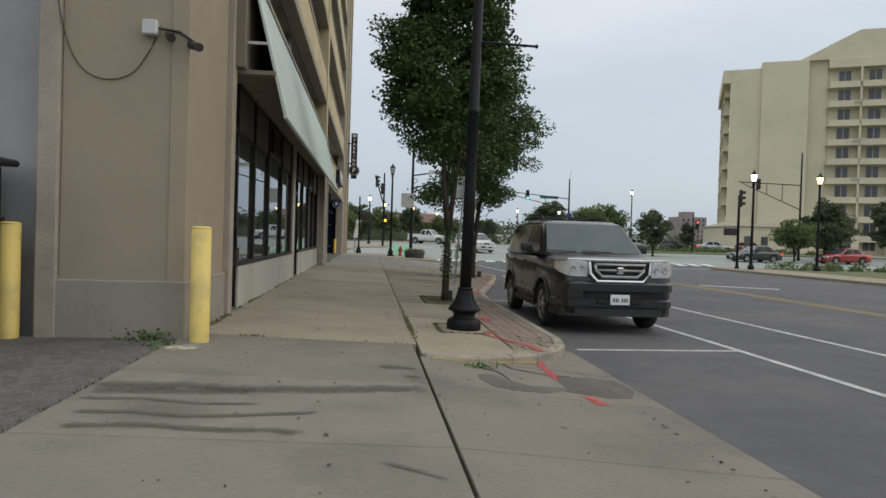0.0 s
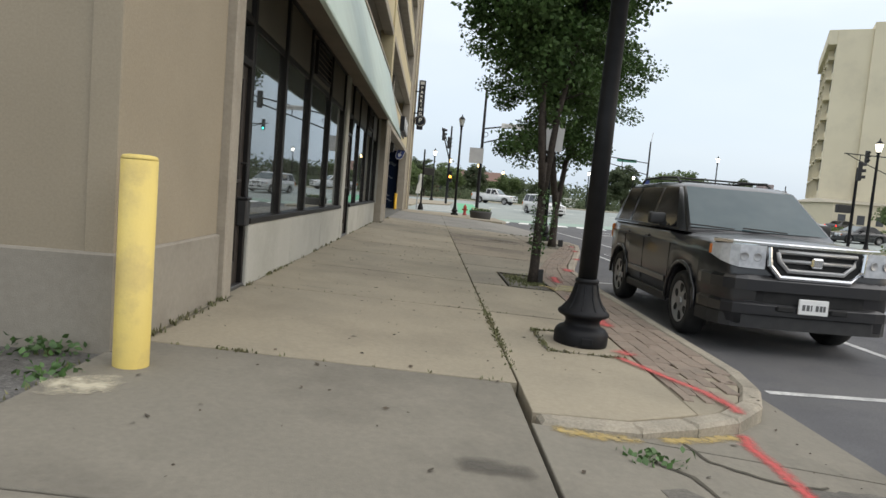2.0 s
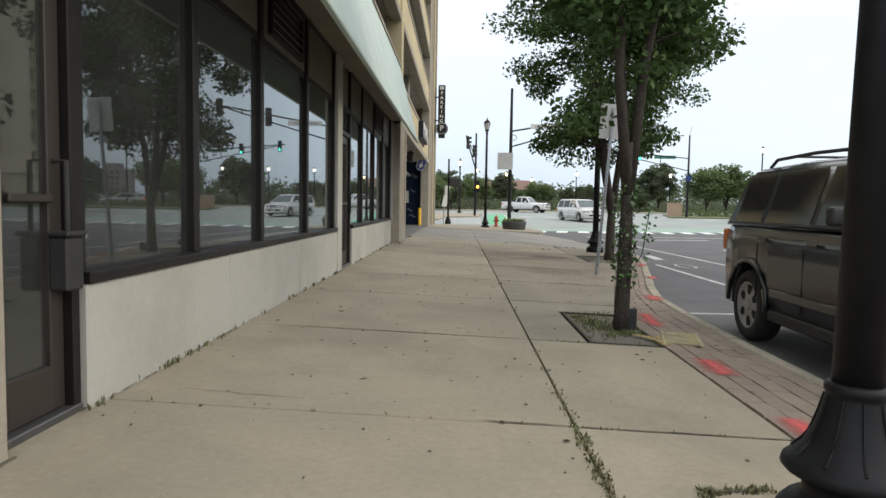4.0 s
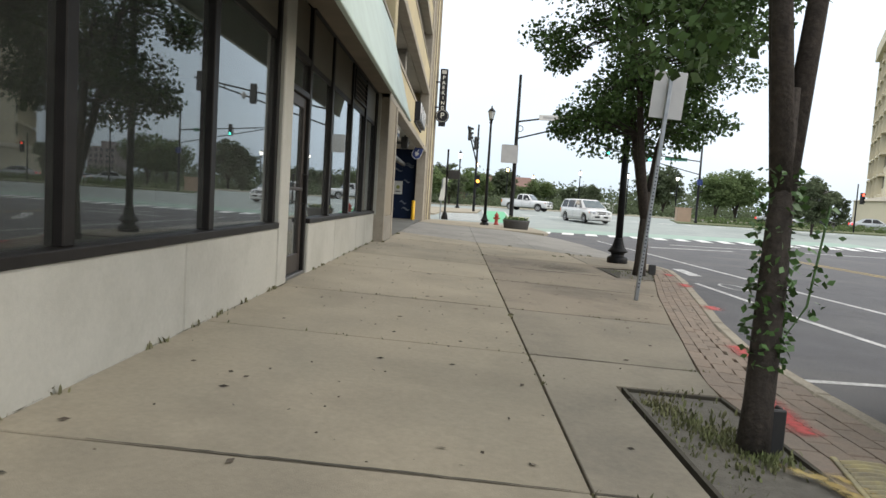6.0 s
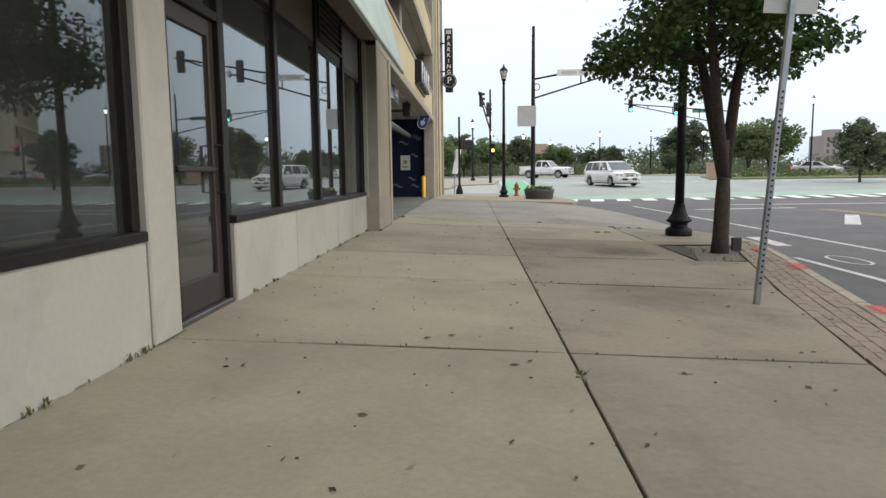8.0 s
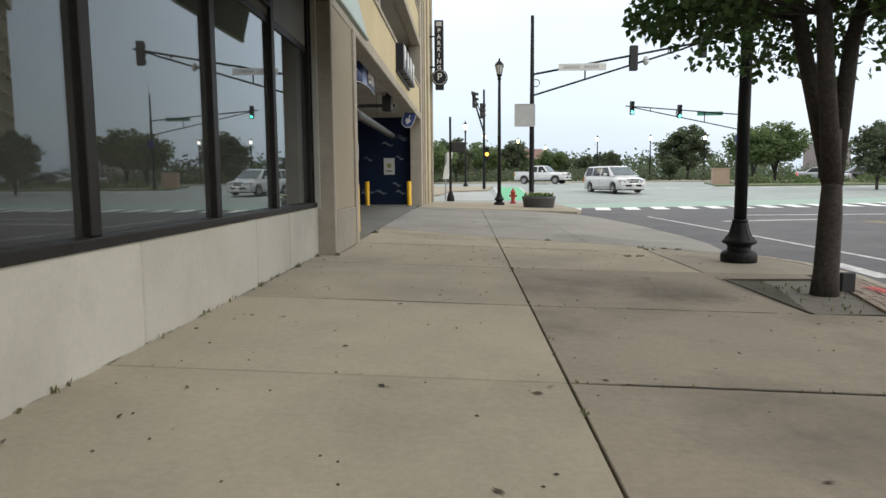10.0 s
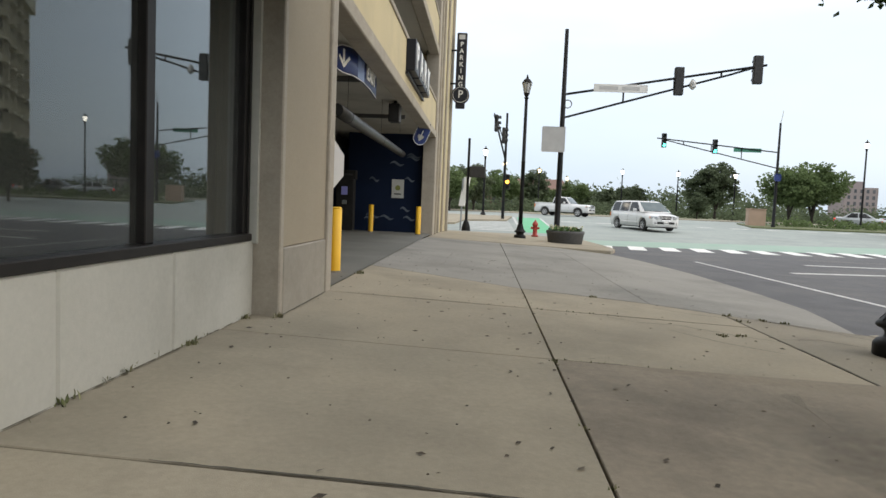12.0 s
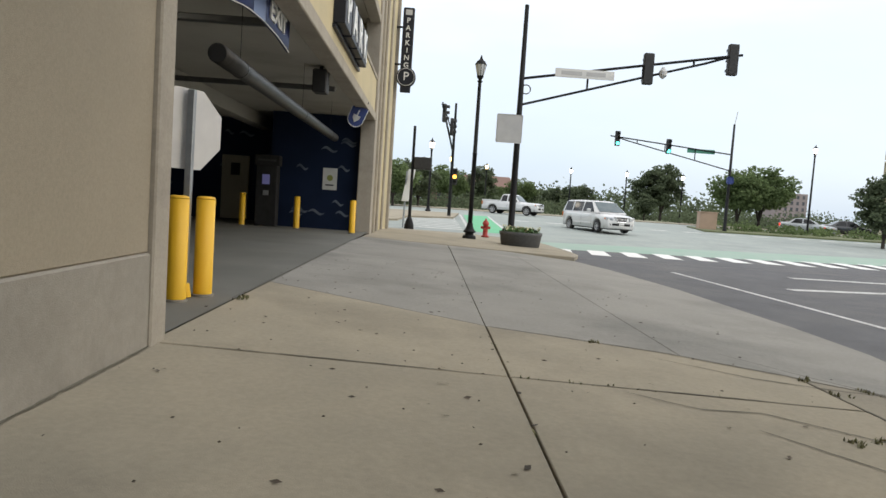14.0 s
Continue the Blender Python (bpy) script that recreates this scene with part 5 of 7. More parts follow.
# ---- street furniture ----
def street_lamp(x, y, z, label, lean=0.0, arm=True, lit=None, height=6.45, small=False):
    s = thing("street_lamp", label, "street lamp", pose(x, y, z, 0, lean, 0), "street lamps")
    n = 12 if small else 28
    part("base", lathe([(0.232, 0.0), (0.238, 0.02), (0.238, 0.105), (0.228, 0.125), (0.215, 0.14), (0.205, 0.15), (0.165, 0.165), (0.152, 0.19), (0.152, 0.215), (0.17, 0.24), (0.215, 0.26), (0.228, 0.275), (0.224, 0.295), (0.195, 0.32), (0.16, 0.36), (0.13, 0.42), (0.112, 0.48), (0.10, 0.535), (0.096, 0.55), (0.103, 0.555), (0.105, 0.572), (0.098, 0.585), (0.086, 0.59)], n), BLACKP, s, "fluted black iron base", not small)
    if not small:
        for k in range(10):
            a = k * math.pi / 5
            part("flute_rib", tube([(r * math.cos(a), r * math.sin(a), z) for r, z in ((0.195, 0.322), (0.161, 0.36), (0.131, 0.42), (0.113, 0.48), (0.099, 0.54))], 0.006, 5), BLACKP, s)
        part("access_plate", box(-0.05, 0.05, -0.244, -0.234, 0.03, 0.09, 0.004), BLACKP, s, "small worn cover plate")
    part("pole", lathe([(0.083, 0.585), (0.079, 2.0), (0.076, 3.0), (0.086, 3.01), (0.086, 3.05), (0.074, 3.06), (0.06, height - 0.95)], n), BLACKP, s, "", not small)
    h = height - 0.95
    part("collar", lathe([(0.06, h), (0.10, h + 0.05), (0.05, h + 0.1), (0.11, h + 0.18), (0.12, h + 0.24)], 12), BLACKP, s)
    part("lantern", lathe([(0.10, h + 0.24), (0.19, h + 0.62), (0.17, h + 0.66)], 8), lit or LAMP_OFF, s, "lit frosted lantern" if lit else "frosted lantern")
    if not small:
        for k in range(8):
            a = k * math.pi / 4
            part("lantern_rib", tube([(0.105 * math.cos(a), 0.105 * math.sin(a), h + 0.24), (0.195 * math.cos(a), 0.195 * math.sin(a), h + 0.63)], 0.008, 5), BLACKP, s)
    part("cap", lathe([(0.21, h + 0.63), (0.14, h + 0.74), (0.05, h + 0.82), (0.02, h + 0.95)], 10), BLACKP, s)
    if arm:
        part("banner_arm", tube([(0, 0, 4.0), (0.84, 0, 4.0)], 0.018, 8), BLACKP, s)
        part("arm_ball", lathe([(0.01, -0.03), (0.03, 0.0), (0.01, 0.03)], 8, at=(0.85, 0, 4.0)), BLACKP, s)
    return s


street_lamp(1.35, 9.17, walk_z(1.35, 9.2), "tall black cast-iron street lamp beside the kerb", lean=0.9)
street_lamp(3.82, 25.68, walk_z(3.8, 25.7), "tall black cast-iron street lamp beside a tree", arm=False)
street_lamp(1.52, 46.2, -0.25, "tall black cast-iron street lamp on the corner", arm=False)
for x, y, lit in ((27.4, 38, LAMP_WARM), (23.1, 38, LAMP_COOL), (27.6, 95, LAMP_COOL), (21.4, 95, LAMP_COOL), (15.5, 96, LAMP_COOL), (32.9, 128, LAMP_COOL), (2.0, 88, LAMP_WARM), (6.5, 100, LAMP_WARM), (12.0, 118, LAMP_WARM), (0.0, 70, LAMP_COOL)):
    street_lamp(x, y, road_z(y) - 0.12 + (0.12 if y < 43 else 0), "lit black street lamp across the intersection", arm=False, lit=lit, height=6.2 if y < 50 else 5.4, small=True)


street_lamp(30.9, 76, road_z(76) - 0.1, "tall lit street lamp on the planted island", arm=False, lit=LAMP_COOL, height=7.4, small=True)


def signal_head(parent, m, lit=None, facing_back=True):
    h = part("signal_head", box(-0.17, 0.17, -0.10, 0.10, -0.52, 0.52, 0.03), BLACKM, parent, "black traffic signal housing")
    h.matrix_basis = m
    for i, z in enumerate((0.34, 0.0, -0.34)):
        on = lit is not None and ((lit is SIG_R and i == 0) or (lit is SIG_O and i == 1) or (lit is SIG_G and i == 2))
        part("lens", lathe([(0.12, 0.0), (0.1, 0.02), (0.02, 0.03)], 14), lit if on else UNDER, h, "lit lens" if on else "").matrix_basis = pose(0, -0.10, z, 90, 0, 0)
        bm = tube([(0.13 * math.cos(a), -0.10 - 0.0, z + 0.13 * math.sin(a)) for a in (-0.3, 0.4, 1.2, 1.95, 2.75, 3.44)], 0.012, 4)
        part("visor", bm, BLACKM, h)
        bm = bmesh.new()
        arc_pts = [(0.13 * math.cos(a), z + 0.13 * math.sin(a)) for a in (-0.3, 0.4, 1.2, 1.95, 2.75, 3.44)]
        fr = [bm.verts.new((x, -0.10, zz)) for x, zz in arc_pts]
        bk = [bm.verts.new((x, -0.28, zz)) for x, zz in arc_pts]
        for k in range(5):
            bm.faces.new((fr[k], fr[k + 1], bk[k + 1], bk[k]))
        part("visor", bm, BLACKM, h)
    return h


def mast(label, m, height, arm_len, rise, z_up, z_low, heads, sign_mat, sign_at, facing):
    """A signal mast with a two-chord arm along +x. heads: distances along the arm with their lit lens."""
    s = thing("traffic_signal", label, "traffic light", m)
    part("pole", lathe([(0.16, 0.0), (0.155, 0.2), (0.115, 0.25), (0.105, 3.0), (0.07, height)], 14), BLACKP, s, "", True)
    end = Vector((arm_len, 0, z_up + rise))
    up = [Vector((0, 0, z_up)).lerp(end, k / 6) for k in range(7)]
    lo = [Vector((0, 0, z_low)).lerp(end, k / 6) for k in range(7)]
    part("upper_arm", tube(up, 0.045, 8), BLACKP, s)
    part("lower_arm", tube(lo[:-1] + [up[-1] - Vector((0.25, 0, 0.03))], 0.04, 8), BLACKP, s)
    for f in (0.3, 0.55, 0.78):
        part("strut", tube([Vector((0, 0, z_up)).lerp(end, f), Vector((0, 0, z_low)).lerp(end, f)], 0.035, 6), BLACKP, s)
    for d, lit in heads:
        q = Vector((0, 0, z_up)).lerp(end, d / arm_len)
        signal_head(s, pose(q.x, -0.05 if facing > 0 else 0.05, q.z - 0.12, 0, 0, 0 if facing > 0 else 180), lit)
    if sign_at:
        q = Vector((0, 0, z_up)).lerp(end, sign_at / arm_len)
        part("name_plate", box(q.x - 1.0, q.x + 1.0, -0.07, -0.05, q.z - 0.24, q.z + 0.06, 0.01), sign_mat, s, "plain street name plate")
        for a, b in ((-0.8, -0.1), (0.05, 0.7)):
            part("lettering_bar", box(q.x + a, q.x + b, -0.075, -0.071, q.z - 0.15, q.z - 0.02), WHITE if sign_mat is STREETG else ALU, s)
    return s


near_mast = mast("black steel traffic signal mast rising behind the round planter", pose(2.86, 45.25, -0.36), 8.1, 7.4, 1.30, 5.68, 4.80, ((4.25, None), (7.1, None)), WHITE, 2.1, -1)
part("sign_back", box(-0.75, 0.12, -0.13, -0.11, 3.5, 4.45, 0.03), ALU, near_mast, "plain back of a square sign")
part("cable_ring", tube([(0.16 + 0.15 * math.cos(a * math.pi / 8), -0.05, 5.32 + 0.15 * math.sin(a * math.pi / 8)) for a in range(17)], 0.02, 6), BLACKM, near_mast)
part("camera_dome", lathe([(0.03, 0.0), (0.13, 0.1), (0.13, 0.25), (0.05, 0.38)], 12, at=(4.75, 0, 6.0)), ALU, near_mast, "grey dome camera")
far_mast = mast("black traffic signal mast with green lights across the intersection", pose(21.4, 70, road_z(70), 0, 0, 180), 7.7, 8.8, 0.75, 5.55, 4.4, ((8.3, SIG_G), (4.6, SIG_G)), STREETG, 2.2, -1)
part("antenna", tube([(0, 0, 7.6), (-0.15, 0, 8.6)], 0.03, 5), ALU, far_mast)
part("route_sign", box(-0.24, 0.24, 0.12, 0.15, 3.45, 4.0, 0.09), SIGNBLUE, far_mast, "small blue route sign")
left_mast = thing("traffic_signal", "black traffic signal pole with an arm over the side street", "traffic light", pose(1.35, 65, road_z(65) - 0.1))
part("pole", lathe([(0.16, 0.0), (0.11, 0.25), (0.07, 7.3)], 12), BLACKP, left_mast)
part("arm", tube([(0, 0, 4.2), (-0.9, -4.0, 6.6)], 0.06, 8), BLACKP, left_mast)
part("arm_brace", tube([(0, 0, 5.1), (-0.9, -4.0, 6.7)], 0.04, 6), BLACKP, left_mast)
signal_head(left_mast, pose(-0.75, -3.3, 6.2, 0, 0, 80), None)
signal_head(left_mast, pose(-0.2, -1.0, 5.7, 0, 0, 80), None)
signal_head(left_mast, pose(0.2, 0, 2.7, 0, 0, 0), SIG_O)
right_mast = mast("black traffic signal mast beside the apartment block", pose(42.0, 61, road_z(61), 0, 0, 180), 10.6, 6.5, 0.1, 7.4, 5.0, ((4.5, None),), STREETG, 0, -1)
ped = thing("traffic_signal", "red signal on a slim black post across the intersection", "traffic light", pose(36.6, 72, road_z(72) - 0.1))
part("pole", lathe([(0.14, 0.0), (0.07, 0.25), (0.05, 4.6)], 10), BLACKP, ped)
signal_head(ped, pose(0.45, -0.05, 3.3, 0, 0, 0), SIG_R)
ped2 = thing("traffic_signal", "pair of signals on a black pole by the planted corner", "traffic light", pose(22.9, 39.2, -0.25))
part("pole", lathe([(0.16, 0.0), (0.09, 0.25), (0.07, 4.6)], 10), BLACKP, ped2)
signal_head(ped2, pose(-0.05, -0.25, 4.4, 0, 0, 60), None)
part("walk_box", box(-0.9, -0.15, -0.15, 0.15, 2.1, 2.55, 0.03), BLACKM, ped2)
post = thing("crossing_post", "black pedestrian signal post on the corner", "signal post", pose(-0.74, 50, -0.17))
part("base", lathe([(0.2, 0), (0.19, 0.18), (0.12, 0.4), (0.07, 0.5)], 14), BLACKP, post)
part("pole", lathe([(0.065, 0.45), (0.055, 4.2)], 12), BLACKP, post)
part("walk_box", box(0.06, 0.78, -0.14, 0.14, 2.45, 2.95, 0.03), BLACKM, post, "black pedestrian signal box")
board = thing("sign_board", "pale tilted board on a thin steel post", "sign", pose(-1.0, 53, road_z(53) - 0.02))
part("post", tube([(-0.1, 0, -0.1), (-0.05, 0, 2.6)], 0.04, 8), GALV, board)
part("tilted_panel", box(-0.03, 0.03, -0.2, 0.2, -0.75, 0.75, 0.01), WHITE, board, "pale tilted panel").matrix_basis = pose(0.05, -0.1, 1.95, 0, 14, 50)

hyd = thing("fire_hydrant", "red fire hydrant on the corner pavement", "fire hydrant", pose(2.33, 49, -0.26))
part("barrel", lathe([(0.15, 0), (0.15, 0.06), (0.1, 0.08), (0.1, 0.48), (0.13, 0.5), (0.13, 0.54), (0.1, 0.62), (0.04, 0.68), (0.03, 0.74)], 14), HYD, hyd, "", True)
part("outlet", tube([(-0.19, 0, 0.38), (0.19, 0, 0.38)], 0.055, 10), HYD, hyd)
part("outlet", tube([(0, -0.2, 0.32), (0, 0, 0.32)], 0.07, 10), HYD, hyd)

plz = -0.35
planter = thing("planter", "round dark stone planter with pale yellow flowers", "planter", pose(3.05, 44.1, plz) @ Matrix.Diagonal((1.12, 1.12, 1.06, 1)))
part("tub", lathe([(0.50, 0.0), (0.54, 0.03), (0.60, 0.42), (0.62, 0.45), (0.62, 0.53), (0.58, 0.53), (0.55, 0.46)], 32), PLANT, planter, "", True)
part("soil", lathe([(0.55, 0.40), (0.54, 0.49)], 24), SOIL, planter)

# square sign seen from behind, on a perforated steel post that leans
sp = thing("sign_post", "leaning perforated steel post with a sign seen from behind", "road sign", pose(2.50, 19.08, walk_z(2.5, 19.1), 0, 4.2, 0))
bm = box(-0.025, 0.025, -0.025, 0.025, 0, 3.05, 0.004)
part("post", bm, GALV, sp, "perforated galvanized post")
for k in range(34):
    part("hole", box(-0.009, 0.009, -0.0275, -0.0255, 0.18 + k * 0.05, 0.198 + k * 0.05), UNDER, sp)
plate = part("sign_plate", box(-0.215, 0.215, 0.028, 0.034, 2.49, 3.12, 0.002), ALU, sp, "blank grey sign back")
plate.matrix_basis = pose(0, 0, 0, 0, 0, -6)


def bollard(x, y, z, h, r, material, label):
    b = thing("bollard", label, "bollard", pose(x, y, z), "yellow bollards")
    part("post", lathe([(r * 1.01, 0), (r, 0.02), (r, h - 0.03)], 24), material, b, "", True)
    part("cap", lathe([(r, h - 0.029), (r * 0.985, h - 0.018), (r * 0.9, h - 0.006), (r * 0.6, h)], 24), material, b, "", True)
    part("footing", lathe([(r * 1.25, -0.03), (r * 1.2, 0.008), (r * 1.02, 0.012)], 20), CONC_NEAR, b, "worn concrete collar")
    return b


bollard(-1.71, 7.07, -0.05, 1.21, 0.098, YEL, "worn pale yellow steel bollard beside the building corner")
bollard(-3.62, 7.2, -0.05, 1.2, 0.095, YEL, "worn pale yellow steel bollard beside the alley wall")
for x, y in ((-2.12, 28.36), (-2.02, 28.74), (-3.69, 41.5), (-2.05, 40.9), (-5.22, 41.5)):
    bollard(x, y, -0.012, 0.9, 0.083, YEL2, "bright yellow steel bollard in the garage mouth")

# things on the corner pier
cams = thing("security_camera", "pair of small dark security cameras on the corner", "security camera", pose(-1.98, 7.3, 3.05))
part("mount_box", box(-0.42, -0.26, -0.09, -0.001, 0.08, 0.24, 0.015), ALU, cams, "grey junction box")
for a, b in (((-0.16, -0.02, 0.1), (-0.08, -0.22, 0.02)), ((0.06, 0.0, 0.02), (0.2, -0.22, -0.06))):
    part("camera_body", tube([a, b], 0.045, 10), BLACKM, cams)
part("bracket", tube([(-0.26, -0.04, 0.16), (-0.05, -0.03, 0.14), (0.1, -0.04, 0.04)], 0.014, 6), BLACKM, cams)
cable0 = [(-3.3, 7.24, 4.2), (-3.22, 7.24, 3.4), (-3.12, 7.285, 2.95), (-2.95, 7.285, 2.72), (-2.72, 7.285, 2.66), (-2.5, 7.285, 2.74), (-2.35, 7.285, 2.95), (-2.27, 7.28, 3.12)]
cable = []
for i in range(len(cable0) - 1):
    q = [Vector(cable0[max(0, min(len(cable0) - 1, i + k))]) for k in (-1, 0, 1, 2)]
    for f in (0.0, 0.25, 0.5, 0.75):
        cable.append(0.5 * (2 * q[1] + (q[2] - q[0]) * f + (2 * q[0] - 5 * q[1] + 4 * q[2] - q[3]) * f * f + (3 * q[1] - q[0] - 3 * q[2] + q[3]) * f ** 3))
cable.append(Vector(cable0[-1]))
tagged(part("cable", tube(cable, 0.006, 6), DOORM), "thin black cable sagging across the stucco", "cable")

bin_ = thing("dumpster", "brown steel dumpster with a black lid in the yard", "dumpster", pose(-4.76, 6.75, -0.06))
part("bin_body", prism([(-1.0, -0.6), (0.98, -0.6), (0.98, 0.65), (-1.0, 0.65)], 0.12, 1.25), mat("rusty_brown_steel", (0.05, 0.03, 0.025), (0.035, 0.022, 0.02), 6, 0.7, 0.3, 40), bin_)
part("lid", box(-1.05, 1.1, -0.7, 0.7, 1.78, 1.85, 0.02), BLACKM, bin_, "black plastic lid")
part("upper_body", box(-1.0, 0.95, -0.5, 0.65, 1.25, 1.78, 0.02), BLACKM, bin_)
part("side_pocket", box(0.98, 1.06, -0.3, 0.3, 1.1, 1.42, 0.01), bin_.children[0].data.materials[0], bin_)
for x in (-0.8, 0.8):
    part("foot", box(x - 0.08, x + 0.08, -0.5, 0.55, 0, 0.12), UNDER, bin_)

# ---- garage ----
wall("wall_navy", [(-4.4, -2.1, 42.45, 42.75, -0.2, 3.5), (-4.7, -4.4, 42.45, 45.2, -0.2, 3.5), (-14, -4.7, 45.0, 45.2, -0.2, 3.5)], NAVY, "dark navy painted wall with a wave mural")
wall("wall_garage_back", [(-13.9, -13.7, 26.9, 45.0, -0.2, 3.4)], NAVY, "dark rear wall of the garage")
for x in (-5.5, -9.5):
    wall("ceiling_beam", [(x - 0.2, x + 0.2, 26.9, 45.0, 2.98, 3.34)], CEIL, "painted concrete ceiling beam", "ceiling", 0.02)
for y in (31.5, 36.5):
    wall("ceiling_pipe", [(-13.5, -2.05, y - 0.05, y + 0.05, 3.1, 3.2)], DUCT, "grey pipe run under the ceiling", "pipe", 0.02)
mural = thing("wave_mural", "pale painted wave strokes on the navy wall", "mural", kind="structure")
rng = random.Random(4)
for i in range(26):
    on_end = i < 12
    x, z = (rng.uniform(-4.2, -2.3), rng.uniform(0.2, 3.1)) if on_end else (rng.uniform(-9, -4.9), rng.uniform(0.5, 3.1))
    y = 42.44 if on_end else 44.99
    w = rng.uniform(0.28, 0.5)
    vs, fs = [], []
    for k in range(9):
        u = k / 8
        zz = z + 0.06 * math.sin(u * 6.0)
        th = 0.045 * math.sin(math.pi * (0.08 + 0.84 * u))
        vs += [(x + w * (u - 0.5), y, zz - th), (x + w * (u - 0.5), y, zz + th), (x + w * (u - 0.5), y + 0.012, zz - th), (x + w * (u - 0.5), y + 0.012, zz + th)]
        if k:
            o = 4 * k
            fs += [(o - 4, o, o + 1, o - 3), (o - 3, o + 1, o + 3, o - 1), (o - 4, o - 2, o + 2, o)]
    raw("wave_stroke", vs, fs, WAVE, mural)
poster = thing("poster", "small pale notice board on the navy wall", "notice", pose(-2.95, 42.44, 1.46))
part("board", box(-0.21, 0.21, -0.02, 0.0, -0.32, 0.32, 0.004), mat("notice_paper", (0.62, 0.62, 0.58), (0.55, 0.55, 0.52), 5, 0.6), poster)
part("emblem", lathe([(0.09, 0.0), (0.085, 0.004)], 16), mat("olive_emblem", (0.28, 0.3, 0.08), None, 5, 0.6), poster).matrix_basis = pose(0, -0.022, 0.03, 90, 0, 0)
part("text_bar", box(-0.12, 0.12, -0.024, -0.02, -0.2, -0.16), SIGNDARK, poster)
kiosk = thing("pay_station", "black parking pay station with a small lit violet screen", "pay station", pose(-4.7, 42.16, 0.0))
part("cabinet", box(-0.3, 0.3, -0.2, 0.2, -0.02, 1.72, 0.02), UNDER, kiosk)
part("screen_bezel", box(-0.16, 0.16, -0.215, -0.2, 1.1, 1.52, 0.006), UNDER, kiosk)
part("screen", box(-0.11, 0.1, -0.222, -0.215, 1.18, 1.46), glow("violet_screen", (0.2, 0.2, 0.45), 0.16), kiosk, "dim violet lit screen")
part("keypad", box(-0.08, 0.08, -0.225, -0.2, 0.86, 1.0, 0.006), GALV, kiosk, "small steel keypad")
part("header_panel", box(-0.36, 0.36, -0.2, 0.16, 1.72, 2.02, 0.02), UNDER, kiosk)
part("text_bar", box(-0.26, 0.26, -0.206, -0.2, 1.84, 1.9), BLACKM, kiosk, "dull pale lettering bar")
door3 = thing("door_3", "closed white steel service door in the garage", "door", kind="structure")
part("door_leaf", box(-6.9, -6.0, 44.93, 44.99, 0.0, 2.1, 0.01), APT_D, door3)
part("window_pane", box(-6.6, -6.3, 44.915, 44.93, 1.45, 1.85), UNDER, door3, "dark door window")
duct = thing("duct", "long dull metal duct hung below the garage ceiling", "duct")


def duct_pt(y):
    return (-2.217 - 0.036 * (y - 29.5), y, 2.324 + 0.018 * (y - 29.5))


DUCTD = mat("dull_dark_duct", (0.034, 0.032, 0.028), (0.018, 0.017, 0.015), 9, 0.4, 0.08, 40, spec=0.3)
part("pipe", tube([duct_pt(29.5 + 1.12 * i) for i in range(11)], 0.102, 20), DUCTD, duct, "", True)
part("pipe_mouth", lathe([(0.095, 0.0), (0.09, 0.004)], 20), UNDER, duct, "dark open end").matrix_basis = pose(-2.217, 29.492, 2.324, 90, 0, 0)
for i in range(3):
    y = 30.4 + 4.6 * i
    part("band", tube([duct_pt(y - 0.02), duct_pt(y + 0.02)], 0.107, 20), DUCTD, duct)
    part("hanger", tube([duct_pt(y), (duct_pt(y)[0], y, 3.36)], 0.004, 5), UNDER, duct)
spk = thing("loudspeaker", "dark box hung under the garage ceiling", "loudspeaker", pose(-2.14, 35.2, 3.05))
part("housing", box(-0.13, 0.13, -0.18, 0.18, -0.2, 0.22, 0.02), BLACKM, spk)
part("bracket", box(-0.03, 0.03, -0.03, 0.03, 0.22, 0.34), BLACKM, spk)
for x, y in ((-3.7, 30.4), (-8, 33), (-8, 40)):
    gl = thing("ceiling_light", "lit round garage ceiling light", "ceiling light", pose(x, y, 3.2))
    part("housing", lathe([(0.16, 0.0), (0.18, 0.08), (0.1, 0.14)], 16), WHITE, gl)
    part("diffuser", lathe([(0.08, -0.05), (0.15, -0.02), (0.15, 0.0)], 16), TUBE, gl, "glowing diffuser")
    lp = bpy.data.lights.new("garage_lamp", "POINT")
    lp.energy, lp.shadow_soft_size, lp.color = 4, 0.15, (1.0, 0.93, 0.76)
    o = new("garage_lamp", lp)
    o.location = (x, y, 3.05)

# stop sign seen from behind
ss = thing("stop_sign", "octagonal sign seen from behind on a steel post", "road sign", pose(-2.13, 28.56, -0.01, 0, 0.4, 0))
part("post", box(-0.03, 0.03, -0.03, 0.03, 0, 1.82, 0.006), GALV, ss)
pl = part("sign_plate", lathe([(0.38, -0.003), (0.38, 0.003)], 8), ALU, ss, "blank grey octagon")
pl.matrix_basis = pose(-0.04, 0.04, 1.48, 90, 22.5, 56)
part("post_base", lathe([(0.07, 0), (0.05, 0.12)], 10), YEL2, ss)

# signs of the garage
ex = thing("exit_sign", "curved hanging blue exit sign with a white arrow", "sign")
NS = 14


EXIT_LINE = ((0.0, -2.27, 29.3, 3.075), (0.12, -2.17, 29.5, 3.085), (0.25, -2.06, 29.9, 3.11), (0.45, -2.03, 30.5, 3.125), (0.7, -2.03, 31.2, 3.12), (1.0, -2.06, 32.0, 3.10))


def exit_pt(u, v):
    """u along the sheet, v across its face: the round near end is curled towards the street."""
    x, y, mid = (lerp_table([(r[0], r[k]) for r in EXIT_LINE], u) for k in (1, 2, 3))
    return (x, y, mid + v * 0.205)


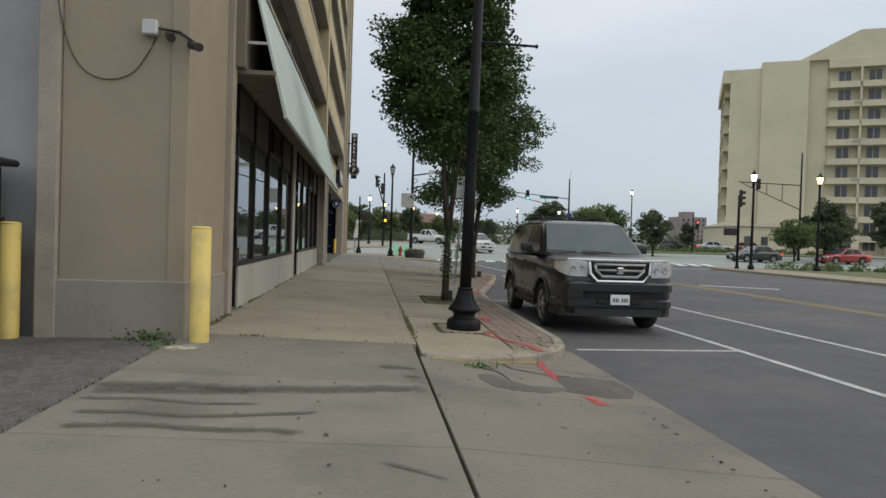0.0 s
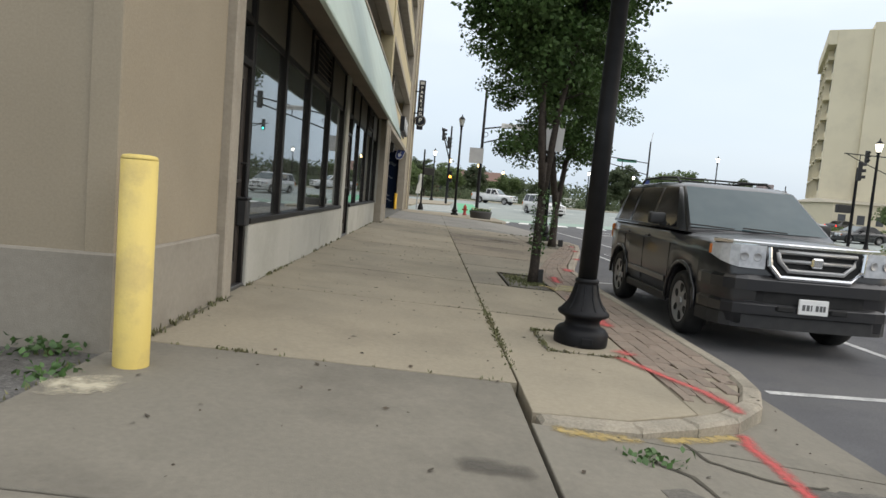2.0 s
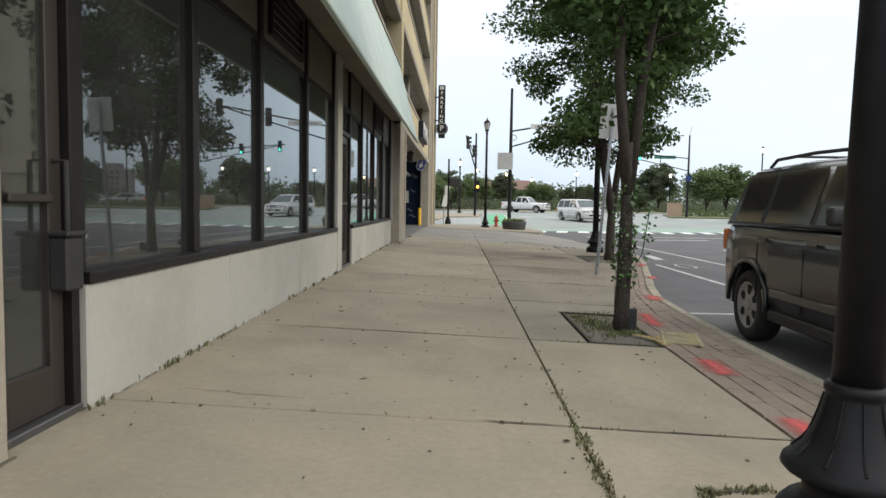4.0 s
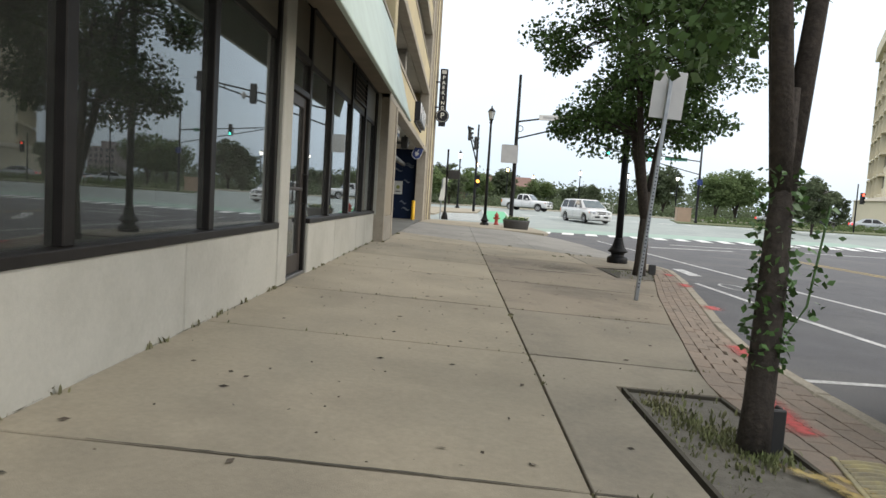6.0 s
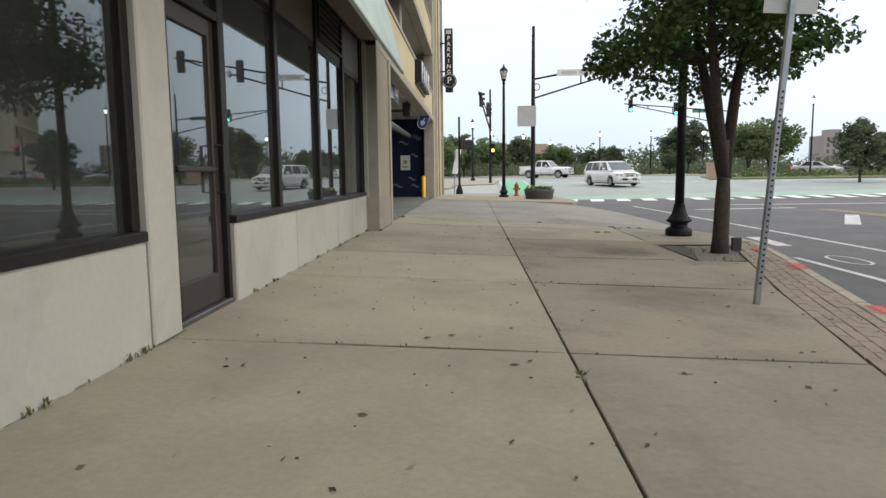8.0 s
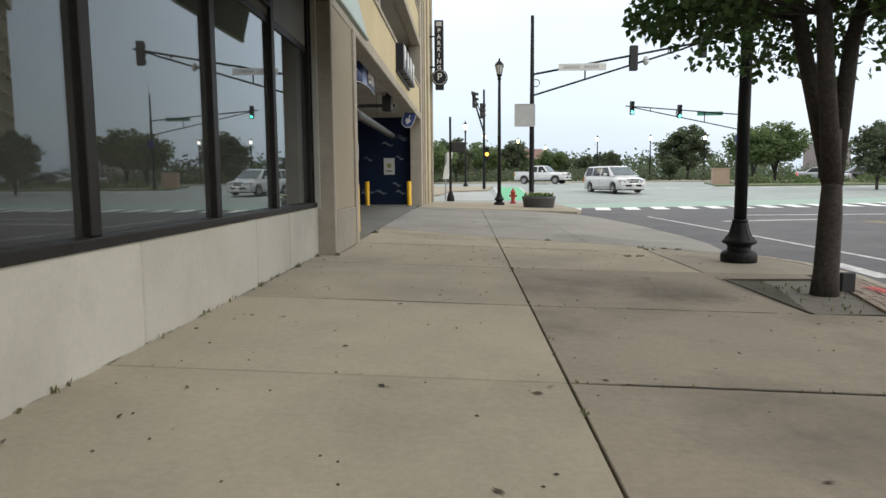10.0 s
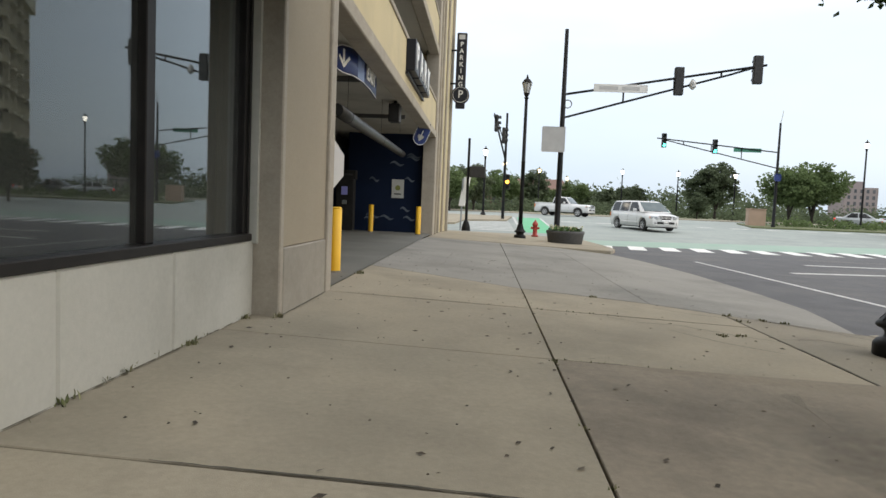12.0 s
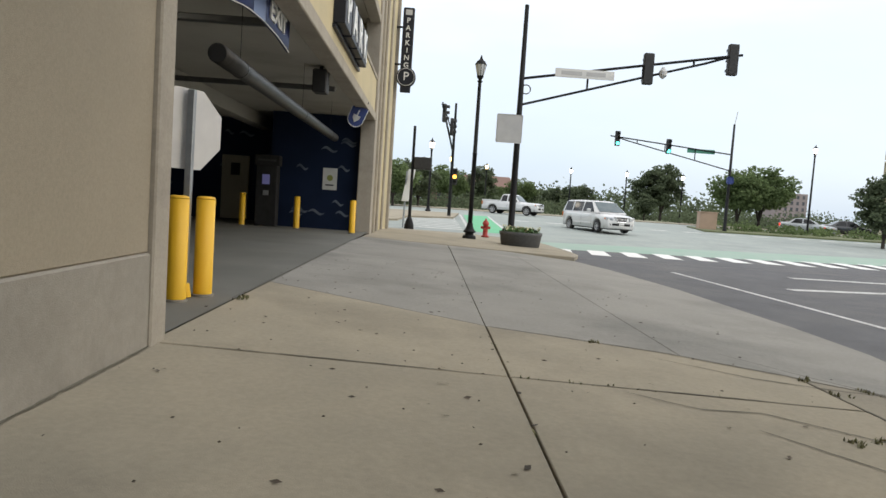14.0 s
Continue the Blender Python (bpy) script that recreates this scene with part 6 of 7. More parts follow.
US = [0.0, 0.004, 0.012, 0.03, 0.05, 0.08, 0.12] + [0.16 + 0.84 * k / 14 for k in range(15)]
vs, fs = [], []
for k, u in enumerate(US):
    r = 1.0 if u >= 0.16 else max(0.03, math.sqrt(1 - (1 - u / 0.16) ** 2))
    for v in (-r, r):
        a = exit_pt(u, v)
        vs += [a, (a[0] - 0.03, a[1] + 0.012, a[2])]
    if k:
        o = 4 * k
        fs += [(o - 4, o, o + 2, o - 2), (o - 3, o - 1, o + 3, o + 1), (o - 2, o + 2, o + 3, o - 1), (o - 4, o - 3, o + 1, o)]
raw("sign_board", vs, fs, SIGNBLUE, ex, "glossy deep blue board", True)


def on_exit(name, cells, material, label="", lift=0.006):
    """Flat paint on the curled sheet: cells are quads of (u, v)."""
    vs, fs = [], []
    for c in cells:
        fs.append(tuple(range(len(vs), len(vs) + len(c))))
        for u, v in c:
            a = exit_pt(u, v)
            vs.append((a[0] + lift, a[1] - lift, a[2]))
    raw(name, vs, fs, material, ex, label)


on_exit("pale_band", [[(0.32 + 0.03 * k, -0.97), (0.35 + 0.03 * k, -0.97), (0.35 + 0.03 * k, 0.97), (0.32 + 0.03 * k, 0.97)] for k in range(5)], SIGNLIGHT, "paler blue band")
on_exit("arrow_shaft", [[(0.125, -0.2), (0.145, -0.2), (0.145, 0.72), (0.125, 0.72)]], WHITE, "white down arrow", 0.008)
on_exit("arrow_head", [[(0.075, 0.1), (0.135, -0.66), (0.135, -0.3), (0.085, 0.3)], [(0.135, -0.66), (0.2, 0.1), (0.19, 0.3), (0.135, -0.3)]], WHITE, "", 0.01)
for sgn in (-1, 1):
    part("white_edge", tube([(exit_pt(u, 0)[0] + 0.004, exit_pt(u, 0)[1] - 0.004, exit_pt(u, sgn * (1.0 if u >= 0.16 else math.sqrt(1 - (1 - u / 0.16) ** 2)))[2]) for u in US[1:]], 0.008, 5), WHITE, ex)
rot = Matrix(((0, 0, 1, 0), (1, 0, 0, 0), (0, 1, 0, 0), (0, 0, 0, 1)))
text("exit_lettering", "EXIT", 0.31, WHITE, ex, Matrix.Translation((-2.015, 31.15, 3.12)) @ rot @ Matrix.Diagonal((1.35, 1, 1, 1)), bold=0.012)
for y in (30.2, 31.6):
    part("hanger", tube([(-2.06, y, 3.3), (-2.06, y, 3.4)], 0.012, 5), BLACKM, ex)
ex2 = thing("entry_sign", "small hanging blue sign with a round end", "sign", pose(-1.92, 39.5, 3.02, 0, 22, 12))
prof = [(-0.2, 0.24), (-0.2, -0.1)] + [(0.2 * math.cos(math.pi + k * math.pi / 10), -0.1 + 0.2 * math.sin(math.pi + k * math.pi / 10)) for k in range(1, 10)] + [(0.2, -0.1), (0.2, 0.24)]
n2 = len(prof)
raw("sign_board", [(x, 0.0, z) for x, z in prof] + [(x, 0.04, z) for x, z in prof], [tuple(range(n2)), tuple(range(2 * n2 - 1, n2 - 1, -1))] + [(k, k + n2, (k + 1) % n2 + n2, (k + 1) % n2) for k in range(n2)], SIGNBLUE, ex2, "deep blue board")
part("white_ring", tube([(x, -0.004, z) for x, z in prof], 0.01, 5), WHITE, ex2)
part("arrow_shaft", box(-0.016, 0.016, -0.008, -0.002, -0.1, 0.14), WHITE, ex2, "white arrow")
part("arrow_head", prism([(-0.09, -0.006, -0.08), (0.0, -0.006, -0.2), (0.09, -0.006, -0.08), (0.0, -0.006, -0.13)], 0.0, 0.004), WHITE, ex2)
for x in (-0.12, 0.12):
    part("hanger", tube([(x, 0.02, 0.24), (x, 0.02, 0.42)], 0.01, 5), BLACKM, ex2)
pk = thing("park_sign", "row of dark box letters spelling a word on the spandrel", "sign")
for i, ch in enumerate("PARK"):
    y = 33.55 + i * 0.92
    part("letter_box", box(-1.72, -1.52, y, y + 0.80, 3.74, 4.39, 0.01), SIGNDARK, pk)
    text("letter", ch, 0.74, WHITE, pk, Matrix.Translation((-1.515, y + 0.40, 4.065)) @ rot @ Matrix.Diagonal((1.2, 1, 1, 1)), bold=0.022)
part("mount_rail", box(-1.72, -1.66, 33.5, 37.2, 3.66, 3.72), SIGNDARK, pk)

bl = thing("blade_sign", "tall dark blade sign with vertical white lettering", "sign", pose(-1.27, 50.2, 0.208) @ Matrix.Scale(1.142, 4))
part("sign_board", box(-0.20, 0.20, -0.09, 0.09, 4.75, 7.48, 0.03), SIGNDARK, bl, "charcoal sign box")
part("sign_disc", lathe([(0.33, -0.12), (0.35, -0.1), (0.35, 0.1), (0.33, 0.12)], 24), SIGNDARK, bl, "round dark blue disc").matrix_basis = pose(0.02, 0, 5.05, 90, 0, 0)
part("disc_ring", tube([(0.02 + 0.30 * math.cos(a * math.pi / 12), -0.125, 5.05 + 0.30 * math.sin(a * math.pi / 12)) for a in range(25)], 0.008, 5), WHITE, bl)
part("sign_foot", box(-0.17, 0.2, -0.08, 0.08, 4.52, 4.76, 0.02), SIGNDARK, bl)
up = pose(0, 0, 0, 90, 0, 0)
text("letter_p", "P", 0.42, WHITE, bl, Matrix.Translation((0.02, -0.125, 5.06)) @ up)
for i, ch in enumerate("PARKING"):
    text("letter", ch, 0.25, WHITE, bl, Matrix.Translation((0, -0.095, 7.02 - i * 0.26)) @ up, bold=0.004)
part("plain_emblem", box(-0.12, 0.12, -0.10, -0.09, 7.22, 7.4), ALU, bl)
for z in (5.5, 6.8):
    part("bracket", tube([(-0.62, 0, z), (-0.18, 0, z)], 0.035, 8), BLACKP, bl)


# ---- trees ----
def leaf_mesh(name, centres, normals, length, rng, material, parent, label="", fold=0.25):
    """Many small folded leaves: two triangles pairs each, bent along the midrib."""
    n = len(centres)
    c = np.asarray(centres, float)
    d = rng.normal(size=(n, 3)) * (1, 1, 0.6) + np.asarray(normals) * 0.9 - (0, 0, 0.5)
    d /= np.linalg.norm(d, axis=1)[:, None]
    s = np.cross(d, rng.normal(size=(n, 3)))
    s /= np.linalg.norm(s, axis=1)[:, None]
    u = np.cross(d, s)
    L = length * rng.uniform(0.65, 1.2, (n, 1))
    W = L * 0.36
    v = np.stack([c - d * L * 0.5, c + s * W + u * W * fold, c + d * L * 0.5, c - s * W + u * W * fold], 1).reshape(-1, 3)
    me = bpy.data.meshes.new(name)
    me.vertices.add(4 * n)
    me.vertices.foreach_set("co", v.ravel())
    me.loops.add(6 * n)
    me.polygons.add(2 * n)
    k = np.arange(n)[:, None] * 4
    me.loops.foreach_set("vertex_index", np.concatenate([k + 0, k + 1, k + 2, k + 0, k + 2, k + 3], 1).ravel().astype(np.int32))
    me.polygons.foreach_set("loop_start", (np.arange(2 * n) * 3).astype(np.int32))
    me.update(calc_edges=True)
    return linked(name, me, material, parent, label)


def tree(label, m, seed, trunk_r, fork, stems, crown_z, axes, clumps, per, leaf, material, vine=False, shift=(0, 0), group="street trees", simple=False):
    """Tapered trunk, forked stems, limbs to each clump, a crown of separate leaves with gaps."""
    rng = np.random.default_rng(seed)
    t = thing("tree", label, "tree", m, group)
    n = 6 if simple else 12
    pts = [Vector((0, 0, -0.05)), Vector((0.01, 0, 0.25)), Vector((0.02, 0.0, fork * 0.6)), Vector((0.03, 0.01, fork + 0.3))]
    bm = tube(pts, [trunk_r * 1.25, trunk_r * 1.06, trunk_r * 0.97, trunk_r * 0.55], n)
    limbs = []
    for i in range(stems):
        a = 2 * math.pi * i / stems + rng.uniform(-0.4, 0.4)
        top = Vector((shift[0] + axes[0] * 0.45 * math.cos(a), shift[1] + axes[1] * 0.45 * math.sin(a), crown_z + axes[2] * rng.uniform(0.2, 0.6)))
        base = pts[-1] - Vector((0, 0, 0.55))
        path = [base.lerp(top, f) + Vector((0, 0, 0.35 * math.sin(f * math.pi))) * 0.5 + Vector(rng.normal(size=3)) * 0.04 * (0 < f < 1) for f in (0, 0.25, 0.5, 0.75, 1)]
        tube(path, [trunk_r * 0.85, trunk_r * 0.66, trunk_r * 0.44, trunk_r * 0.28, trunk_r * 0.1], n, bm)
        limbs += [base.lerp(top, f) + Vector((0, 0, 0.17 * math.sin(f * math.pi))) for f in (0.3, 0.5, 0.7, 0.9)]
    cs, ns = [], []
    for i in range(clumps):
        p = rng.normal(size=3)
        p /= np.linalg.norm(p)
        r = rng.uniform(0.15, 1.0) ** 0.5 * (1.0 + (0.22 if simple else 0.32) * noise.noise(Vector(p * 2.3) + Vector((seed, 0, 0))))
        zz = p[2] * r
        taper = 1.0 - 0.35 * max(zz, 0) ** 1.5 - 0.2 * max(-zz, 0)
        q = Vector((shift[0] + p[0] * r * axes[0] * taper, shift[1] + p[1] * r * axes[1] * taper, crown_z + zz * axes[2]))
        near = min(limbs, key=lambda b: (b - q).length)
        if not simple or i % 3 == 0:
            mid = near.lerp(q, 0.5) + Vector((0, 0, 0.12))
            tube([near, mid, q], [trunk_r * 0.16, trunk_r * 0.11, trunk_r * 0.05], 4, bm)
        k = int(per * rng.uniform(0.5, 1.5))
        g = rng.normal(size=(k, 3))
        g /= np.linalg.norm(g, axis=1)[:, None]
        g *= rng.random((k, 1)) ** 0.45 * np.array((1.2, 1.2, 0.72)) * (0.26 + 0.2 * rng.random()) * (axes[0] / 1.6 if simple else 1.0 if axes[0] < 2 else 1.15)
        cs.append(np.array(q) + g)
        ns.append(g / (np.linalg.norm(g, axis=1)[:, None] + 1e-6))
    part("trunk", bm, BARK, t, "rough dark bark", True)
    leaf_mesh("crown", np.concatenate(cs), np.concatenate(ns), leaf, rng, material, t, "dense small leaves with gaps")
    if vine:
        k = 330
        a, z = rng.uniform(0, 2 * math.pi, k), 0.45 + 1.0 * rng.random(k) ** 0.9
        r = trunk_r * 1.05 + rng.uniform(0.0, 0.05, k)
        c = np.stack([0.015 + r * np.cos(a), r * np.sin(a), z], 1)
        side = np.stack([0.17 + 0.10 * rng.random(34), -0.05 + 0.05 * rng.normal(size=34), 0.72 + 0.55 * rng.random(34)], 1)
        c = np.concatenate([c, side])
        leaf_mesh("vine", c, np.concatenate([np.stack([np.cos(a), np.sin(a), 0 * a], 1), np.tile((1.0, 0, 0), (34, 1))]), 0.05, rng, VINE, t, "green climbing vine on the trunk")
        part("vine_shoot", tube([(0.07, -0.05, 0.6), (0.17, -0.06, 0.78), (0.24, -0.05, 1.28)], 0.006, 5), VINE, t)
    return t


T1 = (1.56, 13.35)
T2 = (3.64, 23.12)
tree("slender street tree with vine on its trunk in a pavement pit", pose(*T1, walk_z(*T1) - 0.02), 11, 0.07, 1.55, 3, 4.84, (1.42, 1.12, 2.45), 230, 200, 0.086, LEAF, vine=True, shift=(0.0, 0.25))
tree("street tree with forked trunk and wide dark crown", pose(*T2, walk_z(*T2) - 0.02), 23, 0.11, 1.35, 3, 4.95, (2.6, 2.6, 2.7), 265, 165, 0.096, LEAF, shift=(-0.05, 0.2))


def tree_pit(x0, x1, y0, y1, seed):
    p = thing("tree_pit", "sunken tree pit with grey soil, weeds and dirty edging", "tree pit", kind="structure")
    z = lambda x, y: walk_z(x, y) - 0.03
    raw("soil", [(x, y, z(x, y) + 0.012) for x, y in ((x0, y0), (x1, y0), (x1, y1), (x0, y1))], [(0, 1, 2, 3)], SOIL, p)
    for a, b in (((x0, y0), (x0, y1)), ((x0, y0), (x1, y0)), ((x0, y1), (x1, y1)), ((x1, y0), (x1, y1))):
        w = 0.012
        poly = [(a[0] - w, a[1] - w), (b[0] + w, a[1] - w) if a[1] == b[1] else (a[0] + w, a[1] - w), (b[0] + w, b[1] + w), (a[0] - w, a[1] + w) if a[1] == b[1] else (a[0] - w, b[1] + w)]
        part("edging", prism([(x, y, walk_z(x, y) + 0.004) for x, y in poly], -0.5, 0), CRACK, p, "dirty worn edging")


tree_pit(1.14, 1.78, 12.64, 14.3, 1)
tree_pit(3.02, 4.03, 22.05, 24.06, 2)
guard = thing("trunk_guard", "small black plastic guard at the foot of the tree", "tree guard", pose(1.665, 13.35, walk_z(1.66, 13.3) - 0.02))
part("guard_panel", box(-0.05, 0.05, -0.015, 0.015, 0, 0.24, 0.008), BLACKM, guard)
part("guard_side", box(0.032, 0.05, 0.016, 0.09, 0, 0.24, 0.006), BLACKM, guard)
guard2 = thing("trunk_guard", "small black plastic guard at the foot of the tree", "tree guard", pose(3.92, 23.22, walk_z(3.9, 23.2)))
part("guard_panel", box(-0.07, 0.07, -0.03, 0.03, 0, 0.2, 0.01), BLACKM, guard2)
grate = thing("drain_grate", "worn yellow-painted iron grate beside the tree pit", "grate", pose(2.03, 12.98, walk_z(2.03, 12.98) + 0.008, 0, 0, -14))
GRATEY = mat("worn_yellow_grate", (0.46, 0.39, 0.19), (0.33, 0.3, 0.2), 9, 0.8, 0.4, 60, stain=(0.2, 0.18, 0.14), stain_scale=5)
for k in range(11):
    y_ = -0.27 + k * 0.052
    part("grate_bar", tube([(-0.14, y_, 0.004), (-0.05, y_ + 0.03, 0.008), (0.05, y_ + 0.03, 0.008), (0.14, y_, 0.004)], 0.013, 6), GRATEY, grate)
part("grate_plate", box(-0.15, 0.15, -0.3, 0.3, -0.012, -0.004), UNDER, grate, "dark opening")
for x_ in (-0.155, 0.155):
    part("grate_edge", box(x_ - 0.015, x_ + 0.015, -0.31, 0.31, -0.01, 0.014, 0.004), GRATEY, grate)

# ---- weeds and litter ----
def blades(name, spots, label, material, height, seed, spread=0.05):
    """Tufts of narrow grass blades: spots are (x, y, z, blades)."""
    rng = np.random.default_rng(seed)
    vs, fs = [], []
    for x, y, z, k in spots:
        for _ in range(k):
            bx, by = x + rng.normal() * spread, y + rng.normal() * spread
            a, h = rng.uniform(0, 6.28), height * rng.uniform(0.4, 1.2)
            lean = rng.uniform(0.1, 0.8) * h
            w = 0.004 + 0.004 * rng.random()
            px, py = -math.sin(a) * w, math.cos(a) * w
            dx, dy = math.cos(a) * lean, math.sin(a) * lean
            o = len(vs)
            vs += [(bx - px, by - py, z), (bx + px, by + py, z), (bx + dx * 0.4 + px, by + dy * 0.4 + py, z + h * 0.6), (bx + dx * 0.4 - px, by + dy * 0.4 - py, z + h * 0.6), (bx + dx, by + dy, z + h)]
            fs += [(o, o + 1, o + 2, o + 3), (o + 3, o + 2, o + 4)]
    return tagged(raw(name, vs, fs, material), label, "weeds", kind="stuff")


rng = random.Random(9)
spots = []
for y in [8.0 + 0.012 * i for i in range(260)]:
    if rng.random() < 0.55 or 8.6 < y < 10.2:
        spots.append((0.588 + rng.gauss(0, 0.012), y, walk_z(0.57, y) - 0.018, rng.choice((4, 7, 12)) if 8.6 < y < 10.25 else 3))
for y in [11.2 + 0.2 * i for i in range(85)]:
    if rng.random() < 0.22:
        spots.append((0.588, y, walk_z(0.57, y) - 0.02, 6))
for y in CUTS[1:]:
    for _ in range(14):
        x = rng.uniform(0.6, 2.4)
        spots.append((x, y, walk_z(x, y) - 0.02, 3))
for i in range(26):
    x = rng.uniform(-1.45, -1.2) if i < 14 else rng.uniform(-1.7, 0.5)
    spots.append((x, 7.625, walk_z(x, 7.6) - 0.015, 6 if i < 14 else 2))
for y in (10.3, 15.03, 17.2):
    for _ in range(10):
        x = rng.uniform(-1.8, 0.5)
        spots.append((x, y, walk_z(x, y) - 0.015, 2))
for x0, y0, x1, y1 in ((0.98, 8.72, 0.98, 9.55), (0.98, 8.72, 1.68, 8.72), (0.98, 9.55, 1.3, 9.62)):
    for i in range(24):
        f = rng.random()
        x, y = x0 + (x1 - x0) * f, y0 + (y1 - y0) * f
        spots.append((x, y, walk_z(x, y) - 0.012, rng.choice((5, 9, 16))))
for y, k in ((24.35, 14), (24.38, 10), (22.9, 8), (19.4, 7), (16.78, 16), (16.7, 10), (14.2, 6), (11.5, 9), (12.1, 7)):
    spots.append((0.59, y, walk_z(0.59, y) - 0.014, k))
for x, y in ((2.95, 27.6), (2.97, 27.2), (3.5, 27.2), (3.3, 27.35), (1.5, 28.3), (2.4, 26.15), (2.6, 26.2)):
    spots += [(x + rng.gauss(0, 0.04), y + rng.gauss(0, 0.04), walk_z(x, y) - 0.006, 7) for _ in range(4)]
blades("joint_weeds", spots, "short green weeds in the sidewalk joints", GRASS, 0.034, 3, 0.016)
spots = []
for y in [7.4 + 0.09 * i for i in range(195)]:
    x = -1.87 if y < 9.4 else -1.91
    if 9.4 < y < 10.05 or 17.3 < y < 18.45 or y > 25:
        continue
    if rng.random() < (0.75 if y < 12.5 else 0.45):
        spots.append((x, y, walk_z(x, y), rng.choice((2, 4, 7, 16))))
for y in (25.05, 24.9, 23.9, 23.85, 22.5, 28.7, 28.8):
    spots.append((-1.66 if y > 25 else -1.9, y, walk_z(-1.7, y), 18))
blades("wall_weeds", spots, "dry weeds along the foot of the wall", GRASS, 0.042, 5, 0.022)
spots = [(rng.uniform(1.2, 1.75), rng.uniform(12.7, 14.4), walk_z(1.5, 13.5) - 0.02, 3) for _ in range(36)] + [(rng.uniform(3.1, 4.0), rng.uniform(22.1, 24.0), walk_z(3.6, 23) - 0.02, 2) for _ in range(50)]
PITGRASS = mat("pit_grass", (0.13, 0.165, 0.06), (0.2, 0.185, 0.1), 2.5, 0.85, island=0.4)
for _ in range(70):
    f = rng.random()
    spots.append((1.24 + 0.34 * f + rng.gauss(0, 0.05), 14.15 - 1.05 * f, walk_z(1.4, 13.6) - 0.02, rng.choice((4, 7, 12))))
spots += [(1.2 + 0.5 * rng.random() ** 2.5, rng.uniform(12.7, 14.4), walk_z(1.5, 13.5) - 0.02, 9) for _ in range(26)] + [(1.6 + rng.gauss(0, 0.08), 13.4 + rng.gauss(0, 0.12), walk_z(1.5, 13.5) - 0.02, 9) for _ in range(14)]
blades("pit_weeds", spots, "green grass tufts in the tree pits", PITGRASS, 0.045, 6, 0.045)
wrng = np.random.default_rng(12)
wc = np.concatenate([wrng.normal(size=(110, 3)) * (0.12, 0.045, 0.03) + (-2.3, 7.17, 0.0), wrng.normal(size=(60, 3)) * (0.09, 0.10, 0.02) + (-2.02, 6.8, -0.02), wrng.normal(size=(50, 3)) * (0.08, 0.06, 0.012) + (1.16, 6.58, -0.165)])
weed = tagged(leaf_mesh("broadleaf_weed", wc, np.tile((0, 0, 1.0), (len(wc), 1)), 0.05, wrng, VINE, None), "low green broadleaf weed at the pier's foot", "weeds", kind="stuff")
blades("edge_weeds", [(-1.985, 3.0 + 0.05 * i, -0.06, 3) for i in range(82) if rng.random() < 0.6] + [(-2.3 + 0.1 * rng.random(), 7.15, -0.04, 2) for _ in range(8)], "weeds along the broken asphalt edge", GRASS, 0.05, 7, 0.02)



def slab_z(x, y):
    """Top of the sidewalk slabs, which run straight from the long joint to their outer edge."""
    e = 2.95 if y > 22 else inner_x(y)
    return walk_z(x, y) if x < 0.6 or x > e else walk_z(0.6, y) + (x - 0.6) / (e - 0.6) * (walk_z(e, y) - walk_z(0.6, y))


lr = np.random.default_rng(21)
N = 950
ly = lr.uniform(1.5, 34, N)
lx = np.where(lr.random(N) < 0.55, lr.uniform(-1.8, 0.6, N), lr.uniform(0.5, 3.4, N))
lx = np.minimum(lx, [kerb_x(y) - 0.3 for y in ly])
big = lr.random(N)
lc = []
vs, fs = [], []
for x, y, b in zip(lx, ly, big):
    z = (apron_z(x, y) if y < 7.6 else slab_z(x, y) if y < 28.8 else drive_z(x, y)) + 0.005
    L = 0.009 + 0.026 * b ** 2.5
    a = lr.uniform(0, 6.28)
    ca, sa = math.cos(a), math.sin(a)
    o = len(vs)
    for u, v, h in ((-L, 0, 0.002), (0, L * 0.45, 0.007), (L, 0, 0.003), (0, -L * 0.45, 0.0)):
        vs.append((x + u * ca - v * sa, y + u * sa + v * ca, z + h))
    fs += [(o, o + 1, o + 2), (o, o + 2, o + 3)]
tagged(raw("leaf_litter", vs, fs, LITTER), "scattered dead leaf crumbs on the pavement", "litter", kind="stuff")


def blot(name, pts, width, material, label, zf, seed, lift=0.004, category="paint mark"):
    """An uneven mark along points, of varying width."""
    r = random.Random(seed)
    fine = []
    for a, b in zip(pts, pts[1:]):
        k = max(2, int(math.hypot(b[0] - a[0], b[1] - a[1]) / 0.06))
        fine += [(a[0] + (b[0] - a[0]) * i / k, a[1] + (b[1] - a[1]) * i / k) for i in range(k)]
    fine.append(pts[-1])
    vs, fs = [], []
    for i, (x, y) in enumerate(fine):
        x2, y2 = fine[min(i + 1, len(fine) - 1)]
        x1, y1 = fine[max(i - 1, 0)]
        d = math.hypot(x2 - x1, y2 - y1) or 1
        nx, ny = -(y2 - y1) / d, (x2 - x1) / d
        f = math.sin(math.pi * (i + 0.4) / (len(fine) + 0.2)) ** 0.4
        j = r.uniform(-0.25, 0.25) * width
        wl, wr = width * f * r.uniform(0.3, 0.6), width * f * r.uniform(0.3, 0.6)
        for s in (wl + j, -wr + j):
            vs.append((x + nx * s, y + ny * s, zf(x + nx * s, y + ny * s) + lift))
        if i:
            fs.append((2 * i - 2, 2 * i - 1, 2 * i + 1, 2 * i))
    return tagged(raw(name, vs, fs, material), label, category, kind="structure")


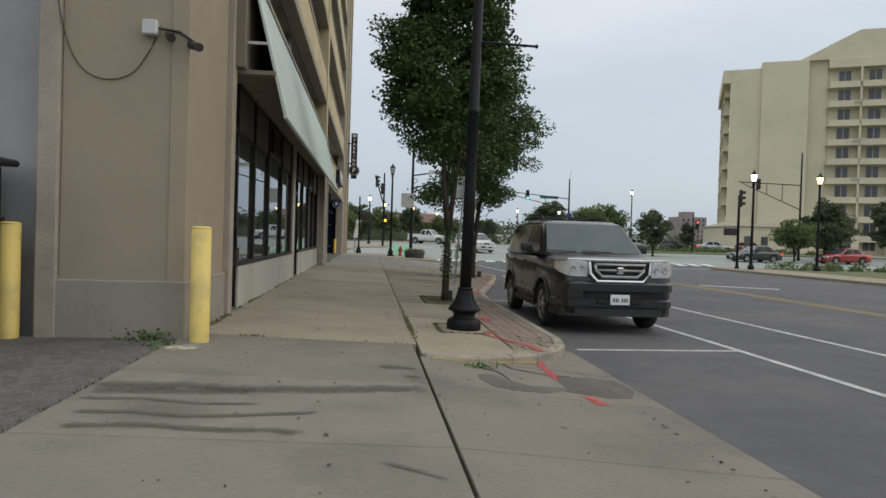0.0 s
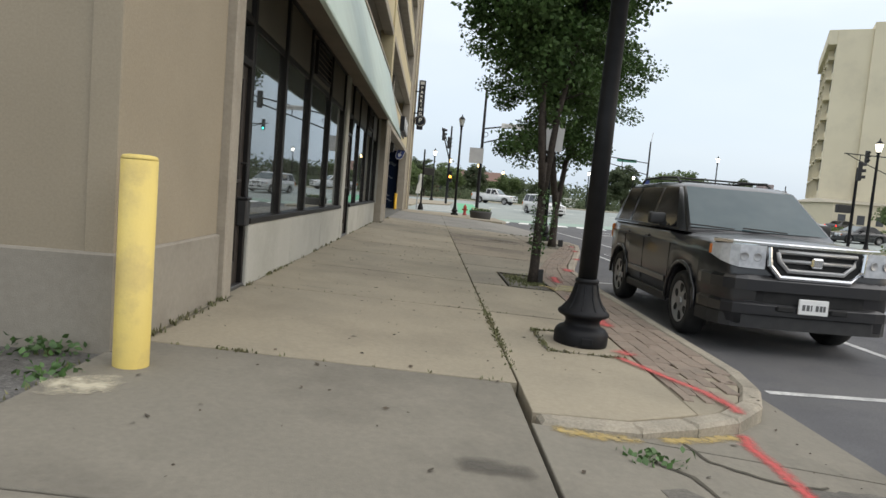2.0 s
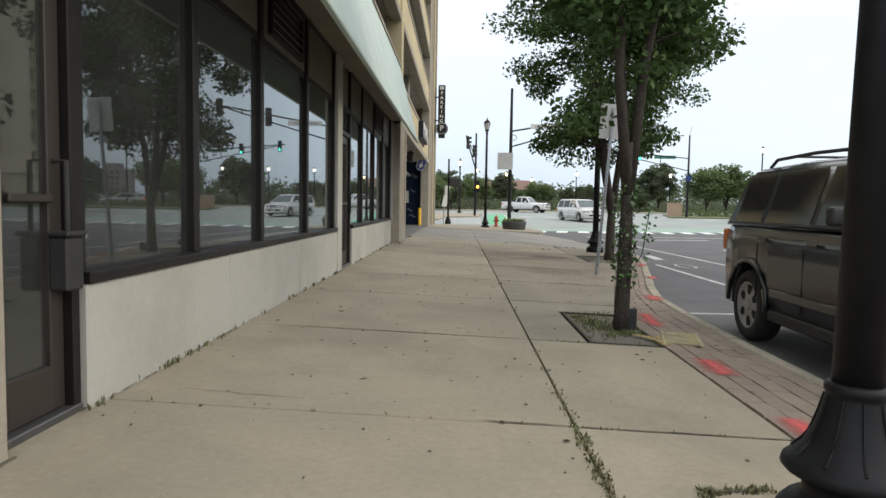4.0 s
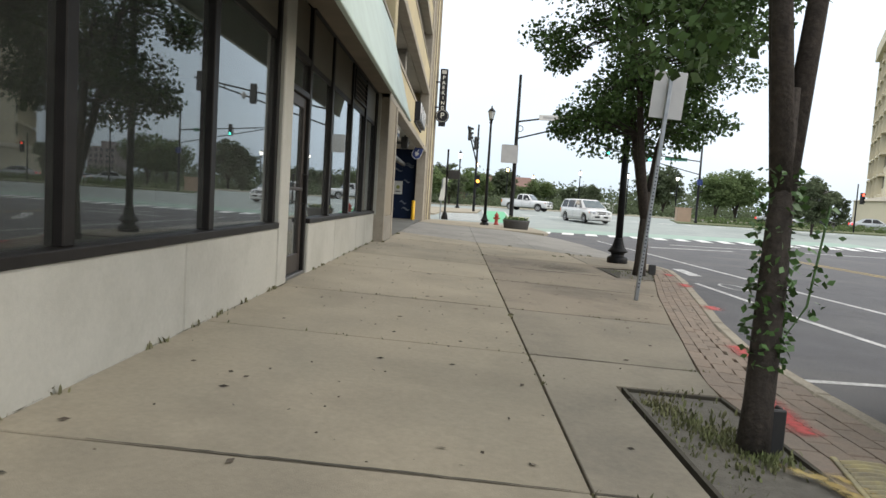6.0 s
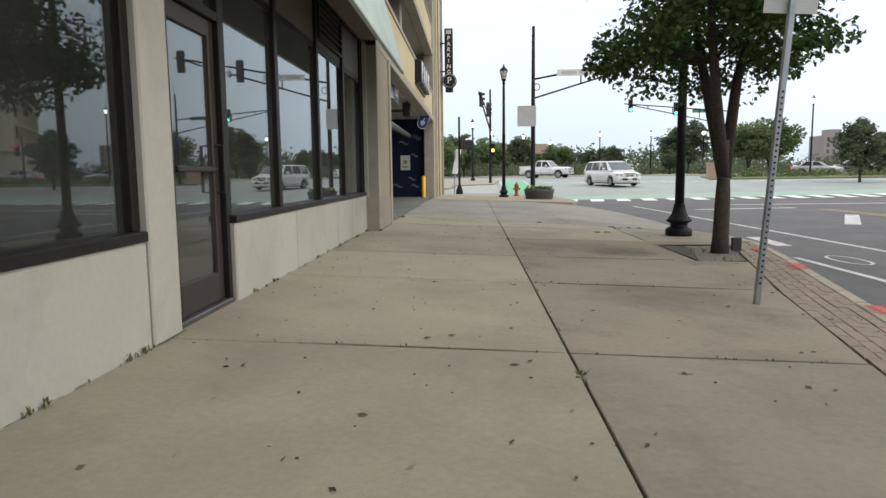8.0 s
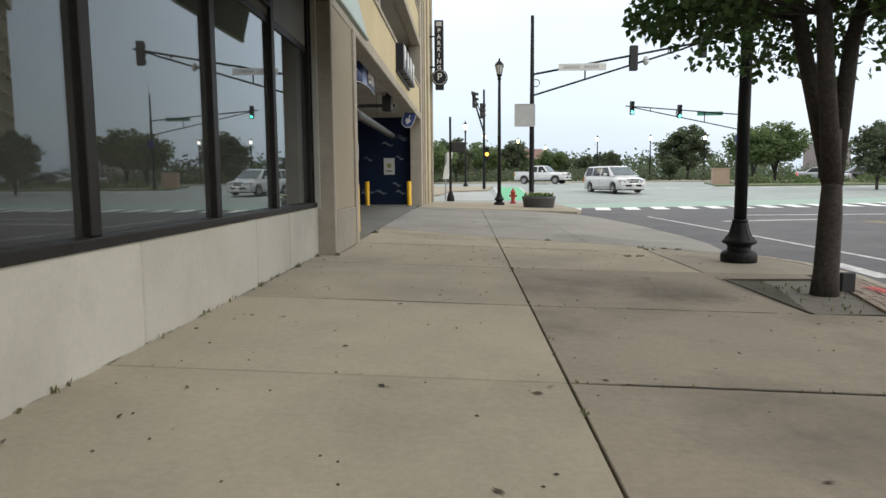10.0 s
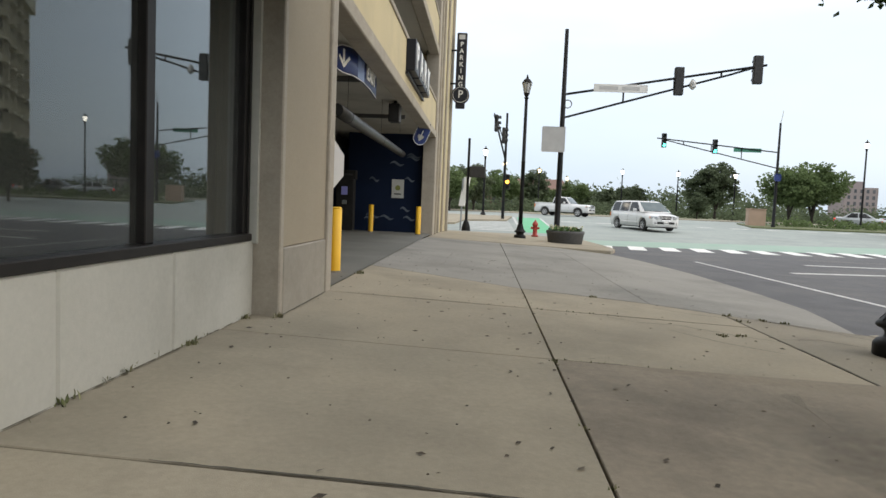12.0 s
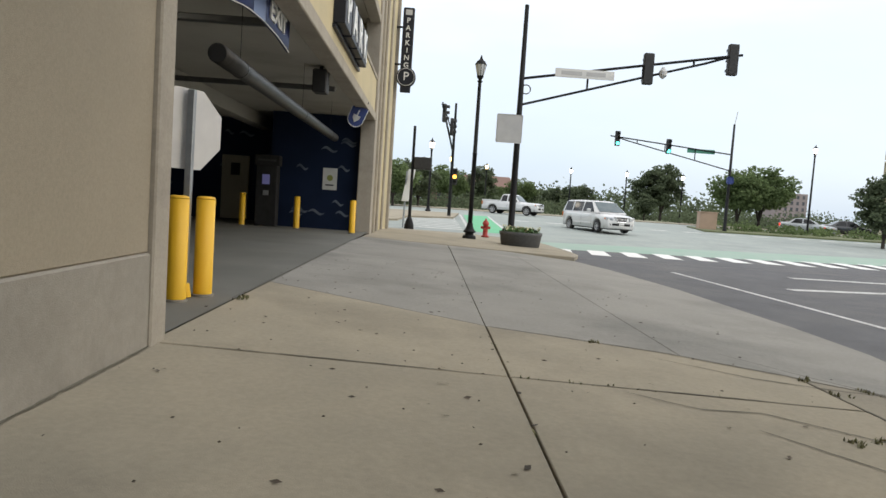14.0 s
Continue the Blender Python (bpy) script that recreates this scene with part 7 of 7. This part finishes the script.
def spray(name, pts, width, material, label, zf, seed, lift=0.006, category="paint mark"):
    """Sprayed or soaked-in mark along points: a thin strip whose colour thins out to its edges and ends."""
    fine, run = [], [0.0]
    for p, q in zip(pts, pts[1:]):
        k = max(2, int(math.hypot(q[0] - p[0], q[1] - p[1]) / 0.08))
        fine += [(p[0] + (q[0] - p[0]) * i / k, p[1] + (q[1] - p[1]) * i / k) for i in range(k)]
    fine.append(pts[-1])
    for p, q in zip(fine, fine[1:]):
        run.append(run[-1] + math.hypot(q[0] - p[0], q[1] - p[1]))
    vs, fs, uvs = [], [], []
    cross = (-1.0, -0.5, 0.0, 0.5, 1.0)
    for i, (x, y) in enumerate(fine):
        x1, y1 = fine[max(i - 1, 0)]
        x2, y2 = fine[min(i + 1, len(fine) - 1)]
        d = math.hypot(x2 - x1, y2 - y1)
        nx, ny = -(y2 - y1) / d, (x2 - x1) / d
        e = max(0.0, 1.0 - min(run[i], run[-1] - run[i]) / (width * 0.8))
        for c in cross:
            px_, py_ = x + nx * c * width, y + ny * c * width
            vs.append((px_, py_, zf(px_, py_) + lift))
            uvs.append((c, e))
        if i:
            o = 5 * i
            fs += [(o - 5 + k, o - 4 + k, o + 1 + k, o + k) for k in range(4)]
    ob = raw(name, vs, fs, material)
    layer = ob.data.uv_layers.new(name="spread")
    for lp in ob.data.loops:
        layer.data[lp.index].uv = uvs[lp.vertex_index]
    return tagged(ob, label, category, kind="structure")


def brick_z(x, y):
    return walk_z(x, y) + 0.003


red = "sprayed red utility mark on the pavement"
spray("paint_mark", [(1.55, 8.76), (1.68, 8.48), (1.8, 8.2), (1.95, 7.9), (2.02, 7.6), (2.0, 7.42)], 0.07, PAINTR, red, walk_z, 1, 0.013)
spray("paint_mark", [(1.99, 7.36), (1.91, 7.1), (1.92, 6.8), (1.88, 6.36)], 0.075, PAINTR, red, apron_z, 2, 0.006)
spray("paint_mark", [(1.97, 5.76), (2.02, 5.36)], 0.09, PAINTR, red, apron_z, 3, 0.007)
for i, (a, b, w) in enumerate((((1.62, 9.02), (1.74, 8.8), 0.12), ((1.86, 10.1), (1.88, 10.7), 0.12), ((1.92, 11.6), (1.95, 12.2), 0.14), ((2.0, 13.6), (2.1, 14.5), 0.12), ((2.62, 15.7), (2.7, 16.3), 0.16), ((3.42, 18.6), (3.5, 19.1), 0.15), ((3.95, 21.2), (4.05, 21.8), 0.15), ((4.25, 23.0), (4.3, 23.5), 0.14))):
    spray("paint_mark", [a, b], w, PAINTR, red, brick_z, 10 + i, 0.012)
spray("paint_mark", [(0.64, 6.80), (0.9, 6.82), (1.2, 6.85)], 0.08, PAINTYS, "worn yellow paint along the old kerb", apron_z, 5, 0.006)
spray("paint_mark", [(1.3, 6.93), (1.7, 7.14), (1.95, 7.28)], 0.07, PAINTYS, "worn yellow paint along the old kerb", apron_z, 9, 0.006)
spray("paint_mark", [(-1.98, 6.58), (-1.75, 6.64), (-1.55, 6.74)], 0.17, PAINTCR, "spilt cream paint beside the bollard", apron_z, 6, 0.006)
spray("paint_mark", [(1.58, 13.12), (1.72, 13.0), (1.8, 12.8), (1.78, 12.6)], 0.07, PAINTYS, "worn yellow paint beside the tree pit", walk_z, 8, 0.012)
spray("paint_mark", [(1.78, 13.1), (1.88, 12.95), (1.93, 12.7)], 0.05, PAINTYS, "worn yellow paint beside the tree pit", walk_z, 8, 0.012)
crack = "dark crack and tyre scuff in the concrete"
for i, (pts_, w) in enumerate((([(-1.95, 5.02), (-1.3, 5.1), (-0.95, 5.06), (-0.6, 5.13), (-0.1, 5.22), (0.25, 5.3), (0.52, 5.33)], 0.16), ([(-1.9, 4.86), (-1.3, 4.95), (-0.8, 4.98)], 0.13), ([(-1.75, 4.0), (-1.3, 4.07), (-0.9, 4.02), (-0.55, 4.06), (-0.35, 4.0)], 0.07), ([(-1.8, 4.3), (-1.45, 4.34), (-1.1, 4.28), (-0.75, 4.36), (-0.3, 4.5)], 0.055), ([(-1.9, 4.62), (-1.5, 4.68), (-1.1, 4.6), (-0.7, 4.66)], 0.05), ([(0.1, 3.55), (0.3, 3.42), (0.45, 3.3)], 0.03), ([(0.1, 6.2), (0.5, 6.15)], 0.1), ([(0.3, 5.8), (0.52, 5.76)], 0.09))):
    spray("stain", pts_, w, STREAK, "dark scuff and damp stain in the concrete", apron_z, 30 + i, 0.005, "stain")
spray("stain", [(-1.75, 4.5), (-1.2, 4.4), (-0.8, 4.45)], 0.5, STAIN_SHADE, "broad damp stain on the apron", apron_z, 58, 0.0045, "stain")
for i, pts_ in enumerate(([(0.98, 8.72), (0.98, 9.55)], [(0.98, 8.72), (1.68, 8.72)], [(0.98, 9.55), (1.3, 9.62)])):
    spray("stain", pts_, 0.025, STREAK, "dark dirty seam round the lamp's footing", walk_z, 40 + i, 0.005, "stain")
for i, (pts_, w) in enumerate((([(1.6, 22.6), (2.8, 22.9)], 0.5),)):
    spray("stain", pts_, w, STAIN_SHADE, "dark damp stain with painted tree shade on the sidewalk", slab_z, 60 + i, 0.006, "stain")
for i, (pts_, w) in enumerate((([(1.3, 23.4), (2.0, 23.2), (2.85, 23.3)], 0.9),)):
    spray("stain", pts_, w, STAIN_SHADE, "broad damp stain and painted tree shade round the tree pit", slab_z, 70 + i, 0.005, "stain")
for i, pts_ in enumerate(([(1.44, 6.97), (1.5, 6.72), (1.72, 6.6), (1.92, 6.56), (2.1, 6.63)], [(1.08, 6.6), (1.3, 6.45), (1.36, 6.1)])):
    blot("crack", pts_, 0.035, CRACK, crack, apron_z, 34 + i, 0.005, "crack")
for i, (pts_, w) in enumerate((([(1.9, 27.9), (2.5, 27.5), (3.3, 27.3), (4.1, 26.6)], 0.035), ([(2.6, 28.4), (3.1, 27.7), (3.6, 27.0), (4.15, 26.2)], 0.03), ([(2.96, 22.1), (2.93, 23.6), (2.965, 25.0), (2.95, 26.4), (2.96, 27.65)], 0.05), ([(0.62, 28.58), (1.3, 28.4), (2.08, 28.15), (2.9, 27.7), (3.3, 27.35), (3.72, 27.0)], 0.05), ([(-1.735, 27.1), (-1.75, 29.0), (-1.73, 31.5), (-1.745, 35.0), (-1.735, 38.5), (-1.75, 41.6)], 0.022), ([(-1.6, 10.55), (-0.9, 10.5)], 0.015), ([(0.1, 10.31), (0.55, 10.3)], 0.03))):
    blot("crack", pts_, w * 0.45, CRACK, crack, slab_z, 50 + i, 0.005, "crack")


jr = random.Random(77)
for k, yj in enumerate(CUTS[1:]):
    xe = 2.92 if yj > 22.2 else min(inner_x(yj), 2.9)
    n_ = 6
    line = [(0.6 + (xe - 0.6) * i / n_, yj + jr.uniform(-0.012, 0.012)) for i in range(n_ + 1)]
    blot("joint_dirt", line, 0.02, CRACK, "dark dirt packed in the slab joint", slab_z, 90 + k, 0.0025, "dirt")
    if k % 2:
        blot("joint_dirt", [(-1.6 + 0.7 * jr.random(), yj), (-0.3, yj + 0.006), (0.5, yj - 0.004)], 0.016, CRACK, "dark dirt packed in the slab joint", walk_z, 110 + k, 0.004, "dirt")
for k, pts_ in enumerate(([(1.3, 26.75), (1.7, 26.5), (2.1, 26.55), (2.6, 26.2), (2.93, 26.05)], [(1.9, 26.2), (2.3, 25.7), (2.7, 25.45)], [(2.98, 26.2), (3.4, 26.3), (3.7, 26.0)])):
    blot("crack", pts_, 0.014, CRACK, crack, slab_z, 130 + k, 0.005, "crack")


# ---- brick pavers between sidewalk and kerb ----
paver_me = bpy.data.meshes.new("paver")
bm = box(-0.5, 0.5, -0.146, 0.146, -0.06, 0.0)
bmesh.ops.bevel(bm, geom=[e for e in bm.edges if all(v.co.z > -0.01 for v in e.verts)], offset=0.008, segments=1, affect="EDGES")
bm.to_mesh(paver_me)
bm.free()
paver_me.materials.append(PAVER)
bricks = thing("brick_strip", "strip of worn red-brown brick pavers along the kerb", "paving", kind="structure")
prng = random.Random(2)
count = 0
late = []
y = 7.82
while y < 24.3:
    a, b = inner_x(y) + 0.004, (kerb_x(y) - 0.156 if y > 8.7 else lerp_table(((7.5, 1.9), (7.8, 2.08), (8.2, 2.3), (8.7, 2.464)), y))
    ang = math.degrees(math.atan2(inner_x(y + 0.3) - inner_x(y - 0.3), 0.6))
    wdt = (b - a) / 5
    for k in range(5):
        off = 0.15 * (k % 2)
        x = a + wdt * (k + 0.5) + math.tan(math.radians(ang)) * off
        m = pose(x, y + off, walk_z(x, y) + 0.004 + prng.uniform(-0.003, 0.003), prng.uniform(-0.5, 0.5), 2.2 * (x < 3.3) + prng.uniform(-0.5, 0.5), -ang + prng.uniform(-0.6, 0.6)) @ Matrix.Diagonal((wdt - 0.007, 1, 1, 1))
        if count < 300:
            o = new("paver", paver_me)
            o.parent = bricks
            o.matrix_basis = m
        else:
            late.append(m)
        count += 1
    y += 0.302
vs, fs = [], []
for m in late:
    o = len(vs)
    vs += [tuple(m @ v.co) for v in paver_me.vertices]
    fs += [tuple(o + i for i in p.vertices) for p in paver_me.polygons]
if vs:
    tagged(raw("paver_rest", vs, fs, PAVER_J, bricks), "brick pavers at the strip's far end", kind="stuff")

# dirt gathered along the foot of the wall
dirt = mat("wall_foot_dirt", (0.11, 0.10, 0.07), (0.16, 0.145, 0.11), 18, 1.0, 0.5, 80)
for i, (x, ya, yb, w) in enumerate(((-1.875, 7.3, 9.2, 0.03), (-1.85, 9.2, 9.47, 0.03), (-1.915, 10.05, 13.0, 0.04), (-1.915, 12.8, 17.0, 0.03), (-1.89, 17.0, 17.4, 0.03), (-1.915, 18.5, 22.0, 0.03), (-1.915, 21.8, 25.05, 0.045), (-1.665, 25.1, 26.95, 0.03))):
    blot("wall_dirt", [(x, ya), (x, yb)], w, dirt, "dark dirt line at the foot of the wall", walk_z, 80 + i, 0.006, "dirt")
# planter flowers
fr = np.random.default_rng(5)
a, r = fr.uniform(0, 6.28, 420), 0.55 * np.sqrt(fr.random(420))
fc = np.stack([r * np.cos(a), r * np.sin(a), 0.5 + 0.14 * fr.random(420)], 1)
tagged(leaf_mesh("foliage", fc[:270], np.tile((0, 0, 1.0), (270, 1)), 0.12, fr, VINE, planter, "green planter leaves"), kind="stuff")
tagged(leaf_mesh("flowers", fc[270:] + (0, 0, 0.06), np.tile((0, 0, 1.0), (150, 1)), 0.07, fr, FLOWER, planter, "pale yellow flowers"), kind="stuff")

# ---- across the street ----
far_side = tagged(raw("pavement_far", [(21.6, -60, -0.2), (25.0, -60, -0.2), (25.0, 40, -0.2), (24.0, 42.3, -0.22), (21.6, 40, -0.22), (21.6, -60, -0.6), (24.0, 42.3, -0.6), (21.6, 40, -0.6), (60, 42.3, -0.22), (60, 40, -0.2), (60, 42.3, -0.6)], [(0, 1, 2, 4), (2, 3, 4), (0, 4, 7, 5), (4, 3, 6, 7), (2, 9, 8, 3), (3, 8, 10, 6)], CONC), "pale concrete sidewalk across the street", "pavement", kind="structure")
tagged(raw("lawn_far", [(25.0, -60, -0.19), (60, -60, -0.19), (60, 40, -0.19), (25.0, 40, -0.19)], [(0, 1, 2, 3)], LAWN), "planted lawn strip across the street", "lawn", kind="structure")
tagged(raw("pavement_far_end", [(x, y, road_z(y) + (0.06 if y > 80 else 0.06)) for x, y in ((-90, 83.5), (150, 83.5), (150, 87.5), (-90, 87.5))] + [(-90, 83.5, 0), (150, 83.5, 0)], [(0, 1, 2, 3), (4, 5, 1, 0)], CONC), "pale sidewalk beyond the intersection", "pavement", kind="structure")
island = tagged(part("corner_island", prism([(-30, 58, road_z(58) + 0.1), (-3.5, 56.5, road_z(56.5) + 0.1), (-1.6, 58, road_z(58) + 0.1), (-1.2, 62, road_z(62) + 0.1), (1.6, 63.8, road_z(63.8) + 0.1), (2.2, 70, road_z(70) + 0.1), (-30, 70, road_z(70) + 0.1)], -1, 0), CONC), "pale concrete corner pavement beyond the side street", "pavement", kind="structure")
strip = tagged(part("planted_island", prism([(19.3, 68.5, road_z(68.5) + 0.1), (60, 70, road_z(70) + 0.1), (60, 82, road_z(82) + 0.1), (21, 76, road_z(76) + 0.1)], -1, 0), LAWN), "planted island with low shrubs behind a kerb", "lawn", kind="structure")
box1 = thing("utility_box", "tan metal utility box on the planted island", "utility box", pose(20.9, 72, road_z(72)))
part("box_body", box(-0.65, 0.65, -0.3, 0.3, 0, 1.3, 0.03), BOXTAN, box1)
part("lid", box(-0.7, 0.7, -0.35, 0.35, 1.3, 1.36, 0.01), BOXTAN, box1)
shed = thing("shed", "small white shed among the far trees", "shed", pose(22.4, 110, road_z(110) - 0.1))
part("wall", box(-0.95, 0.95, -0.8, 0.8, 0, 1.25), WHITE, shed)
part("roof", prism([(-1.1, -0.95), (1.1, -0.95), (1.1, 0.95), (-1.1, 0.95)], 1.25, 1.4), WHITE, shed)


def house(name, label, m, w, d, h, roof_h, material, roof_mat):
    t = thing(name, label, "building", m)
    part("wall", box(-w / 2, w / 2, -d / 2, d / 2, 0, h), material, t)
    raw("roof", [(-w / 2 - 0.3, -d / 2 - 0.3, h), (w / 2 + 0.3, -d / 2 - 0.3, h), (w / 2 + 0.3, d / 2 + 0.3, h), (-w / 2 - 0.3, d / 2 + 0.3, h), (-w / 2 + 0.5, 0, h + roof_h), (w / 2 - 0.5, 0, h + roof_h)], [(0, 1, 5, 4), (2, 3, 4, 5), (1, 2, 5), (3, 0, 4), (3, 2, 1, 0)], roof_mat, t)
    for i in range(int(w // 2.5)):
        x = -w / 2 + 1.25 + 2.5 * i
        part("window", box(x - 0.5, x + 0.5, -d / 2 - 0.03, -d / 2 + 0.01, 1.0, 2.2), APTGLASS, t)
    return t


house("brick_building", "low red brick building behind the far trees", pose(7.0, 132, 0.62), 13, 8, 3.4, 1.9, REDBRICK, REDBRICK)
house("low_building", "low cream building at the far lot", pose(60, 92, 0.5), 18, 10, 3.6, 0.6, APT, APT_D)
tower = thing("tower_block", "distant brown apartment tower beyond the trees", "building", pose(149.5, 300, 0.6))
part("wall", box(-6.5, 6.5, -6, 6, 0, 14), TOWER, tower)
part("penthouse", box(-3, 2, -3, 3, 14, 16.5), TOWER, tower)
for i in range(5):
    for j in range(5):
        part("window", box(-5.2 + 2.4 * i, -4.2 + 2.4 * i, -6.06, -5.98, 1.8 + 2.5 * j, 3.2 + 2.5 * j), APTGLASS, tower)


# ---- apartment block ----
def apartment():
    a = thing("apartment_building", "tall cream concrete apartment block with rows of balconies", "apartment building", pose(53.5, 95, 0.45, 0, 0, -27))
    part("wall", box(0, 4.2, 0.4, 21, 0, 27.4, 0.03), APT, a)
    part("wall", box(4.2, 10.4, 0, 21, 0, 28.2, 0.03), APT, a)
    part("wall", box(10.4, 13.0, 1.3, 21, 0, 28.2), APT, a, "recessed wall strip")
    part("wall", box(13.0, 36, 1.5, 21, 0, 27.0), APT, a)
    part("wall", box(36, 50, 0, 21, 0, 28.2), APT, a)
    raw("roof", [(9.0, 0.6, 28.2), (16.8, 0.6, 32.2), (30, 0.6, 32.2), (36, 0.6, 28.2), (9.0, 18, 28.2), (16.8, 18, 32.2), (30, 18, 32.2), (36, 18, 28.2)], [(0, 1, 2, 3), (4, 7, 6, 5), (0, 4, 5, 1), (1, 5, 6, 2), (2, 6, 7, 3), (0, 3, 7, 4)], APT, a)
    part("parapet", box(13.0, 36, 0.3, 1.5, 26.9, 28.2, 0.03), APT, a)
    part("cornice", box(-1.1, 0.0, 0.4, 21, 25.4, 27.4, 0.05), APT, a, "projecting roof edge")
    fh = 2.76
    for k in range(10):
        z = 26.9 - fh * (k + 1)
        if z > 0.4:
            part("balcony_slab", box(13.0, 36, 0.2, 1.5, z - 0.12, z + 0.1), APT, a)
            part("balcony_front", box(13.2, 36, 0.2, 0.3, z + 0.1, z + 0.75), APT, a, "cream balcony parapet")
        for i in range(6):
            s = 15.2 + 3.8 * i
            w = part("window", box(s - 0.75, s + 0.75, 1.42, 1.52, max(z, 0) + 0.75, max(z, 0) + 2.45), APTGLASS, a)
            part("window_post", box(s - 0.04, s + 0.04, 1.38, 1.42, max(z, 0) + 0.75, max(z, 0) + 2.45), APT, w)
            if i in (0, 2) and k % 2:
                part("air_unit", box(s + 1.0, s + 2.0, 0.12, 0.2, max(z, 0) + 0.3, max(z, 0) + 0.6), APT_D, a)
        for i in range(4):
            yy = 2.8 + 4.8 * i
            part("side_window", box(-0.04, 0.02, yy - 0.9, yy + 0.9, max(z, 0) + 0.7, max(z, 0) + 2.2), APTGLASS, a)
            part("window_hood", box(-0.75, 0.0, yy - 1.2, yy + 1.2, max(z, 0) + 2.25, max(z, 0) + 2.5), APT, a)
            part("side_fin", box(-0.7, 0.0, yy + 1.2, yy + 1.4, max(z, 0), max(z, 0) + 2.3), APT, a)
    for i in range(5):
        s = 17.1 + 3.8 * i
        part("divider", box(s - 0.12, s + 0.12, 0.2, 1.5, 0, 26.9), APT, a)
    part("side_base", box(49.9, 50.0, 0, 21, 0, 2), APT_D, a)


apartment()

# ---- far trees and shrubs ----
far_kinds = []
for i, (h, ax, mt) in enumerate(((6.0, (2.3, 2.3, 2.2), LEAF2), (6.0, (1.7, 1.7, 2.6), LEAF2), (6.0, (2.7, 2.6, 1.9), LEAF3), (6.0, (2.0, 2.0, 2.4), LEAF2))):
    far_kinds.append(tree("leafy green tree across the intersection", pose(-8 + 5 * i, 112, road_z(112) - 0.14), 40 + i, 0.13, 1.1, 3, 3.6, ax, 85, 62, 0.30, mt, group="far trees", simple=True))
frng = random.Random(17)


def plant(kind, x, y, s, zoff=0.0):
    copy_thing(far_kinds[kind], pose(x, y, road_z(y) - 0.14 + zoff, 0, 0, frng.uniform(0, 360)) @ Matrix.Diagonal((s * frng.uniform(0.9, 1.15), s * frng.uniform(0.9, 1.15), s, 1)))


for i in range(15):
    x = -30 + i * 2.4 + frng.uniform(-1, 1)
    plant(frng.choice((0, 0, 1, 2, 3)), x, frng.uniform(101, 135), frng.uniform(0.52, 0.86))
for i in range(16):
    plant(frng.choice((0, 2, 3)), -34 + i * 2.2, frng.uniform(74, 98), frng.uniform(0.5, 0.8))
for x, y, k, s in ((26.9, 80, 2, 0.98), (29.6, 81.5, 2, 1.05), (30, 108, 3, 1.25), (28.3, 109, 0, 1.05), (42.0, 84, 1, 0.66), (24, 96, 0, 0.5), (18, 99, 1, 0.62), (44.0, 60, 1, 1.05), (39.5, 58, 2, 0.75), (27.5, 62, 3, 0.8), (48, 64, 0, 1.0), (56, 66, 1, 1.2)):
    plant(k, x, y, s)
for i in range(13):
    plant(frng.choice((0, 1, 2, 3)), 5.5 + 1.55 * i + frng.uniform(-0.5, 0.5), frng.uniform(112, 138), frng.uniform(0.6, 0.9))
for i in range(22):
    plant(frng.choice((0, 1, 2, 3)), frng.uniform(46, 95), -60 + i * 5.2, frng.uniform(1.0, 1.6))


def shrubs(name, label, spots, size, material, seed):
    r = np.random.default_rng(seed)
    cs = []
    for x, y, z, h, n in spots:
        g = r.normal(size=(n, 3))
        g /= np.linalg.norm(g, axis=1)[:, None]
        g *= r.uniform(0.5, 1.0, (n, 1)) ** 0.4
        g[:, 2] = np.abs(g[:, 2])
        cs.append(g * (h * 1.2, h * 1.2, h) * (1 + 0.15 * r.normal(size=(n, 1))) + (x, y, z))
    c = np.concatenate(cs)
    return tagged(leaf_mesh(name, c, np.tile((0, 0, 1.0), (len(c), 1)), size, r, material, None), label, "shrubs", kind="stuff")


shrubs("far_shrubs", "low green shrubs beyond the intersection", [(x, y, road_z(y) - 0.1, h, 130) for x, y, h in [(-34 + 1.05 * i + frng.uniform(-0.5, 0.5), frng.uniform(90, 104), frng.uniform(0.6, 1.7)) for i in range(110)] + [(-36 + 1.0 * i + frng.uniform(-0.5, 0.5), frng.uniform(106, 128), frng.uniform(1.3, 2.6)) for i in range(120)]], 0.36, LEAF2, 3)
shrubs("island_shrubs", "low shrubs and ornamental grass on the planted island", [(x, y, road_z(y) + 0.05, h, 90) for x, y, h in [(22 + 0.62 * i, frng.uniform(71.5, 75.5) + 0.05 * i, frng.uniform(0.35, 0.75)) for i in range(58)]], 0.22, LEAF3, 4)
shrubs("corner_shrubs", "low planted shrubs along the far sidewalk", [(25.6 + 0.5 * i, frng.uniform(38.0, 40.2), -0.2, frng.uniform(0.3, 0.6), 90) for i in range(60)], 0.16, LEAF3, 5)
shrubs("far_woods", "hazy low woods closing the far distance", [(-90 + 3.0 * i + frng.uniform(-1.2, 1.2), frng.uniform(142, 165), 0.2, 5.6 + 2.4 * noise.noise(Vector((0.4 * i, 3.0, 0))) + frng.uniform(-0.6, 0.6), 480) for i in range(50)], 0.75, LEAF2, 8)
